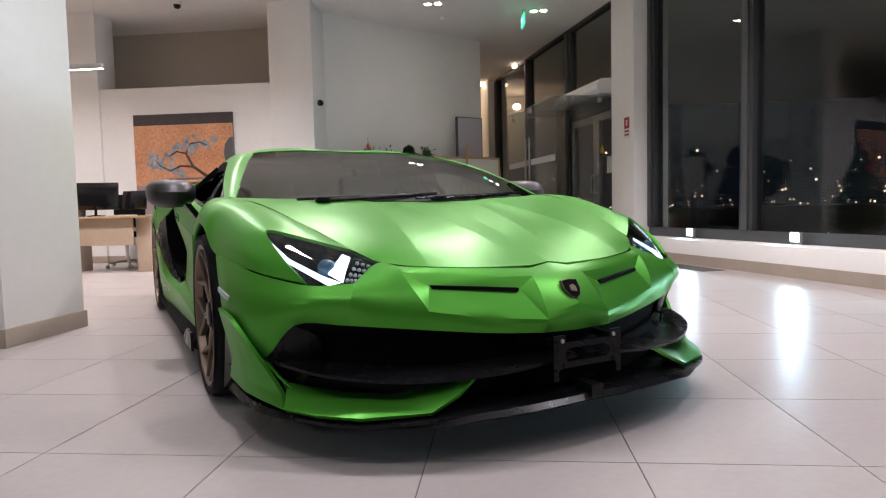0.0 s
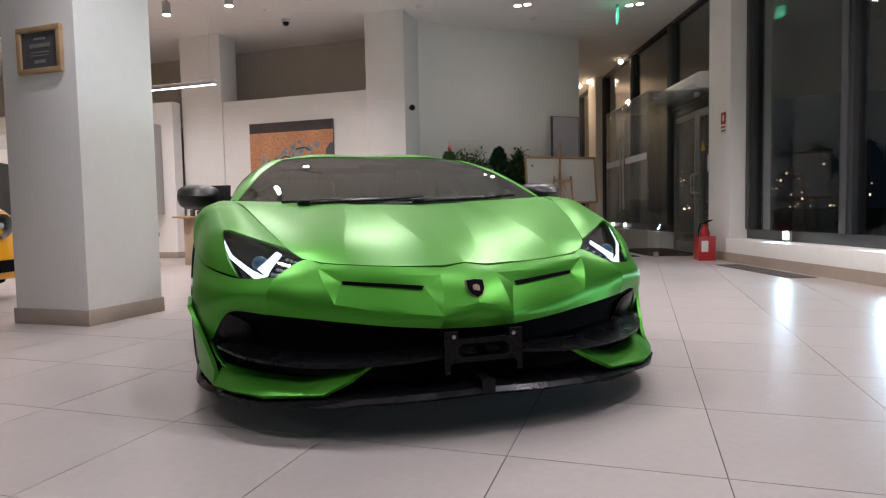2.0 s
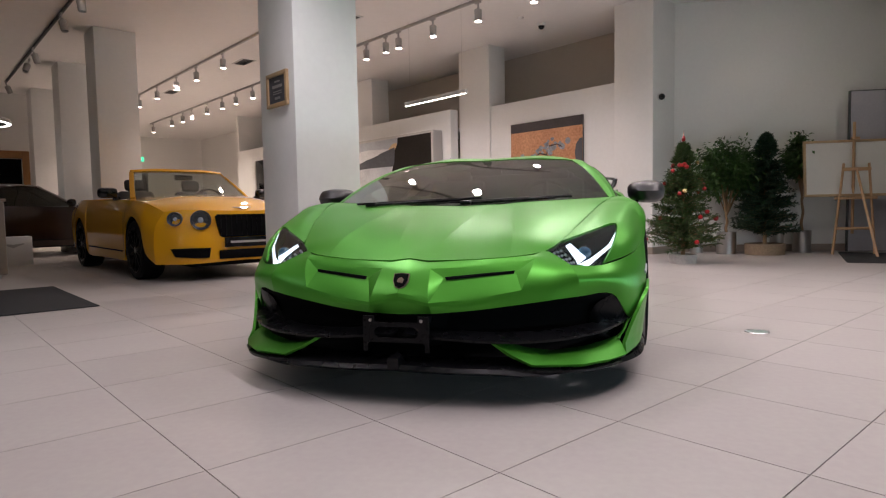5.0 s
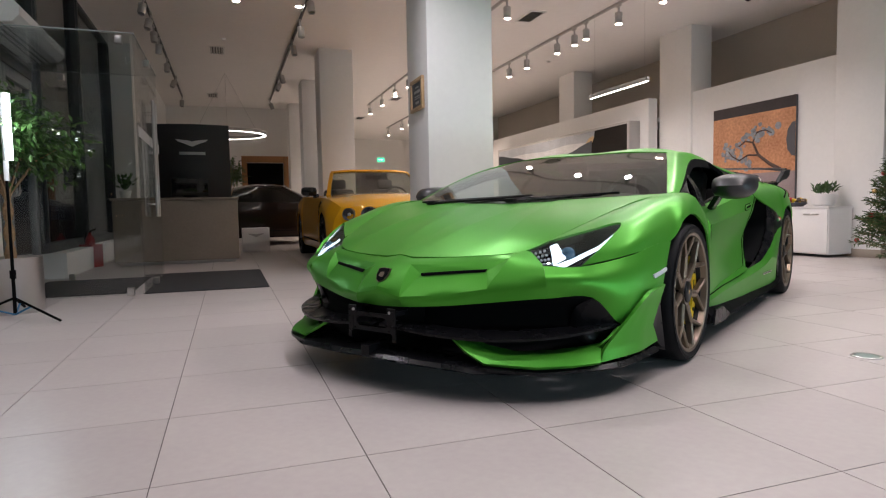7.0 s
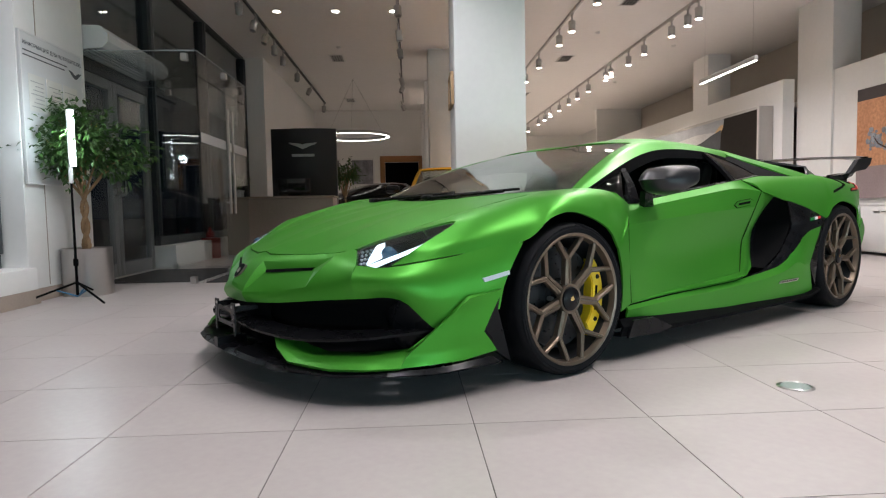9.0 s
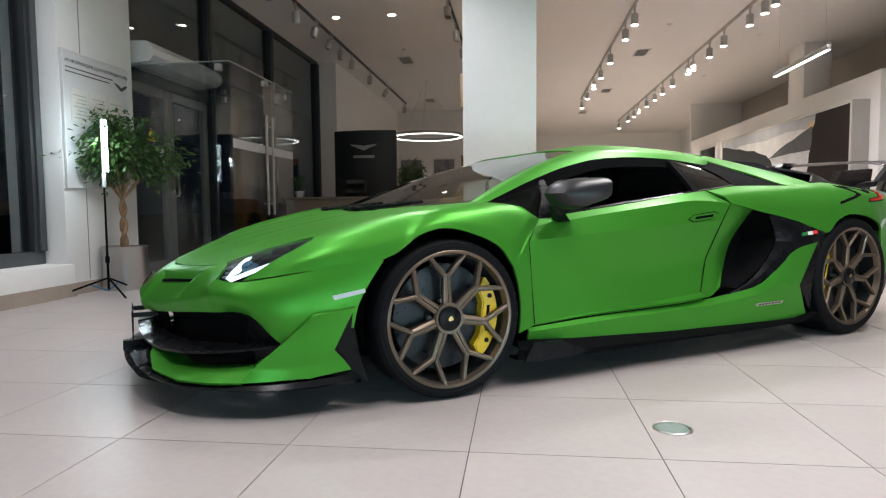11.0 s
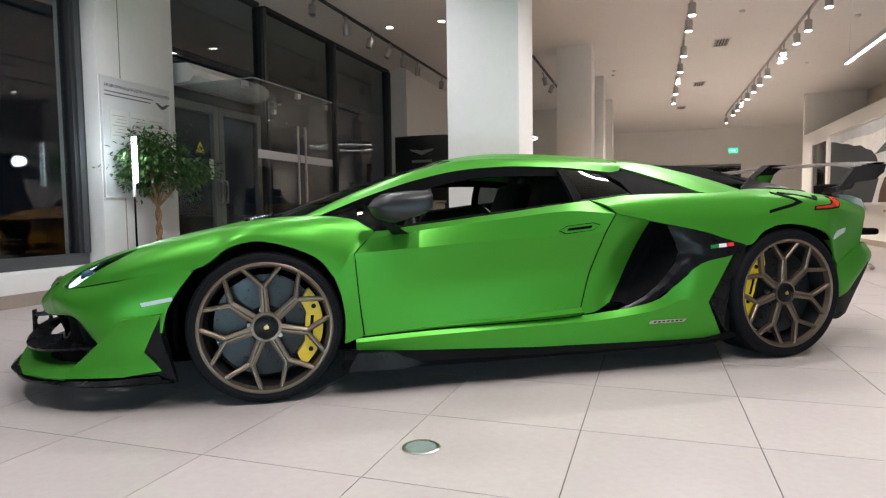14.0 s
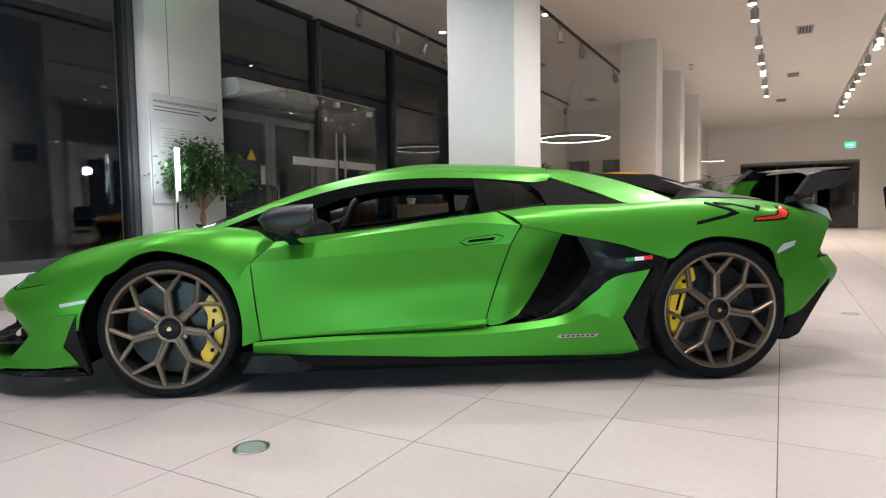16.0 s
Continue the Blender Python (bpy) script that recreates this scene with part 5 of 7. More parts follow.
for k in range(16):
    box(bm, -2.19 + .1 * k, -2.13 + .1 * k, .46, .74, .004, .008)
solid("floor_grille", bm, surf("grille_grey", (.17, .165, .16), .5, metal=.5, vary=.1, scale=20), FAC, "grey metal heating grille set in the floor", "grille", kind="structure")

# city lights far off, beyond the glass
bm = bmesh.new()
rng = random.Random(4)
for k in range(420):
    a = rng.uniform(-35, 95)
    r = rng.uniform(70, 120)
    bmesh.ops.create_icosphere(bm, subdivisions=1, radius=rng.choice((.05, .06, .07, .12)), matrix=Matrix.Translation((r * math.cos(radians(a)), r * math.sin(radians(a)), .6 + rng.random() ** 3 * 7)))
solid("city_lights", bm, glow("city_glow", (1.0, .62, .34), 9), None, "small warm street lights far away at night", "lights", kind="stuff")

# ---- ceiling fixtures ----
LAMP = glow("lamp_lens", (1.0, 0.90, 0.78), 45)
CAN = surf("grey_lamp_body", (0.46, 0.45, 0.44), 0.4, metal=0.6, vary=0.05, scale=10)
spot = thing("track_spot", BLD @ pose(0, 0, 0), "grey cylindrical track spotlight, lit, under the ceiling", "spotlight", "track spotlights")
bm = bmesh.new()
lathe(bm, [(0, .06), (.052, .06), (.056, .05), (.056, -.10), (.050, -.115), (.046, -.105), (.046, -.09), (0, -.09)], 20)
for z in (.0, .02, .04):
    lathe(bm, [(.056, z), (.060, z + .003), (.060, z + .009), (.056, z + .012)], 20)
part("lamp_body", bm, CAN, spot)
bm = bmesh.new()
lathe(bm, [(0, -.104), (.047, -.104), (.051, -.118), (.045, -.122), (0, -.124)], 20)
part("lens", bm, LAMP, spot)
bm = bmesh.new()
box(bm, -.012, .012, -.012, .012, .06, .17)
box(bm, -.06, .06, -.016, .016, .15, .175, 0.003)
part("adapter", bm, CAN, spot)
idle = thing("track_spot", BLD @ pose(0, 0, 0), "grey cylindrical track spotlight, switched off, under the ceiling", "spotlight", "track spotlights")
bm = bmesh.new()
lathe(bm, [(0, .06), (.052, .06), (.056, .05), (.056, -.10), (.050, -.115), (.046, -.105), (.046, -.09), (0, -.09)], 20)
for z in (.0, .02, .04):
    lathe(bm, [(.056, z), (.060, z + .003), (.060, z + .009), (.056, z + .012)], 20)
part("lamp_body", bm, CAN, idle)
bm = bmesh.new()
lathe(bm, [(0, -.094), (.045, -.094), (.045, -.098), (0, -.098)], 20)
part("lens", bm, FRAME_LIGHT, idle, "dull unlit lens")
bm = bmesh.new()
box(bm, -.012, .012, -.012, .012, .06, .17)
box(bm, -.06, .06, -.016, .016, .15, .175, 0.003)
part("adapter", bm, CAN, idle)
rng = random.Random(2)
SPOTS = {2.64: (-15.2, -13.7, -12.3, -11.05, -9.6, -7.85, -6.98, -5.6, -4.2, -2.8, -1.2, .4, 2.0),
         4.48: (-20.2, -18.3, -17.3, -16.5, -15.3, -14.2, -13.3, -12.28, -10.9, -10.53, -9.4, -8.55, -7.3, -6.68, -6.3, -5.36, -4.3, -3.2),
         -.25: (-15.0, -12.3, -11.3, -8.73, -7.49, -6.2, -1.2, .6, 2.4), -2.58: (-15.1, -12.45, -10.78, -9.23, -8.44, -7.72, -6.93, -6.05, -5.02, -1.0, 1.2, 3.2)}
first, still = True, True
for v, us in SPOTS.items():
    a, b = min(us) - .3, max(us) + .3
    bm = bmesh.new()
    box(bm, a, b, v - .017, v + .017, CEIL - .045, CEIL, 0.002)
    solid("light_track", bm, CAN if v > 1 else FRAME, BLD, "slim ceiling track that carries spotlights", "light track")
    for u in us:
        tilt = (0, 0) if v > 1 else (rng.uniform(-22, 22), rng.uniform(-25, 10))
        m = BLD @ pose(u, v, CEIL - .225, 0, 0, 0) @ pose(0, 0, 0, tilt[0], tilt[1], 0)
        if v < 1 and u < -3.5:
            if still:
                idle.matrix_basis, still = m, False
            else:
                copy_thing(idle, m)
        elif first:
            spot.matrix_basis, first = m, False
        else:
            copy_thing(spot, m)
down = thing("downlight", BLD @ pose(-6.98, -2.22, CEIL), "round recessed ceiling downlight, lit", "downlight", "ceiling downlights")
bm = bmesh.new()
lathe(bm, [(.055, -.001), (.075, -.006), (.08, -.001), (.08, .01), (.055, .01)], 24, None, True)
part("trim_ring", bm, WHITE, down)
bm = bmesh.new()
lathe(bm, [(0, -.002), (.054, -.002), (.054, .004), (0, .004)], 24)
part("lens", bm, LAMP, down)
for u, v in ((-6.98, -1.27), (-6.98, -.33), (-.74, 6.97), (-.58, 6.97), (.95, 7.6), (1.11, 7.6)):
    copy_thing(down, BLD @ pose(u, v, CEIL))
vent = thing("ceiling_vent", BLD @ pose(-6.408, 3.463, CEIL), "square white louvred ceiling air vent", "vent", "ceiling vents")
bm = bmesh.new()
for a, b, c, d in ((-.3, .3, -.15, -.12), (-.3, .3, .12, .15), (-.3, -.27, -.12, .12), (.27, .3, -.12, .12)):
    box(bm, a, b, c, d, -.012, 0)
part("frame", bm, WHITE, vent)
bm = bmesh.new()
box(bm, -.27, .27, -.12, .12, -.003, -.001)
part("backing", bm, FRAME, vent)
for k in range(5):
    bm = bmesh.new()
    box(bm, -.27, .27, -.018, .018, -.002, .002, 0, pose(0, -.10 + .05 * k, -.009, 30))
    part("slat", bm, CAN, vent)
for u, v in ((-10.2, 3.35), (-14.4, 3.22), (-15.06, -1.79), (-10.06, -1.6), (-18.3, 2.96)):
    copy_thing(vent, BLD @ pose(u, v, CEIL))
det = thing("smoke_detector", BLD @ pose(-8.21, 3.459, CEIL), "small white round ceiling smoke detector", "detector", "smoke detectors")
bm = bmesh.new()
lathe(bm, [(0, -.035), (.03, -.035), (.045, -.018), (.05, 0), (0, 0)], 18)
part("detector_cap", bm, WHITE, det)
for u, v in ((-11.95, 1.25), (-4.5, 5.7), (-9.17, 5.33), (-12.77, 5.33), (-5.93, .72), (-9.16, -1.47), (-2.2, 6.4), (-.6, 7.7), (-12.43, 1.2)):
    copy_thing(det, BLD @ pose(u, v, CEIL))

POWER = {2.64: 165, 4.48: 100, -.25: 112, -2.58: 24}
AIMED = {(2.64, .4): 1.2, (2.64, 2.0): 1.25, (-.25, 2.4): 1.35, (-.25, .6): .62, (-2.58, -1.0): 2.6, (-2.58, 1.2): 1.7, (-.25, -1.2): 1.3, (-2.58, 3.2): 1.3}
# lamps at the spotlights over the car and its surroundings
for v, us in SPOTS.items():
    for k, u in enumerate(us):
        if u > -8.2 and (v > 1 or u > -3.5):
            near = u > -3.5
            lamp("SPOT", "track_light", BLD @ pose(u, v, CEIL - .44), POWER[v] * (AIMED.get((v, u), 1.0) if near else .52), (1.0, .905, .91) if v > 1 else (1.0, .92, .985), spot=142, soft=.05)
for k, (u, v) in enumerate(((-.66, 6.97), (1.03, 7.6))):
    lamp("SPOT", "downlight_glow", BLD @ pose(u, v, CEIL - .03), 14, (1.0, .88, .75), spot=130, soft=.05)
lamp("POINT", "passage_glow", FAC @ pose(8.3, 1.0, 3.55), 26, (1.0, .68, .42), soft=.08)

# ---- things in the showroom ----
WOOD = surf("light_oak", (0.46, 0.31, 0.17), 0.45, vary=0.14, scale=9, bump=0.05)
PINE = surf("beech_easel", (0.50, 0.30, 0.16), 0.45, vary=0.15, scale=12)
REDP = surf("signal_red_paint", (0.38, 0.014, 0.018), 0.3, vary=0.06, coat=0.3)
LEAF = surf("leaf_green", (0.045, 0.105, 0.022), 0.42, vary=0.3, scale=9, rand=.35, island=True)
NEEDLE = surf("fir_green", (0.060, 0.105, 0.028), 0.55, vary=0.3, scale=12, rand=.35, island=True)
DARKFIR = surf("dark_fir_green", (0.018, 0.050, 0.024), 0.55, vary=0.3, scale=12, rand=.35, island=True)
BARK = surf("tan_bark", (0.30, 0.19, 0.10), 0.75, vary=0.2, scale=22, bump=0.3)
SOIL = surf("potting_soil", (0.035, 0.025, 0.018), 0.95, vary=0.3, scale=40, bump=0.4)
PAPER = surf("paper", (0.72, 0.70, 0.66), 0.6, vary=0.03, scale=8)
INK = surf("grey_ink", (0.09, 0.09, 0.10), 0.6, vary=0.05)
TAUPE = surf("taupe_wood_panel", (0.29, 0.245, 0.20), 0.45, vary=0.07, scale=2.5)
MAT = surf("ribbed_mat", (0.022, 0.022, 0.023), 0.9, vary=0.25, scale=30, bump=0.4, bump_scale=220)
SCREEN = surf("black_screen", (0.008, 0.008, 0.009), 0.12, vary=0.05)


def leaf(bm, p, d, up, ln, wd):
    side = d.cross(up)
    if side.length < 1e-4:
        side = Vector((1, 0, 0))
    side.normalize()
    lift = side.cross(d) * ln * .12
    a, b = bm.verts.new(p), bm.verts.new(p + d * ln)
    c, e = bm.verts.new(p + d * ln * .45 + side * wd + lift), bm.verts.new(p + d * ln * .45 - side * wd + lift)
    bm.faces.new((a, c, b)), bm.faces.new((a, b, e))


def steel_pot(parent, r, h):
    bm = bmesh.new()
    lathe(bm, [(0, 0), (r, 0), (r, h - .01), (r + .004, h), (r - .01, h), (r - .012, h - .05), (0, h - .05)], 36)
    part("pot", bm, STEEL, parent, "brushed steel cylinder pot")
    bm = bmesh.new()
    lathe(bm, [(0, h - .035), (r - .015, h - .04), (r - .015, h - .05)], 24)
    part("soil", bm, SOIL, parent)


def ficus(m, pot_r, pot_h, stem, crown, radius, flat, count, label, seed, leafsize=.06, braided=True, group=""):
    f = thing("potted_ficus", m, label, "plant", group)
    steel_pot(f, pot_r, pot_h)
    rg = random.Random(seed)
    z0 = pot_h - .05
    for k in range(2 if braided else 1):
        bm = bmesh.new()
        pts, rad = [], []
        for i in range(15):
            t = i / 14
            a = t * 3.2 * math.pi + k * math.pi
            o = .020 if braided else .01
            pts.append((o * math.cos(a), o * math.sin(a), z0 + t * (stem - z0)))
            rad.append(.024 - .006 * t)
        tube(bm, pts, rad, 8)
        part("trunk", bm, BARK, f, "twisted tan trunk")
    tips = []
    for k in range(16):
        bm = bmesh.new()
        a, e = rg.uniform(0, 6.28), rg.uniform(-.1, 1.3)
        r = radius * rg.uniform(.55, .95)
        tip = Vector((r * math.cos(a) * math.cos(e), r * math.sin(a) * math.cos(e), crown + flat * math.sin(e) * rg.uniform(.5, 1.0) - .06))
        mid = Vector((tip.x * .45, tip.y * .45, stem + (tip.z - stem) * .62))
        tube(bm, [(0, 0, stem - .03), mid, tip], [.012, .008, .003], 5)
        tips += [mid.lerp(tip, q) for q in (.2, .5, .75, 1.0)]
        part("branch", bm, BARK, f)
    bm = bmesh.new()
    for k in range(count):
        base = rg.choice(tips)
        p = base + Vector((rg.gauss(0, 1), rg.gauss(0, 1), rg.gauss(0, .8))) * radius * .20
        out = Vector((p.x, p.y, (p.z - crown) * .6)).normalized()
        d = (out * .7 + Vector((rg.gauss(0, .5), rg.gauss(0, .5), rg.gauss(-.45, .4)))).normalized()
        leaf(bm, p, d, Vector((rg.gauss(0, .3), rg.gauss(0, .3), 1)), leafsize * rg.uniform(.7, 1.3), leafsize * .26)
    part("crown", bm, LEAF, f, "dense glossy green leaves", smooth=None)
    return f


ficus(pose(-3.80, -1.22, 0), .21, .43, .92, 1.33, .50, .42, 3600, "braided ficus tree in a brushed steel pot beside the notice board", 3, .068)
ficus(pose(2.60, 6.88, 0), .14, .34, .62, 1.15, .52, .62, 6000, "bushy green ficus in a slim steel pot by the pale wall", 8, .075, False, "ficus by the wall")
ficus(pose(3.74, 7.23, 0), .13, .34, .85, 1.47, .27, .42, 3600, "tall bushy ficus in a steel pot behind the easel", 9, .075, False, "ficus by the wall")
for x, y in ((2.2, 7.1), (3.36, 7.10)):
    q = thing("empty_pot", pose(x, y, 0), "slim dark steel cylinder pot on the floor", "pot", "slim pots by the wall")
    steel_pot(q, .10, .34)


def fir(name, m, height, r, base, count, mat, label, seed, tiers):
    t = thing(name, m, label, "tree")
    rg = random.Random(seed)
    bm = bmesh.new()
    rod(bm, (0, 0, base - .1), (0, 0, height), .028, .006, 8)
    part("trunk", bm, BARK, t)
    bm = bmesh.new()
    twig = bmesh.new()
    for k in range(count):
        u = rg.random() ** .8
        z = base + (height - base) * u
        reach = r * (1 - u) ** (.85 if tiers else .72) * rg.uniform(.65, 1.05) + .03
        a = rg.uniform(0, 6.28)
        rise = rg.uniform(-.05, .35) if u < .75 else rg.uniform(.4, 1.0)
        d = Vector((math.cos(a), math.sin(a), rise)).normalized()
        p0, p1 = Vector((0, 0, z)), Vector((0, 0, z)) + d * reach
        tube(twig, [p0, p1], [.005, .002], 3)
        n = int(16 + 90 * reach)
        for i in range(n):
            q = p0.lerp(p1, (i + 1) / n)
            w = (d + Vector((rg.gauss(0, .7), rg.gauss(0, .7), rg.gauss(0, .5)))).normalized()
            leaf(bm, q, w, Vector((0, 0, 1)), rg.uniform(.045, .075), .008 if tiers else .015)
    part("branches", twig, BARK, t)
    part("crown", bm, mat, t, "layered needle branches", smooth=None)
    return t


xm = fir("christmas_tree", pose(1.773, 5.19, 0), 1.52, .52, .17, 420, NEEDLE, "green christmas tree with red baubles in a pale basket", 21, True)
bm = bmesh.new()
lathe(bm, [(0, 0), (.165, 0), (.172, .03), (.166, .05), (.175, .08), (.17, .115), (.15, .12), (.15, .09), (0, .09)], 32)
part("basket", bm, surf("pale_wicker", (0.40, 0.38, 0.36), 0.8, vary=0.2, scale=40, bump=.4), xm, "pale grey woven basket")
bm = bmesh.new()
lathe(bm, [(.0, 1.54), (.010, 1.55), (.008, 1.57), (.020, 1.59), (.024, 1.61), (.018, 1.635), (.006, 1.655), (.003, 1.70), (0, 1.74)], 16)
part("tree_top", bm, REDP, xm, "red glass tree topper")
rg = random.Random(5)
for k in range(24):
    z = .28 + 1.05 * rg.random()
    a = rg.uniform(0, 6.28)
    r = .48 * (1 - (z - .17) / 1.38) ** .65 + .01
    bm = bmesh.new()
    bmesh.ops.create_uvsphere(bm, u_segments=14, v_segments=10, radius=rg.choice((.026, .030, .034)), matrix=Matrix.Translation((r * math.cos(a), r * math.sin(a), z)))
    part("bauble", bm, REDP if k % 5 else GOLD, xm, "shiny red bauble" if k % 5 else "gold bauble")
pf = fir("potted_fir", pose(3.11, 6.76, 0), 1.76, .50, .26, 480, DARKFIR, "dark green artificial fir in a low wicker planter", 31, False)
bm = bmesh.new()
lathe(bm, [(0, 0), (.27, 0), (.275, .04), (.27, .06), (.277, .10), (.272, .13), (.277, .165), (.24, .17), (.24, .13), (0, .13)], 32)
part("planter", bm, surf("tan_wicker", (0.24, 0.17, 0.11), 0.8, vary=0.25, scale=40, bump=.4), pf, "low tan wicker planter")

# easel with a framed blank board
ez = thing("easel", pose(4.30, 6.72, 0, 0, 0, 4), "beech artist easel standing on the dark mat", "easel")
for a, b in (((-.29, .04, 0), (-.165, .04, 1.32)), ((.27, .04, 0), (.165, .04, 1.32))):
    bm = bmesh.new()
    rod(bm, a, b, .020, .018, 4)
    part("front_leg", bm, PINE, ez)
bm = bmesh.new()
rod(bm, (.06, -.50, 0), (0, .02, 1.22), .022, .02, 4)
part("back_leg", bm, PINE, ez)
bm = bmesh.new()
rod(bm, (0, .125, .30), (0, .125, 1.92), .022, .022, 4)
box(bm, -.05, .05, .06, .12, 1.66, 1.70, 0.004)
part("mast", bm, PINE, ez)
bm = bmesh.new()
box(bm, -.26, .26, -.02, .10, .80, .84, 0.004)
part("shelf", bm, PINE, ez)
bm = bmesh.new()
box(bm, -.24, .23, .03, .05, .36, .40, 0.004)
part("crossbar", bm, PINE, ez)
bm = bmesh.new()
box(bm, -.19, .19, .02, .05, 1.21, 1.26, 0.004)
part("crossbar", bm, PINE, ez)
cv = thing("framed_board", pose(4.34, 6.84, .845, -6, 0, 2), "blank white board in a thin oak frame on the easel", "framed board")
bm = bmesh.new()
box(bm, -.66, .66, -.008, .008, .03, .80)
part("board_face", bm, PAPER, cv)
bm = bmesh.new()
for a, b, c, d in ((-.70, .70, 0, .035), (-.70, .70, .795, .83), (-.70, -.665, .035, .795), (.665, .70, .035, .795)):
    box(bm, a, b, -.02, .02, c, d, 0.003)
part("oak_frame", bm, WOOD, cv)
lb = thing("poster_stand", pose(4.69, 7.43, 0, 0, 0, 5), "tall grey glazed poster stand with a thin dark frame", "poster stand")
bm = bmesh.new()
box(bm, -.272, .272, -.03, .03, .012, 2.444)
part("poster_face", bm, surf("mauve_poster", (.46, .45, .50), .14, vary=.05, scale=2), lb, "pale mauve glossy face")
bm = bmesh.new()
for a, b, c, d in ((-.284, .284, 0, .012), (-.284, .284, 2.444, 2.456), (-.284, -.272, .012, 2.444), (.272, .284, .012, 2.444)):
    box(bm, a, b, -.034, .034, c, d)
part("thin_frame", bm, FRAME_MID, lb)


def mat_on_floor(m, w, d, label):
    f = thing("door_mat", m, label, "mat", "entrance mats")
    bm = bmesh.new()
    box(bm, 0, w, 0, d, .0015, .009, 0.003)
    part("rubber_base", bm, MAT, f)
    return f


mat_on_floor(BLD @ pose(-5.17, -2.28, 0), 2.0, 1.13, "black ribbed door mat before the glass lobby")
mat_on_floor(FAC @ pose(.95, 1.18, 0), 1.9, 1.02, "dark grey door mat before the glass lobby")
mat_on_floor(BLD @ pose(-4.85, -3.45, 0), 1.55, 1.05, "dark ribbed mat inside the glass lobby")
mat_on_floor(FAC @ pose(.95, .14, 0), 1.9, .85, "dark ribbed mat inside the glass lobby")


def extinguisher(m):
    e = thing("fire_extinguisher", m, "red fire extinguisher standing in a red floor box", "extinguisher", "fire extinguishers")
    bm = bmesh.new()
    for a, b, c, d in ((-.11, .11, -.11, -.10), (-.11, .11, .10, .11), (-.11, -.10, -.10, .10), (.10, .11, -.10, .10)):
        box(bm, a, b, c, d, 0, .33)
    part("floor_box", bm, REDP, e)
    bm = bmesh.new()
    lathe(bm, [(0, .03), (.062, .03), (.066, .06), (.066, .38), (.05, .43), (.024, .46), (.02, .50), (0, .50)], 24)
    part("cylinder", bm, REDP, e)
    bm = bmesh.new()
    tube(bm, [(0, 0, .50), (.03, 0, .53), (.10, 0, .55)], .010, 6)
    tube(bm, [(0, 0, .51), (-.06, 0, .50), (-.085, 0, .40), (-.08, 0, .22)], .010, 6)
    part("valve_hose", bm, BLACK, e, "black handle and hose")
    bm = bmesh.new()
    box(bm, -.08, .01, -.114, -.111, .12, .27)
    part("instruction_label", bm, PAPER, e)
    return e


extinguisher(pose(5.10, 4.12, 0, 0, 0, -20))
extinguisher(BLD @ pose(-6.905, -3.408, 0, 0, 0, 60))

# fire sign, exit signs, cameras
fs = thing("fire_sign", FAC @ pose(.14, .301, 1.72), "red and white fire extinguisher sign on the pillar", "sign")
bm = bmesh.new()
box(bm, -.08, .08, 0, .004, 0, .30)
part("sign_plate", bm, PAPER, fs)
bm = bmesh.new()
box(bm, -.07, .07, .004, .006, .13, .29)
part("red_field", bm, REDP, fs)
bm = bmesh.new()
box(bm, -.02, .02, .006, .008, .17, .25)
part("symbol", bm, PAPER, fs)
for k in range(2):
    bm = bmesh.new()
    box(bm, -.06, .06, .004, .006, .03 + .05 * k, .055 + .05 * k)
    part("text_bar", bm, REDP, fs)
EXIT = glow("exit_green", (.05, .75, .38), 1.6)
EXITW = glow("exit_white", (.75, 1.0, .88), 1.4)


def exit_sign(m, hang):
    e = thing("exit_sign", m, "green lit emergency exit sign", "sign", "exit signs")
    bm = bmesh.new()
    box(bm, -.16, .16, -.012, .012, -.09, .09, 0.003)
    part("green_panel", bm, EXIT, e)
    for s in (-1, 1):
        bm = bmesh.new()
        box(bm, -.12, .02, s * .0135 - .001, s * .0135 + .001, -.02, .02)
        prism(bm, [(.02, -.05), (.10, 0), (.02, .05)], -.001, .001, pose(0, s * .0135, 0, 90))
        part("arrow", bm, EXITW, e, "white arrow")
    if hang:
        bm = bmesh.new()
        box(bm, -.02, .02, -.02, .02, .09, hang)
        box(bm, -.10, .10, -.03, .03, hang - .02, hang, 0.004)
        part("hanger", bm, CAN, e)
    return e


exit_sign(pose(4.79, 5.80, 3.80, 0, 0, 62), .25)
exit_sign(BLD @ pose(-24.58, 5.20, 3.06, 0, 0, 90), 0)
exit_sign(BLD @ pose(-2.114, -2.965, 3.62, 0, 0, 0), .43)
dome = thing("ceiling_camera", pose(-.276, 7.675, CEIL), "small dark dome camera under the ceiling", "camera")
bm = bmesh.new()
lathe(bm, [(0, 0), (.07, 0), (.07, -.04), (.06, -.05), (0, -.05)], 24)
part("mount", bm, WHITE, dome)
bm = bmesh.new()
lathe(bm, [(.055, -.05), (.05, -.08), (.03, -.10), (0, -.11)], 24)
part("dome", bm, SCREEN, dome)
wc = thing("wall_camera", BLD @ pose(-2.488, 6.62, 2.455), "small white wall camera with a dark lens", "camera")
bm = bmesh.new()
lathe(bm, [(0, 0), (.05, 0), (.05, .03), (0, .03)], 20, pose(0, 0, 0, 0, 90, 0))
part("bracket", bm, WHITE, wc)
bm = bmesh.new()
bmesh.ops.create_uvsphere(bm, u_segments=18, v_segments=12, radius=.05, matrix=Matrix.Translation((.065, -.02, -.01)))
part("lens_ball", bm, SCREEN, wc)

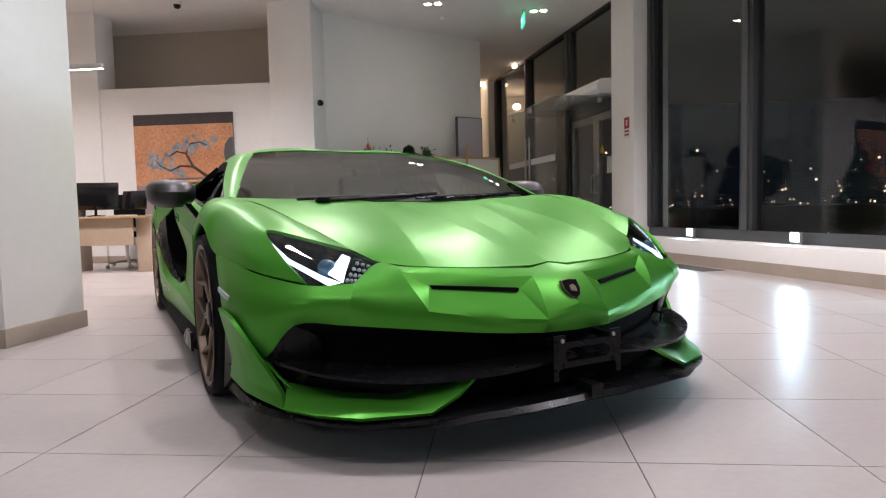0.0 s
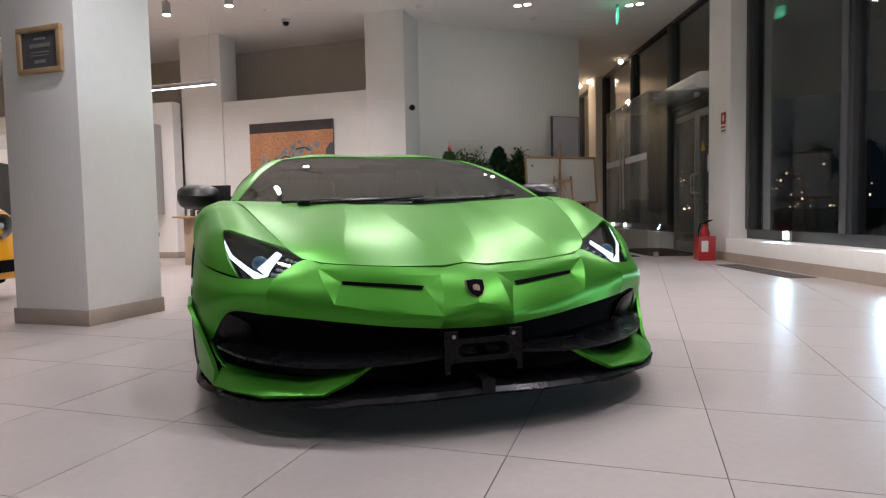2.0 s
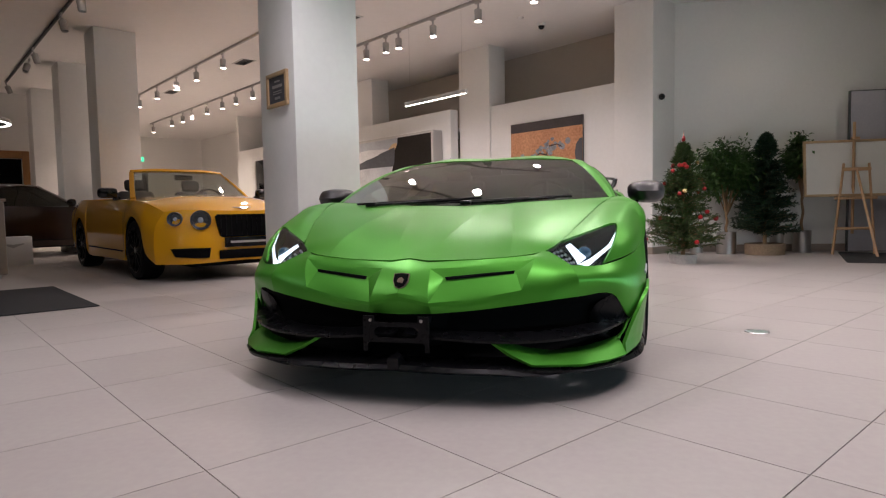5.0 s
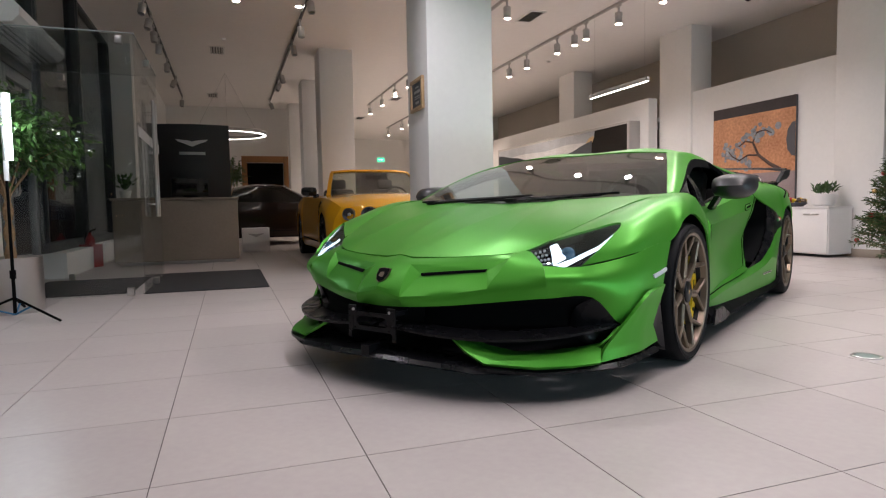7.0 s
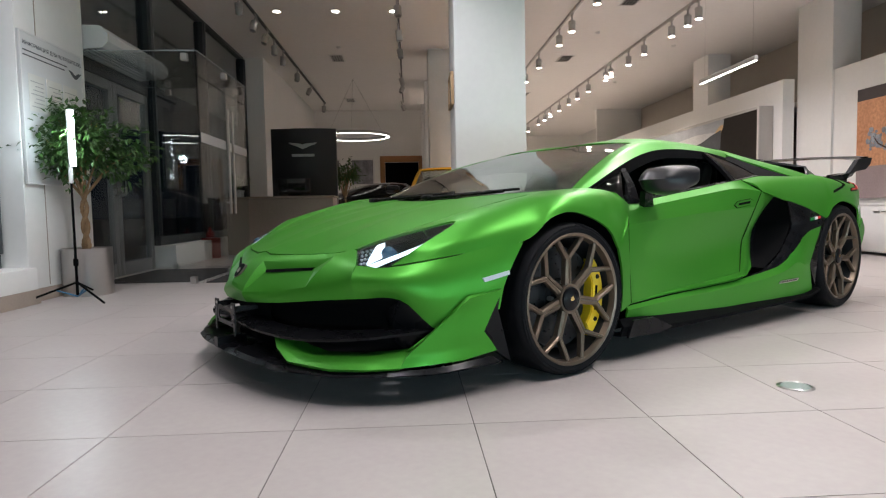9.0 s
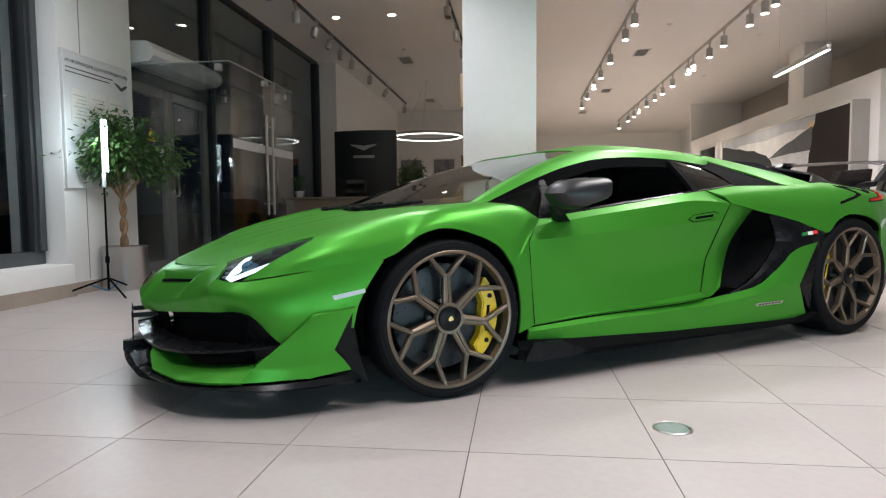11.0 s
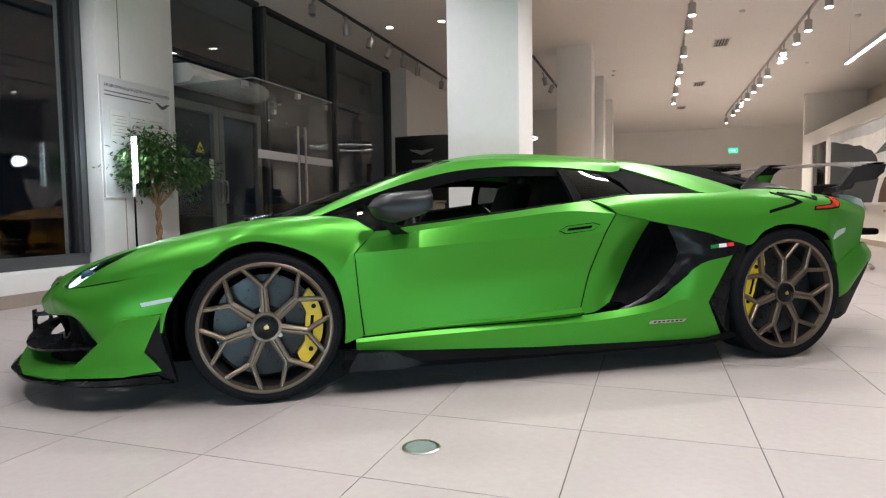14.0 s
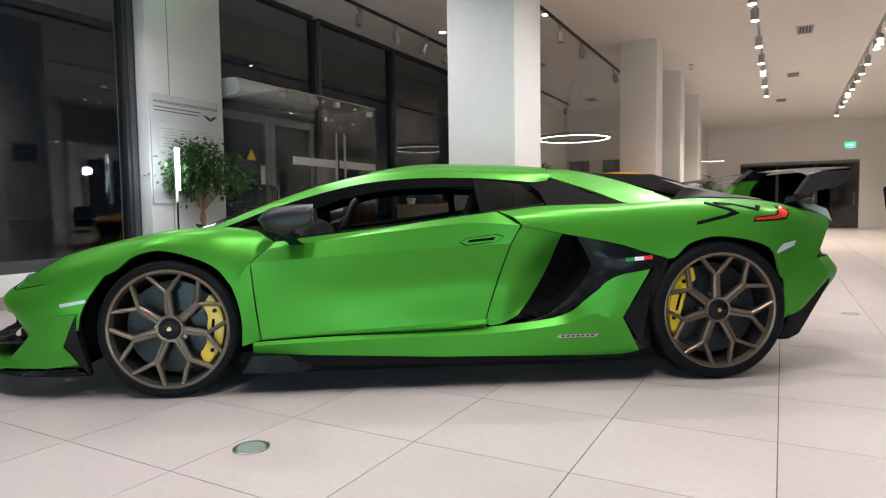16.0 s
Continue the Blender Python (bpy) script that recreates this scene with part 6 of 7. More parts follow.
# column plaque
pl = thing("wall_plaque", BLD @ pose(-2.735, .305, 1.87), "dark engraved plaque in an oak frame on the column", "plaque")
bm = bmesh.new()
for a, b, c, d in ((-.195, .195, -.155, -.12), (-.195, .195, .12, .155), (-.195, -.16, -.12, .12), (.16, .195, -.12, .12)):
    box(bm, a, b, -.03, 0, c, d, 0.003)
part("oak_frame", bm, WOOD, pl)
bm = bmesh.new()
box(bm, -.16, .16, -.014, -.002, -.12, .12)
part("dark_plate", bm, INK, pl)
for z, w, h in ((.075, .05, .014), (.03, .09, .026), (-.015, .08, .007), (-.035, .08, .007), (-.075, .05, .022)):
    bm = bmesh.new()
    box(bm, -w, w, -.017, -.014, z - h / 2, z + h / 2)
    part("engraving", bm, CAN, pl)

# notice board on the wide pillar
nb = thing("notice_board", BLD @ pose(-2.925, -3.326, 0) @ Matrix.Diagonal((1.11, 1, 1, 1)), "white notice board with paper sheets and header text", "notice board")
bm = bmesh.new()
box(bm, 0, .87, 0, .02, 1.0, 2.27, 0.002)
part("panel", bm, surf("board_white", (.66, .66, .66), .4, vary=.02), nb)
bm = bmesh.new()
for a, b, c, d in ((0, .012, 1.0, 2.27), (.858, .87, 1.0, 2.27), (.012, .858, 1.0, 1.012), (.012, .858, 2.258, 2.27)):
    box(bm, a, b, .018, .028, c, d)
part("edge_strip", bm, WHITE, nb)
for k in range(3):
    bm = bmesh.new()
    box(bm, .10 + .235 * k, .31 + .235 * k, .021, .025, 1.62, 1.93)
    sh = part("sheet", bm, PAPER, nb, "typed paper sheet")
    for q in range(7):
        bm = bmesh.new()
        box(bm, .12 + .235 * k, .29 + .235 * k - .03 * (q % 3), .0255, .0262, 1.655 + .035 * q, 1.663 + .035 * q)
        part("typed_line", bm, CAN, sh)
for z, w in ((2.11, .60), (2.07, .56)):
    bm = bmesh.new()
    box(bm, .83 - w, .83, .021, .0225, z, z + .010)
    part("text_bar", bm, INK, nb)
txt = bpy.data.curves.new("header", "FONT")
txt.body, txt.size, txt.extrude = "ИНФОРМАЦИЯ ДЛЯ ПОТРЕБИТЕЛЕЙ", .046, .0008
txt.materials.append(INK)
hd = new("header_text", txt)
hd.parent = nb
hd.matrix_basis = pose(.83, .0225, 2.16, 90, 0, 180)
bm = bmesh.new()
prism(bm, [(0, 0), (.05, .03), (.10, .035), (.06, .0), (.02, -.03), (0, -.035), (-.02, -.03), (-.06, 0), (-.10, .035), (-.05, .03)], 0, .002, pose(.11, .023, 2.06, 90))
part("winged_mark", bm, INK, nb, "small dark wing mark")

# light stick on a tripod by the ficus
ls = thing("light_stick", pose(-3.345, -1.36, 0), "white led light stick on a black tripod, switched on", "light stand")
bm = bmesh.new()
box(bm, -.025, .025, -.012, .02, 1.14, 1.62, 0.008)
part("back_shell", bm, WHITE, ls)
bm = bmesh.new()
rod(bm, (.012, .020, 1.145), (.012, .020, 1.615), .024, None, 16)
part("tube", bm, glow("stick_white", (.80, .93, 1.0), 12), ls, "glowing white tube")
bm = bmesh.new()
rod(bm, (0, 0, .05), (0, 0, 1.00), .012, .009, 10)
rod(bm, (0, 0, .30), (0, 0, .36), .02, None, 10)
part("pole", bm, BLACK, ls)
bm = bmesh.new()
rod(bm, (0, 0, 1.00), (0, 0, 1.14), .017, None, 12)
part("grip", bm, WHITE, ls)
for a in (20, 150, 265):
    bm = bmesh.new()
    c, q = math.cos(radians(a)), math.sin(radians(a))
    rod(bm, (0, 0, .16), (.42 * c, .42 * q, .012), .009, .009, 8)
    part("tripod_leg", bm, BLACK, ls)
    bm = bmesh.new()
    rod(bm, (0, 0, .04), (.16 * c, .16 * q, .105), .007, None, 6)
    part("tripod_brace", bm, surf("blue_plastic", (.02, .16, .32), .4), ls, "blue brace")
lamp("POINT", "stick_light", pose(-3.10, -1.43, 1.40), 11, (.80, .93, 1.0), soft=.05)

# floodlights on the right ledge
for s_, d_ in ((-1.17, .17), (-2.86, .17), (-4.6, .17), (-6.2, .17)):
    fl = thing("floodlight", FAC @ pose(s_, d_, .30), "small white led floodlight on the window ledge, on", "floodlight", "ledge floodlights")
    bm = bmesh.new()
    box(bm, -.06, .06, -.03, .012, .03, .13, 0.006)
    part("housing", bm, CAN, fl)
    bm = bmesh.new()
    box(bm, -.052, .052, .013, .017, .036, .124)
    part("led_face", bm, glow("flood_white", (.72, .95, 1.0), 25), fl)
    bm = bmesh.new()
    box(bm, -.07, .07, -.02, .0, 0, .012)
    for x in (-.066, .066):
        box(bm, x - .004, x + .004, -.02, 0, .012, .09)
    part("stand", bm, CAN, fl)
    lamp("AREA", "flood_light", FAC @ pose(s_, d_ + .03, .38, 98, 0, 0), 11, ICE, size=(.10, .09), spread=150)

# lamps along the passage windows: under the ceiling and on the ledge
BULB = glow("warm_bulb", (1.0, .80, .58), 9)
for s_, d_ in ((5.24, .16), (7.26, .34), (7.77, .45), (9.3, .38)):
    cl = thing("ceiling_spot", FAC @ pose(s_, d_, CEIL), "small round warm ceiling spot, lit", "spotlight", "passage spots")
    bm = bmesh.new()
    lathe(bm, [(0, 0), (.06, 0), (.06, -.015), (.035, -.02), (0, -.02)], 20)
    part("mount", bm, CAN, cl)
    bm = bmesh.new()
    lathe(bm, [(0, -.11), (.03, -.105), (.05, -.085), (.055, -.06), (.045, -.03), (.02, -.02), (0, -.02)], 20)
    part("bulb", bm, BULB, cl, "glowing warm bulb")
for s_, d_ in ((5.21, .08), (6.10, .09), (6.51, .10), (7.95, .08), (8.4, .09), (8.9, .10)):
    cl = thing("ledge_lamp", FAC @ pose(s_, d_, .30), "small white led lamp on the passage ledge, on", "lamp", "passage ledge lamps")
    bm = bmesh.new()
    box(bm, -.05, .05, -.02, .02, 0, .012)
    rod(bm, (0, 0, .012), (0, 0, .04), .008, None, 8)
    part("foot", bm, CAN, cl)
    bm = bmesh.new()
    lathe(bm, [(0, .03), (.045, .028), (.05, 0), (.03, -.03), (0, -.035)], 18, pose(0, 0, .075, -70))
    part("lamp_head", bm, glow("ledge_white", (.95, .95, .92), 6), cl, "glowing round lamp head")

# floor boxes
disc = thing("floor_outlet", pose(1.631, .535, 0), "round steel floor outlet cover set in the tiles", "floor outlet", "floor outlets")
bm = bmesh.new()
lathe(bm, [(0, .002), (.055, .002), (.057, .005), (.062, .006), (.067, .003), (.067, -.002), (0, -.002)], 40)
part("cover_ring", bm, STEEL, disc)
bm = bmesh.new()
lathe(bm, [(0, .0035), (.053, .0035), (.053, .003), (0, .003)], 32)
part("lid", bm, surf("grey_steel", (.22, .28, .25), .5, metal=.1, vary=.1, scale=20), disc)
copy_thing(disc, BLD @ pose(-3.158, 3.549, 0))

# painting of a tree on a wall
pt = thing("wall_painting", BLD @ pose(-5.435, 6.508, .767) @ Matrix.Diagonal((.949, 1, .949, 1)), "large framed painting of a blossoming branch on orange", "painting")
bm = bmesh.new()
box(bm, 0, 1.72, -.04, 0, 0, 1.66, 0.004)
part("stretcher", bm, INK, pt)
ORANGE = surf("ochre_ground", (.50, .205, .095), .55, vary=.16, scale=1.6, tint=(.62, .32, .17))
for nm, mt, a, b, c, d in (("sky_band", surf("dark_beam_paint", (.055, .045, .045), .6, vary=.2, scale=4), 0, 1.72, 1.48, 1.66), ("ochre_field", ORANGE, 0, 1.72, .48, 1.48), ("ground_band", surf("mauve_ground", (.30, .23, .23), .55, vary=.14, scale=3), 0, 1.72, 0, .48)):
    bm = bmesh.new()
    box(bm, a, b, -.044, -.040, c, d)
    part(nm, bm, mt, pt)
bm = bmesh.new()
for pts, r in (([(1.45, .52), (1.25, .62), (1.02, .78), (.90, 1.0), (.98, 1.16)], .034), ([(1.02, .78), (.80, .80), (.62, .72), (.45, .80), (.35, .92)], .020), ([(.90, 1.0), (.74, 1.04), (.60, .96)], .016), ([(.98, 1.16), (1.15, 1.18), (1.28, 1.12)], .014)):
    tube(bm, [(x, -.047, z) for x, z in pts], [r * (1 - .15 * i) for i in range(len(pts))], 6)
part("painted_branch", bm, surf("branch_brown", (.07, .035, .025), .6, vary=.2), pt)
rg = random.Random(12)
SLATE = surf("slate_blossom", (.27, .29, .32), .55, vary=.3, scale=14, rand=.3, island=True)
bm = bmesh.new()
for cx, cz in ((.35, .95), (.46, .80), (.60, .98), (.75, 1.10), (.92, 1.20), (1.08, 1.14), (1.25, 1.16), (.70, .72), (.80, .62), (.98, 1.05), (.30, .80)):
    for k in range(9):
        x, z, r = cx + rg.gauss(0, .055), cz + rg.gauss(0, .045), rg.uniform(.024, .050)
        prism(bm, [(x + r * math.cos(a) * rg.uniform(.7, 1.2), z + r * math.sin(a) * rg.uniform(.7, 1.2)) for a in np.linspace(0, 6.28, 8)[:-1]], .046, .048 + .0006 * k, Matrix(((1, 0, 0, 0), (0, 0, -1, 0), (0, 1, 0, 0), (0, 0, 0, 1))))
part("painted_blossoms", bm, SLATE, pt)
bm = bmesh.new()
prism(bm, [(1.40 + .06 * math.cos(a), 1.22 + .06 * math.sin(a)) for a in np.linspace(0, 6.28, 16)[:-1]], .046, .049, Matrix(((1, 0, 0, 0), (0, 0, -1, 0), (0, 1, 0, 0), (0, 0, 0, 1))))
part("painted_moon", bm, SLATE, pt)
bm = bmesh.new()
arc = [(1.72, 1.25), (1.66, 1.24), (1.58, 1.14), (1.555, .98), (1.58, .82), (1.66, .72), (1.72, .71)]
prism(bm, arc, .045, .048, Matrix(((1, 0, 0, 0), (0, 0, -1, 0), (0, 1, 0, 0), (0, 0, 0, 1))))
part("painted_window", bm, INK, pt)

# low cabinet under the painting, with pot and flowers
lc = thing("low_cabinet", BLD @ pose(-5.32, 5.99, 0), "white low sideboard with flat doors against the wall", "cabinet")
bm = bmesh.new()
box(bm, 0, 2.45, .02, .44, .04, .66, 0.004)
part("body", bm, WHITE, lc)
bm = bmesh.new()
box(bm, -.01, 2.46, 0, .45, .66, .685, 0.003)
part("top", bm, WHITE, lc)
for k in range(4):
    bm = bmesh.new()
    box(bm, .01 + .61 * k, .605 + .61 * k, .003, .02, .06, .65, 0.003)
    dr = part("cabinet_door", bm, WHITE, lc)
    for q in range(2):
        bm = bmesh.new()
        box(bm, .38 + .61 * k - .13 * q, .48 + .61 * k - .13 * q, -.008, .003, .575, .59, 0.002)
        part("handle", bm, STEEL, dr)
pp = thing("potted_plant", BLD @ pose(-3.12, 6.21, .685), "green leafy plant in a white bowl on the cabinet", "plant")
bm = bmesh.new()
lathe(bm, [(0, 0), (.10, 0), (.14, .03), (.165, .13), (.16, .17), (.15, .17), (.15, .14), (0, .14)], 28)
part("bowl", bm, WHITE, pp)
rg = random.Random(6)
bm = bmesh.new()
for k in range(60):
    a = rg.uniform(0, 6.28)
    d = Vector((math.cos(a), math.sin(a), rg.uniform(.4, 2.2))).normalized()
    leaf(bm, Vector((rg.gauss(0, .05), rg.gauss(0, .05), .15)) + d * rg.uniform(.02, .14), d, Vector((0, 0, 1)), rg.uniform(.08, .14), .03)
part("leaves", bm, LEAF, pp, smooth=None)
fw = thing("flower_bowl", BLD @ pose(-3.62, 6.21, .685), "low bowl of red and orange dried flowers", "flowers")
bm = bmesh.new()
lathe(bm, [(0, 0), (.14, 0), (.20, .05), (.19, .06), (0, .05)], 24)
part("dish", bm, INK, fw)
for k in range(16):
    a, r = rg.uniform(0, 6.28), .17 * rg.random() ** .5
    bm = bmesh.new()
    bmesh.ops.create_icosphere(bm, subdivisions=2, radius=rg.uniform(.025, .045), matrix=Matrix.Translation((r * math.cos(a), r * math.sin(a), .08 + .03 * rg.random())))
    for v in bm.verts:
        v.co += v.normal * rg.uniform(-.008, .008)
    part("flower", bm, REDP if k % 3 == 0 else (BRONZE if k % 3 == 1 else YELLOW), fw)

# linear pendant lamp
pn = thing("linear_pendant", BLD @ pose(-6.03, 4.385, 2.57) @ Matrix.Diagonal((.935, 1, 1, 1)), "slim linear pendant lamp on wires, lit", "pendant lamp")
bm = bmesh.new()
box(bm, 0, 1.64, -.025, .025, 0, .06, 0.004)
part("profile", bm, CAN, pn)
bm = bmesh.new()
box(bm, .01, 1.63, -.02, .02, -.006, -.001)
part("diffuser", bm, glow("pendant_white", (1.0, .95, .88), 9), pn)
for x in (.15, 1.55):
    bm = bmesh.new()
    rod(bm, (x, 0, .06), (x, 0, CEIL - 2.57), .002, None, 5)
    part("wire", bm, STEEL, pn)
copy_thing(pn, BLD @ pose(-22.0, .40, 2.52, 0, 0, 90) @ Matrix.Diagonal((.49, 1, 1.03, 1)))

# big landscape light box on the partition
PW = BLD @ pose(-13.30, 5.975, .80) @ Matrix.Diagonal((1.08, .96, .945, 1))
px = thing("landscape_panel", PW, "wide framed landscape photo panel of a lake and hills", "picture")
bm = bmesh.new()
box(bm, 0, 5.72, .0, .255, 0, 1.70, 0.004)
part("box_body", bm, surf("panel_grey", (.42, .40, .38), .5, vary=.03), px)
FLAT = Matrix(((1, 0, 0, 0), (0, 0, 1, 0), (0, 1, 0, 0), (0, 0, 0, 1)))
for nm, col, pts, k in (("sky", (.46, .48, .51), [(.05, .05), (5.67, .05), (5.67, 1.65), (.05, 1.65)], 1),
                        ("bright_sky", (.66, .66, .66), [(.05, 1.10), (2.2, .9), (4.5, .9), (4.6, 1.40), (3.6, 1.46), (2.6, 1.40), (1.4, 1.44), (.05, 1.36)], 2),
                        ("sun_haze", (.70, .50, .28), [(4.05, 1.05), (4.38, 1.10), (4.50, 1.30), (4.58, 1.52), (4.40, 1.50), (4.2, 1.3)], 3),
                        ("lake", (.56, .57, .59), [(.05, .05), (4.5, .05), (4.5, 1.04), (2.6, 1.00), (.05, .9)], 4),
                        ("far_hills", (.11, .115, .125), [(2.75, .98), (2.9, 1.03), (3.2, 1.14), (3.5, 1.22), (3.8, 1.27), (4.1, 1.36), (4.5, 1.44), (4.6, 1.0), (3.6, 1.01)], 5),
                        ("near_hill", (.045, .05, .055), [(.05, .05), (.05, 1.52), (.4, 1.48), (.8, 1.40), (1.2, 1.36), (1.6, 1.27), (2.0, 1.24), (2.3, 1.14), (2.6, 1.08), (2.85, .94), (2.95, .80), (2.8, .62), (3.0, .5), (2.7, .05)], 6),
                        ("boardwalk", (.10, .06, .04), [(3.0, .05), (3.1, .30), (3.3, .52), (3.45, .52), (3.7, .30), (4.3, .05)], 7),
                        ("dark_cliff", (.022, .018, .015), [(4.1, .05), (5.67, .05), (5.67, 1.65), (4.62, 1.65), (4.60, 1.5), (4.52, 1.38), (4.50, 1.1), (4.42, .92), (4.40, .7), (4.30, .45)], 8)):
    bm = bmesh.new()
    if nm == "sun_haze":
        pts = [tuple(q) for q in spline(pts + pts[:1], 5, True)[:-1]]
    prism(bm, pts, -.002 - .002 * k, -.0005 - .002 * (k - 1), FLAT)
    part(nm, bm, surf("photo_" + nm, col, .6, vary=.18, scale=2.2, spec=.12), px)
bm = bmesh.new()
for a, b, c, d in ((0, 5.72, 0, .05), (0, 5.72, 1.65, 1.70), (0, .05, .05, 1.65), (5.67, 5.72, .05, 1.65)):
    box(bm, a, b, -.02, 0, c, d)
part("picture_frame", bm, surf("panel_frame", (.50, .48, .46), .4, vary=.03), px)
dk = thing("wall_screen", BLD @ pose(-15.9, 6.20, .2), "black glossy wall screen in a white surround", "screen")
bm = bmesh.new()
box(bm, 0, 1.4, -.02, .02, 0, 2.2, 0.003)
part("screen_face", bm, SCREEN, dk)
bm = bmesh.new()
for a, b, c, d in ((-.2, 0, -.19, 2.3), (1.4, 1.6, -.19, 2.3), (0, 1.4, 2.2, 2.3)):
    box(bm, a, b, -.05, .02, c, d)
part("surround", bm, WHITE, dk)

# office desk with monitor and chair
od = thing("office_desk", BLD @ pose(-5.641, 4.712, 0), "light oak office desk with panel legs", "desk")
bm = bmesh.new()
box(bm, 0, 1.40, 0, .70, .72, .75, 0.004)
part("desktop", bm, WOOD, od)
for x in (.06, 1.14):
    bm = bmesh.new()
    box(bm, x, x + .20, .18, .52, 0.0, .72, 0.004)
    part("panel_leg", bm, surf("pale_maple", (.52, .42, .31), .45, vary=.08), od)
bm = bmesh.new()
box(bm, .26, 1.14, .10, .13, .36, .72, 0.003)
part("modesty_panel", bm, surf("pale_maple_b", (.52, .42, .31), .45, vary=.08), od)
for m_, w_ in ((BLD @ pose(-5.076, 4.919, .75, 0, 0, 18), .56), (BLD @ pose(-4.634, 5.074, .75, 0, 0, -10), .38)):
    mo = thing("monitor", m_, "black computer monitor on a desk", "monitor", "office monitors")
    bm = bmesh.new()
    box(bm, -w_ / 2, w_ / 2, -.02, .02, .09, .09 + w_ * .66, 0.006, pose(0, 0, 0, -8))
    part("display", bm, SCREEN, mo)
    bm = bmesh.new()
    lathe(bm, [(0, 0), (.11, 0), (.11, .012), (.02, .02), (0, .02)], 20)
    rod(bm, (0, 0, .01), (0, .01, .16), .018, None, 8)
    part("foot", bm, BLACK, mo)
for k, (u_, v_, h_) in enumerate(((-5.45, 4.95, .10), (-5.36, 5.05, .14), (-5.29, 4.91, .08))):
    st = thing("desk_cup", BLD @ pose(u_, v_, .75), "small dark desk container", "cup", "desk containers")
    bm = bmesh.new()
    lathe(bm, [(0, 0), (.035, 0), (.04, h_), (.034, h_), (.03, .01), (0, .01)], 18)
    part("cup_body", bm, INK, st)
pap = thing("paper_stack", BLD @ pose(-4.646, 4.836, .75), "loose stack of white paper on the desk", "paper")
bm = bmesh.new()
for k in range(4):
    box(bm, -.15, .15, -.10, .10, .004 * k, .004 * k + .003, 0, pose(0, 0, 0, 0, 0, 6 * k))
part("sheets", bm, PAPER, pap)


def office_chair(m):
    c = thing("office_chair", m, "black fabric office chair on castors", "chair", "office chairs")
    bm = bmesh.new()
    box(bm, -.24, .24, -.24, .24, .44, .52, 0.03)
    part("seat", bm, BLACK, c)
    bm = bmesh.new()
    box(bm, -.22, .22, -.03, .03, 0, .50, 0.03, pose(0, .24, .58, -8))
    part("backrest", bm, BLACK, c)
    bm = bmesh.new()
    rod(bm, (0, 0, .08), (0, 0, .44), .025, None, 10)
    rod(bm, (0, .20, .46), (0, .25, .62), .02, None, 8)
    part("post", bm, STEEL, c)
    for k in range(5):
        a = 2 * math.pi * k / 5
        bm = bmesh.new()
        rod(bm, (0, 0, .10), (.28 * math.cos(a), .28 * math.sin(a), .07), .018, .014, 8)
        bmesh.ops.create_uvsphere(bm, u_segments=10, v_segments=8, radius=.03, matrix=Matrix.Translation((.28 * math.cos(a), .28 * math.sin(a), .03)))
        part("leg", bm, STEEL, c)
    return c


office_chair(BLD @ pose(-5.146, 5.677, 0, 0, 0, 20))
office_chair(BLD @ pose(-6.061, 4.462, 0, 0, 0, 200))

# reception
rd = thing("reception_desk", BLD @ pose(-7.36, -3.1, 0) @ Matrix.Diagonal((1, 1, .95, 1)), "taupe wood reception counter with a plain front", "reception desk")
bm = bmesh.new()
box(bm, .02, .64, .02, 1.73, .05, 1.0, 0.02)
part("counter_body", bm, TAUPE, rd)
bm = bmesh.new()
box(bm, 0, .66, 0, 1.75, 1.0, 1.035, 0.004)
part("counter_top", bm, TAUPE, rd)
bm = bmesh.new()
box(bm, .08, .58, .08, 1.67, 0, .05)
part("plinth", bm, STEEL, rd)
sd = thing("brand_stand", BLD @ pose(-8.04, -2.62, 0) @ Matrix.Diagonal((1, .96, .957, 1)), "tall black display stand with a silver wing mark", "display stand")
bm = bmesh.new()
arc = [(-.02 + .10 * math.sin(math.pi * t), 1.22 * t) for t in np.linspace(0, 1, 13)]
prism(bm, arc + [(x - .12, y) for x, y in arc[::-1]], 0, 2.33)
part("stand_panel", bm, surf("black_stand", (.020, .020, .021), .4, vary=.1, scale=3), sd)
WING = [(0, .055), (.04, .075), (.25, .10), (.33, .105), (.28, .06), (.16, .02), (.05, -.03), (0, -.05), (-.05, -.03), (-.16, .02), (-.28, .06), (-.33, .105), (-.25, .10), (-.04, .075)]
bm = bmesh.new()
prism(bm, [(x * .8, y * .8) for x, y in WING], 0, .006, pose(.082, .61, 1.98, 90, 0, 90))
part("wing_mark", bm, STEEL, sd, "silver wing shape")
bm = bmesh.new()
box(bm, .080, .086, .40, .82, 1.80, 1.85)
part("text_bar", bm, STEEL, sd, "silver bar")
rm = thing("monitor", BLD @ pose(-7.1, -2.05, .984, 0, 0, -80), "black computer monitor on the reception counter", "monitor", "office monitors")
bm = bmesh.new()
box(bm, -.26, .26, -.02, .02, .03, .30, 0.006)
part("display", bm, SCREEN, rm)
bm = bmesh.new()
box(bm, -.1, .1, -.08, .08, 0, .03, 0.004)
part("foot", bm, BLACK, rm)
cp = thing("counter_plant", BLD @ pose(-6.98, -2.93, .984), "small green plant in a white pot on the counter", "plant")
bm = bmesh.new()
lathe(bm, [(0, 0), (.06, 0), (.085, .11), (.078, .11), (.07, .08), (0, .08)], 20)
part("pot", bm, WHITE, cp)
bm = bmesh.new()
for k in range(80):
    a = rg.uniform(0, 6.28)
    d = Vector((math.cos(a), math.sin(a), rg.uniform(.6, 3))).normalized()
    leaf(bm, Vector((0, 0, .10)) + d * rg.uniform(.02, .24), d, Vector((0, 0, 1)), .08, .022)
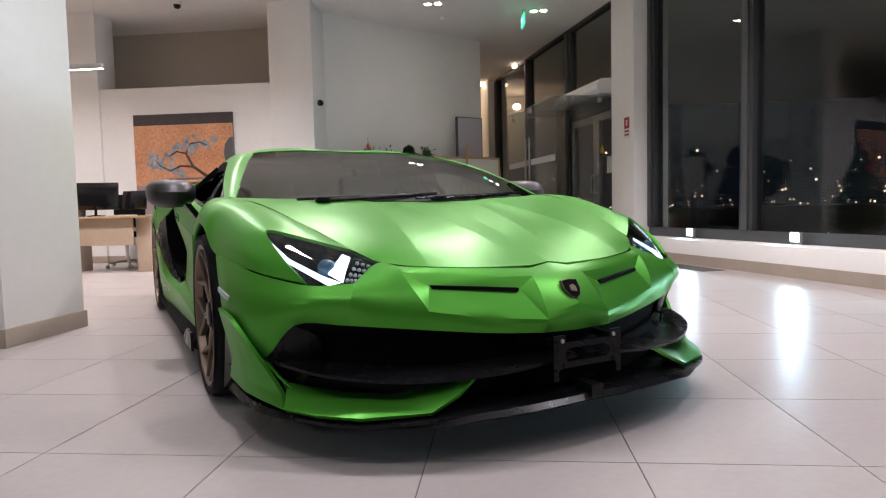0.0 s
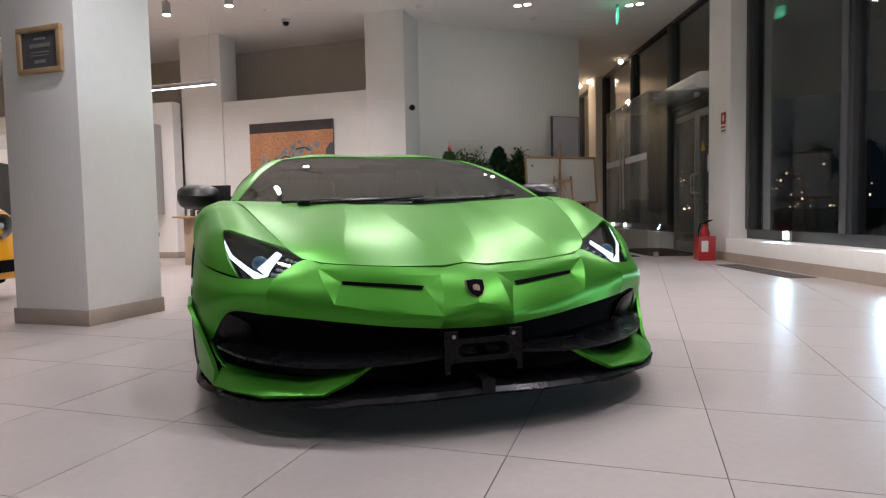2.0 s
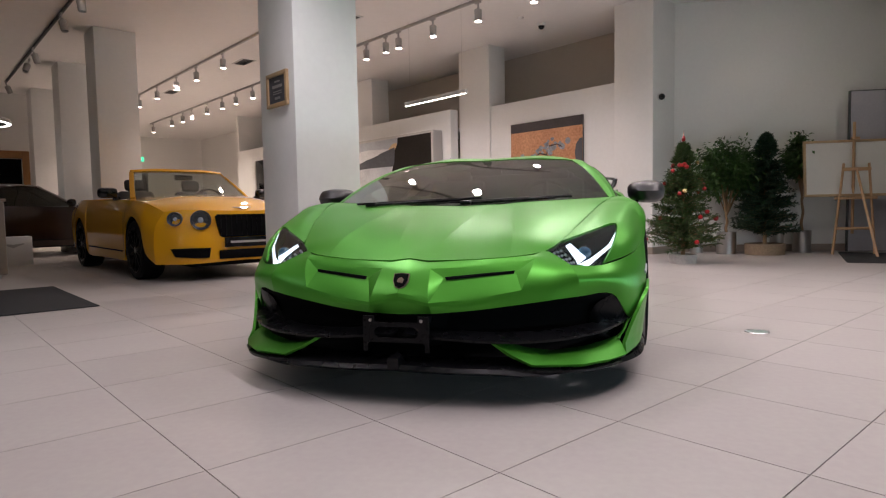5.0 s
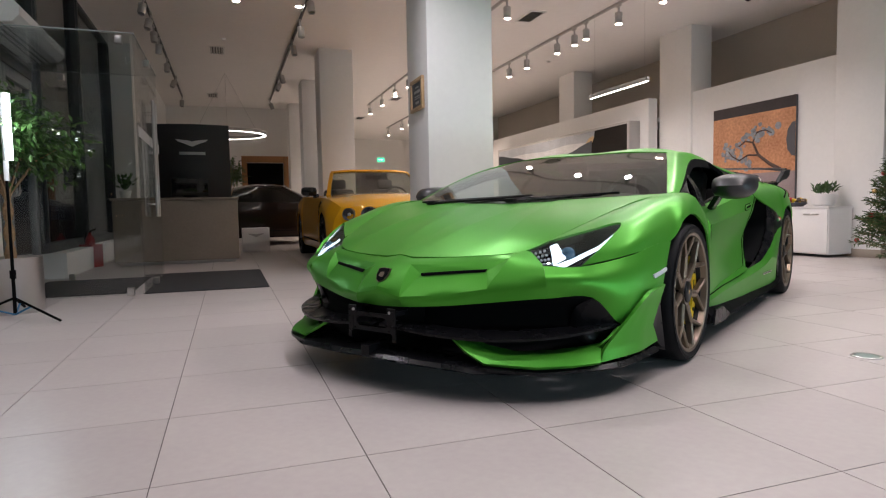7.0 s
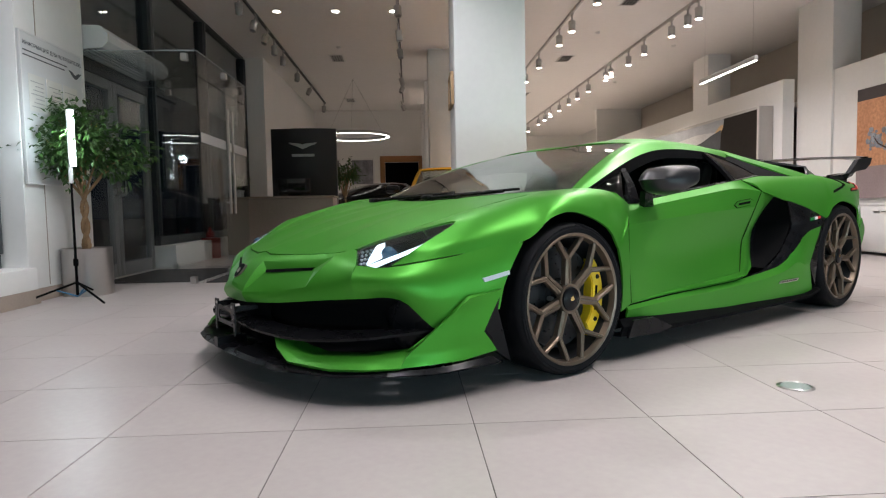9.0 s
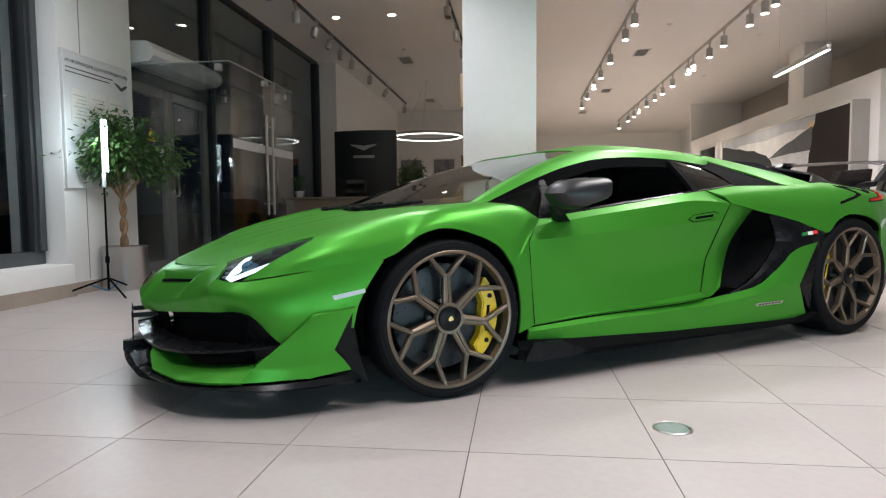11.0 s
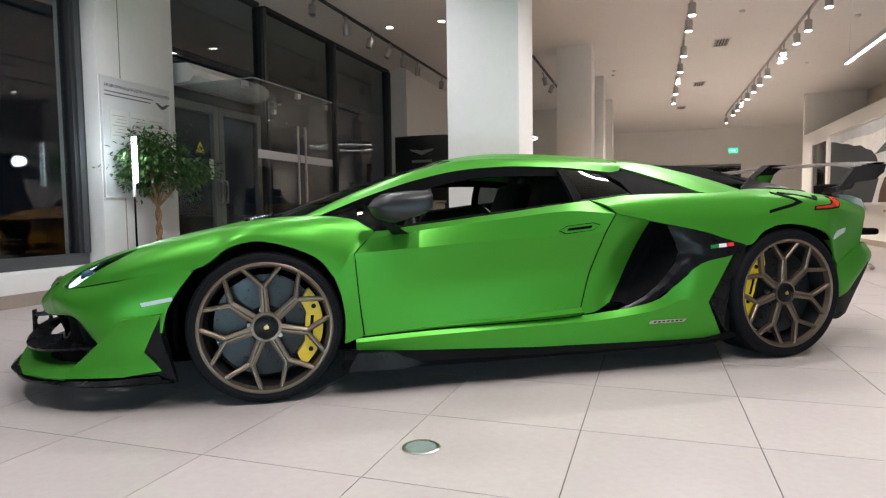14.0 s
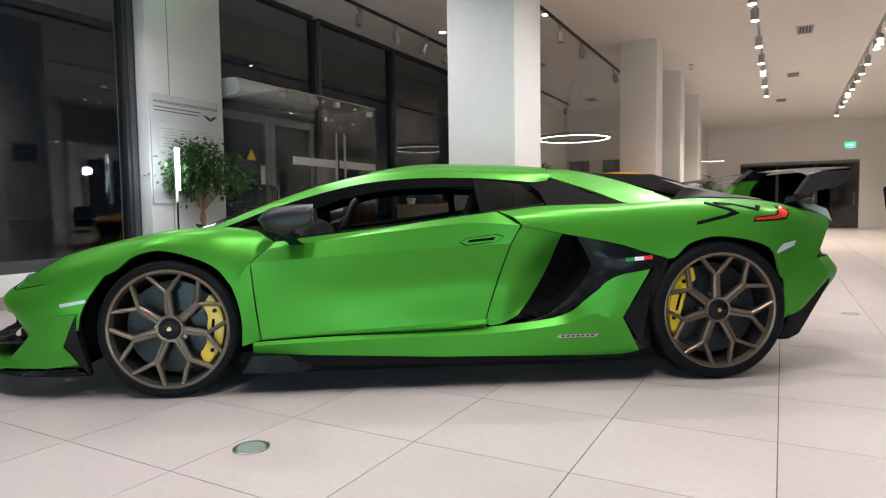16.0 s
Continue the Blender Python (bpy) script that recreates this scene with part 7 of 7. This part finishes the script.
part("leaves", bm, LEAF, cp, smooth=None)
rl = thing("ring_lamp", BLD @ pose(-12.17, -1.46, 2.56), "large white ring pendant lamp, lit", "pendant lamp")
bm = bmesh.new()
lathe(bm, [(.80, 0), (.88, 0), (.88, .07), (.80, .07)], 64, None, True)
part("ring_body", bm, CAN, rl)
bm = bmesh.new()
lathe(bm, [(.805, -.004), (.875, -.004), (.875, -.001), (.805, -.001)], 64, None, True)
part("ring_diffuser", bm, glow("ring_white", (1.0, .97, .92), 7), rl)
for a in (0, 120, 240):
    bm = bmesh.new()
    rod(bm, (.84 * math.cos(radians(a)), .84 * math.sin(radians(a)), .07), (0, 0, CEIL - 2.56), .003, None, 5)
    part("wire", bm, STEEL, rl)
dw = thing("door_surround", BLD @ pose(-17.0, -.9, 0), "orange wooden door surround, dark room behind", "door surround")
bm = bmesh.new()
for a, b, c, d in ((-.16, 0, 0, 2.5), (1.1, 1.26, 0, 2.5), (0, 1.1, 2.30, 2.5)):
    box(bm, -.02, .03, a, b, c, d, 0.003)
part("surround_boards", bm, surf("orange_wood", (.36, .17, .06), .45, vary=.12, scale=4), dw)
# black sheet that stands in for the darkness of the room behind
bm = bmesh.new()
box(bm, -.20, -.16, 0, 1.1, 0, 2.30)
part("dark_room_sheet", bm, BLACK, dw)
for v_ in (-3.12, -2.02):
    fp = thing("framed_print", BLD @ pose(-16.99, v_, 1.55), "white framed print on the reception wall", "picture", "reception prints")
    bm = bmesh.new()
    for a, b, c, d in ((0, .78, 0, .05), (0, .78, .83, .88), (0, .05, .05, .83), (.73, .78, .05, .83)):
        box(bm, 0, .03, a, b, c, d)
    part("white_frame", bm, WHITE, fp)
    bm = bmesh.new()
    box(bm, .002, .012, .05, .73, .05, .83)
    part("print", bm, surf("print_grey", (.25, .25, .28), .5, vary=.5, scale=5), fp)
ficus(BLD @ pose(-13.956, 1.487, 0), .15, .36, .9, 1.30, .35, .35, 900, "small green ficus in a steel pot by a column", 15, .08, False)
ficus(BLD @ pose(-9.864, -1.494, 0), .15, .36, 1.0, 1.55, .30, .35, 700, "slim green ficus in a steel pot near the reception", 16, .08, False)
cu = thing("white_cube", BLD @ pose(-9.278, -1.026, 0), "white display cube with a grey wing mark", "display cube")
bm = bmesh.new()
box(bm, -.2, .2, -.25, .25, 0, .45, 0.004)
part("cube_body", bm, WHITE, cu)
bm = bmesh.new()
prism(bm, [(x * .45, y * .45) for x, y in WING], 0, .003, pose(.201, 0, .3, 90, 0, 90))
part("wing_mark", bm, CAN, cu)

# ---- the two other cars ----
SIDE_A = [
    [(.80, -.62, .78), (.90, -.62, .62), (.92, -.60, .40), (.90, -.58, .20)],
    [(.86, -.38, .86), (.955, -.38, .70), (.965, -.395, .45), (.955, -.40, .33)],
    [(.88, -.27, .885), (.96, -.27, .76), (.97, -.275, .66), (.97, -.28, .62)],
    [(.90, 0, .92), (.965, 0, .84), (.972, 0, .77), (.975, 0, .74)],
    [(.915, .27, .935), (.96, .27, .80), (.97, .27, .67), (.97, .28, .62)],
    [(.92, .39, .94), (.955, .39, .72), (.965, .395, .45), (.955, .40, .33)],
    [(.925, .5, .945), (.945, .5, .7), (.955, .47, .4), (.94, .45, .2)]]
SIDE_B = [
    [(.925, .5, .945), (.945, .5, .7), (.955, .47, .4), (.94, .45, .2)],
    [(.93, 1.4, .96), (.945, 1.4, .70), (.95, 1.4, .42), (.93, 1.4, .2)],
    [(.92, 2.2, .985), (.955, 2.25, .75), (.955, 2.27, .42), (.94, 2.29, .2)],
    [(.92, 2.36, .99), (.965, 2.36, .78), (.97, 2.35, .45), (.96, 2.346, .33)],
    [(.92, 2.47, .99), (.97, 2.47, .82), (.975, 2.47, .68), (.975, 2.466, .62)],
    [(.91, 2.75, .99), (.975, 2.75, .88), (.978, 2.75, .79), (.978, 2.746, .745)],
    [(.89, 3.02, .98), (.965, 3.02, .82), (.97, 3.02, .68), (.97, 3.026, .62)],
    [(.87, 3.14, .97), (.955, 3.14, .78), (.96, 3.145, .45), (.955, 3.15, .33)]]
SIDE_C = [
    [(.87, 3.14, .97), (.955, 3.14, .78), (.96, 3.145, .45), (.955, 3.15, .33)],
    [(.82, 3.45, .94), (.90, 3.50, .78), (.90, 3.50, .45), (.88, 3.45, .25)],
    [(.5, 3.78, .92), (.5, 3.86, .78), (.5, 3.86, .45), (.5, 3.78, .25)],
    [(0, 3.85, .92), (0, 3.93, .78), (0, 3.93, .45), (0, 3.85, .25)]]
BONNET = [
    [(0, -.90, .78), (.35, -.87, .79), (.62, -.78, .80), (.80, -.62, .78)],
    [(0, -.5, .925), (.35, -.5, .915), (.62, -.45, .880), (.86, -.38, .86)],
    [(0, 0, .990), (.36, 0, .980), (.64, 0, .938), (.90, 0, .92)],
    [(0, .55, 1.0), (.40, .6, .995), (.70, .68, .975), (.925, .68, .948)]]
FACE = [
    [(0, -.90, .78), (.35, -.87, .79), (.62, -.78, .80), (.80, -.62, .78)],
    [(0, -.93, .62), (.35, -.905, .62), (.66, -.82, .62), (.90, -.62, .62)],
    [(0, -.95, .42), (.35, -.935, .42), (.68, -.85, .41), (.92, -.60, .40)],
    [(0, -.93, .22), (.35, -.92, .21), (.66, -.83, .20), (.90, -.58, .20)]]


def dark_wheel(parent, yc, s):
    wh = part("wheel", bmesh.new(), None, parent, "black multi-spoke wheel")
    wh.matrix_basis = pose(s * .965, yc, .345, 0, 0, 0 if s > 0 else 180) @ pose(0, 0, 0, 0, 90, 0)
    bm = bmesh.new()
    lathe(bm, [(.255, -.03), (.27, 0), (.325, -.004), (.345, -.03), (.345, -.23), (.32, -.26), (.26, -.26)], 48)
    part("tyre", bm, RUBBER, wh)
    bm = bmesh.new()
    lathe(bm, [(.262, -.004), (.25, -.004), (.24, -.03), (.23, -.16), (.262, -.16)], 48, None, True)
    part("rim", bm, SATIN, wh)
    for k in range(10):
        bm = bmesh.new()
        box(bm, .03, .252, -.011, .011, -.04, -.014, 0.003)
        sp = part("spoke", bm, SATIN, wh)
        sp.matrix_basis = pose(0, 0, 0, 0, 0, 36 * k)
    bm = bmesh.new()
    lathe(bm, [(0, -.012), (.035, -.012), (.05, -.03), (0, -.05)], 20)
    part("hub_cap", bm, STEEL, wh)
    bm = bmesh.new()
    lathe(bm, [(.05, -.09), (.19, -.09), (.19, -.12), (.05, -.12)], 32, None, True)
    part("brake_disc", bm, DISC, wh)


def grand_tourer(name, m, paint, open_top, label):
    g = thing(name, m, label, "car")
    panel("bonnet", [BONNET], paint, g, smooth=40)
    panel("front_bumper", [FACE], paint, g, smooth=40)
    panel("rear_bumper", [SIDE_C], paint, g, smooth=40)
    for s in SIDES:
        panel("front_fender", [SIDE_A], paint, g, side=s, smooth=40)
        panel("flank", [SIDE_B], paint, g, "door and rear wing", side=s, smooth=40)
        plate("flank_line", [(.958, .50, .325), (.962, 2.26, .335), (.962, 2.26, .318), (.958, .50, .308)], BLACK, g, .01, "black sill strip", s)
        for yc in (0, 2.746):
            dark_wheel(g, yc, s)
            bm = bmesh.new()
            ring = [(.40 * math.cos(a), .40 * math.sin(a)) for a in np.linspace(-.2, math.pi + .2, 20)]
            a = [bm.verts.new((s * .55, yc + c, .345 + d)) for c, d in ring]
            b = [bm.verts.new((s * .95, yc + c, .345 + d)) for c, d in ring]
            for i in range(len(ring) - 1):
                bm.faces.new((a[i], a[i + 1], b[i + 1], b[i]))
            bm.faces.new(a)
            part("wheel_housing", bm, BLACK, g)
        for x, y, z, r in ((.50, -.885, .685, .100), (.735, -.765, .70, .070)):
            hl = part("round_headlamp", bmesh.new(), None, g, "round headlamp")
            tilt = pose(s * x, y, z, 90, 0, s * (14 if x < .6 else 32))
            bm = bmesh.new()
            lathe(bm, [(0, -.02), (r * .75, -.015), (r, .03), (r + .008, .035), (r + .008, -.03)], 28, tilt)
            part("bowl", bm, FRAME_MID, hl)
            bm = bmesh.new()
            lathe(bm, [(0, .020), (r * .25, .015), (r * .3, -.01)], 20, tilt)
            part("projector", bm, PALE, hl)
            bm = bmesh.new()
            lathe(bm, [(0, .045), (r * .6, .042), (r, .034)], 24, tilt)
            part("lens", bm, LENS, hl)
        plate("lower_intake", [(s * .42, -.945, .375), (s * .60, -.905, .378), (s * .80, -.80, .375), (s * .76, -.82, .285), (s * .60, -.905, .268), (s * .44, -.945, .265)], BLACK, g, .03, "black lower intake", 1, (0, -1, 0))
        mi = part("wing_mirror", bmesh.new(), None, g, "gloss black wing mirror")
        bm = bmesh.new()
        box(bm, s * 1.03 - .11, s * 1.03 + .11, .70, .84, .97, 1.10, .045)
        part("shell", bm, SCREEN, mi)
        bm = bmesh.new()
        box(bm, s * .93 - .04, s * .93 + .04, .74, .80, .94, 1.0, .01)
        part("stalk", bm, SCREEN, mi)
    gr = part("grille", bmesh.new(), None, g, "black mesh grille")
    bm = bmesh.new()
    prism(bm, [(-.36, .72), (-.33, .745), (.33, .745), (.36, .72), (.31, .505), (.28, .49), (-.28, .49), (-.31, .505)], 0, .03, Matrix(((1, 0, 0, 0), (0, 0, -1, -.925), (0, 1, 0, 0), (0, 0, 0, 1))))
    part("mesh_panel", bm, BLACK, gr)
    for k in range(11):
        x = -.30 + .06 * k
        bm = bmesh.new()
        box(bm, x - .004, x + .004, -.962, -.954, .50, .74)
        part("grille_bar", bm, SATIN, gr)
    bm = bmesh.new()
    box(bm, -.33, .33, -.975, -.94, .245, .345, .01)
    part("lower_grille", bm, BLACK, g, "black lower grille")
    np_ = part("number_plate", bmesh.new(), None, g, "dark show plate with a pale bar")
    bm = bmesh.new()
    box(bm, -.27, .27, -.985, -.955, .375, .485, .004)
    part("plate_body", bm, SATIN, np_)
    bm = bmesh.new()
    box(bm, -.21, .21, -.988, -.985, .42, .445)
    part("plate_bar", bm, CAN, np_)
    bm = bmesh.new()
    prism(bm, [(x * .35, y * .35) for x, y in WING], 0, .012, pose(0, -.86, .805, 20))
    part("nose_emblem", bm, CHROME, g, "small chrome wing shape")
    bm = bmesh.new()
    box(bm, -.60, .60, -.80, 3.7, .16, .55, .03)
    part("underbody", bm, BLACK, g)
    bm = bmesh.new()
    box(bm, -.88, .88, .55, 2.3, .2, .55, .02)
    part("cabin_floor", bm, LEATHER, g)
    # windscreen and its frame
    panel("windscreen", [[[(0, .50, .985), (.4, .54, .99), (.74, .68, .985)], [(0, .85, 1.18), (.36, .87, 1.185), (.67, .97, 1.175)], [(0, 1.15, 1.36), (.34, 1.17, 1.36), (.60, 1.25, 1.345)]]], SHIELD, g, "", 0, .004)
    for s in SIDES:
        panel("screen_pillar", [[[(.74, .66, .98), (.79, .70, .975)], [(.67, .95, 1.175), (.715, .99, 1.17)], [(.59, 1.24, 1.35), (.635, 1.28, 1.34)]]], paint, g, "", s, .03)
    panel("screen_header", [[[(0, 1.13, 1.355), (.34, 1.15, 1.355), (.61, 1.235, 1.34)], [(0, 1.18, 1.385), (.34, 1.20, 1.385), (.62, 1.29, 1.365)]]], paint, g, "", 0, .03)
    panel("dashboard", [[[(0, .60, .97), (.45, .65, .97), (.88, .75, .93)], [(0, 1.0, .98), (.45, 1.0, .98), (.88, 1.0, .92)], [(0, 1.05, .70), (.45, 1.05, .70), (.88, 1.05, .70)]]], LEATHER, g, "", 0, .02)
    for s in SIDES:
        for y in (1.75,):
            se = part("seat", bmesh.new(), None, g, "dark leather seat")
            bm = bmesh.new()
            box(bm, -.25, .25, -.08, .08, 0, .62, .06, pose(s * .40, y, .50, -16))
            part("seat_back", bm, LEATHER, se)
            bm = bmesh.new()
            box(bm, -.13, .13, -.05, .05, .63, .80, .045, pose(s * .40, y, .50, -16))
            part("headrest", bm, LEATHER, se)
    bm = bmesh.new()
    lathe(bm, [(.18 + .016 * math.cos(a), .016 * math.sin(a)) for a in np.linspace(0, 2 * math.pi, 9)[:-1]], 28, pose(.40, 1.15, .95, 65), True)
    part("steering_wheel", bm, LEATHER, g)
    bm = bmesh.new()
    box(bm, -.12, .12, -.02, .02, -.035, .035, .015, pose(0, 1.05, 1.26, 10))
    part("rear_view_mirror", bm, SATIN, g)
    if open_top:
        panel("rear_deck", [[[(0, 2.15, 1.0), (.45, 2.15, 1.005), (.92, 2.2, .985)], [(0, 2.8, 1.03), (.45, 2.8, 1.03), (.91, 2.75, .99)], [(0, 3.5, .97), (.45, 3.45, .97), (.82, 3.42, .945)], [(0, 3.85, .92), (.3, 3.82, .92), (.5, 3.78, .92)]]], paint, g)
    else:
        panel("roof", [[[(0, 1.16, 1.375), (.34, 1.18, 1.375), (.60, 1.26, 1.355)], [(0, 1.6, 1.415), (.34, 1.6, 1.412), (.62, 1.62, 1.375)], [(0, 2.1, 1.385), (.34, 2.1, 1.38), (.62, 2.1, 1.33)], [(0, 2.7, 1.22), (.34, 2.68, 1.22), (.64, 2.6, 1.17)], [(0, 3.25, 1.03), (.40, 3.22, 1.02), (.80, 3.05, .99)]]], paint, g)
        panel("rear_deck", [[[(0, 3.2, 1.035), (.45, 3.18, 1.025), (.84, 3.05, .985)], [(0, 3.5, .99), (.45, 3.47, .98), (.82, 3.42, .945)], [(0, 3.85, .92), (.3, 3.82, .92), (.5, 3.78, .92)]]], paint, g)
        for s in SIDES:
            panel("side_glass", [[[(.80, .72, .975), (.91, 1.4, .965), (.90, 2.2, .99), (.86, 2.75, 1.0)], [(.70, 1.05, 1.20), (.76, 1.45, 1.20), (.76, 2.05, 1.19), (.78, 2.45, 1.12)], [(.61, 1.28, 1.35), (.63, 1.6, 1.37), (.63, 2.0, 1.34), (.66, 2.40, 1.23)]]], TINTED, g, "", s, .004)
            panel("roof_rail", [[[(.60, 1.25, 1.36), (.635, 1.27, 1.34)], [(.62, 1.62, 1.38), (.65, 1.62, 1.355)], [(.62, 2.1, 1.335), (.65, 2.1, 1.31)], [(.66, 2.5, 1.20), (.70, 2.45, 1.17)], [(.80, 2.95, 1.01), (.88, 2.75, .995)]]], paint, g, "", s, .03)
            panel("rear_pillar", [[[(.64, 2.6, 1.175), (.72, 2.45, 1.15)], [(.72, 2.85, 1.09), (.80, 2.65, 1.06)], [(.82, 3.05, .99), (.90, 2.80, .99)]]], paint, g, "", s, .02)
    return g


def gloss_paint(name, col, metal):
    mat, nt, p = node_mat(name)
    fl = nt.nodes.new("ShaderNodeTexNoise")
    fl.inputs["Scale"].default_value = 700
    mix = nt.nodes.new("ShaderNodeMix")
    mix.data_type = "RGBA"
    mix.inputs["A"].default_value, mix.inputs["B"].default_value = (*[c * .9 for c in col], 1), (*[c * 1.1 for c in col], 1)
    nt.links.new(fl.outputs["Fac"], mix.inputs["Factor"])
    nt.links.new(mix.outputs["Result"], p.inputs["Base Color"])
    p.inputs["Roughness"].default_value = .45
    p.inputs["Specular IOR Level"].default_value = .15
    p.inputs["Metallic"].default_value = metal
    p.inputs["Coat Weight"].default_value = 1.0
    p.inputs["Coat Roughness"].default_value = .03
    return mat


grand_tourer("convertible_car", BLD @ pose(-5.244, 0.645, 0, 0, 0, 90), gloss_paint("yellow_gloss", (.74, .36, .006), .0), True, "glossy yellow open convertible with black mesh grille on tiles")
grand_tourer("brown_coupe", BLD @ pose(-12.34, 0.985, 0, 0, 0, 180), gloss_paint("brown_gloss", (.022, .010, .007), .3), False, "dark glossy brown coupe parked beyond the reception")

# ---- floor tiles: 0.6 m, laid square to the hall ----
TGRID = pose(0, 0, 0, 0, 0, 56.3)
floor = bpy.data.objects["floor"]
half, gap = .3, .0018
bm = bmesh.new()
box(bm, -half + gap, half - gap, -half + gap, half - gap, -.010, 0)
one = mesh_of("tile", bm, TILE, None)
inv = BLD.inverted() @ TGRID
finv = FAC.inverted() @ TGRID
near_v, near_f = [], []
for i in range(-7, 22):
    for j in range(-11, 46):
        a, b = -1.143 + .6 * i + .3, -.735 + .6 * j + .3
        p = inv @ Vector((a, b, 0))
        q = finv @ Vector((a, b, 0))
        if p.y < -3.9 or p.y > 8.6 or p.x < -24.9 or q.y < -.3:
            if not (p.x > -2.6 and 8.6 <= p.y < 17 and q.y > -.3):
                continue
        if -3.6 < a < 5.0 and -4.2 < b < 5.2:
            t = new("tile", one)
            t.parent = floor
            t.matrix_basis = inv @ pose(a, b, 0)
        else:
            k = len(near_v)
            h = half - gap
            near_v += [tuple(inv @ Vector((a + x, b + y, z))) for z in (-.010, 0) for x, y in ((-h, -h), (h, -h), (h, h), (-h, h))]
            near_f += [tuple(k + n for n in f) for f in ((4, 5, 6, 7), (0, 1, 5, 4), (1, 2, 6, 5), (2, 3, 7, 6), (3, 0, 4, 7))]
me = bpy.data.meshes.new("far_tiles")
me.from_pydata(near_v, [], near_f)
me.materials.append(TILES)
ft = new("far_tiles", me)
ft.parent = floor
tagged(ft, kind="stuff")
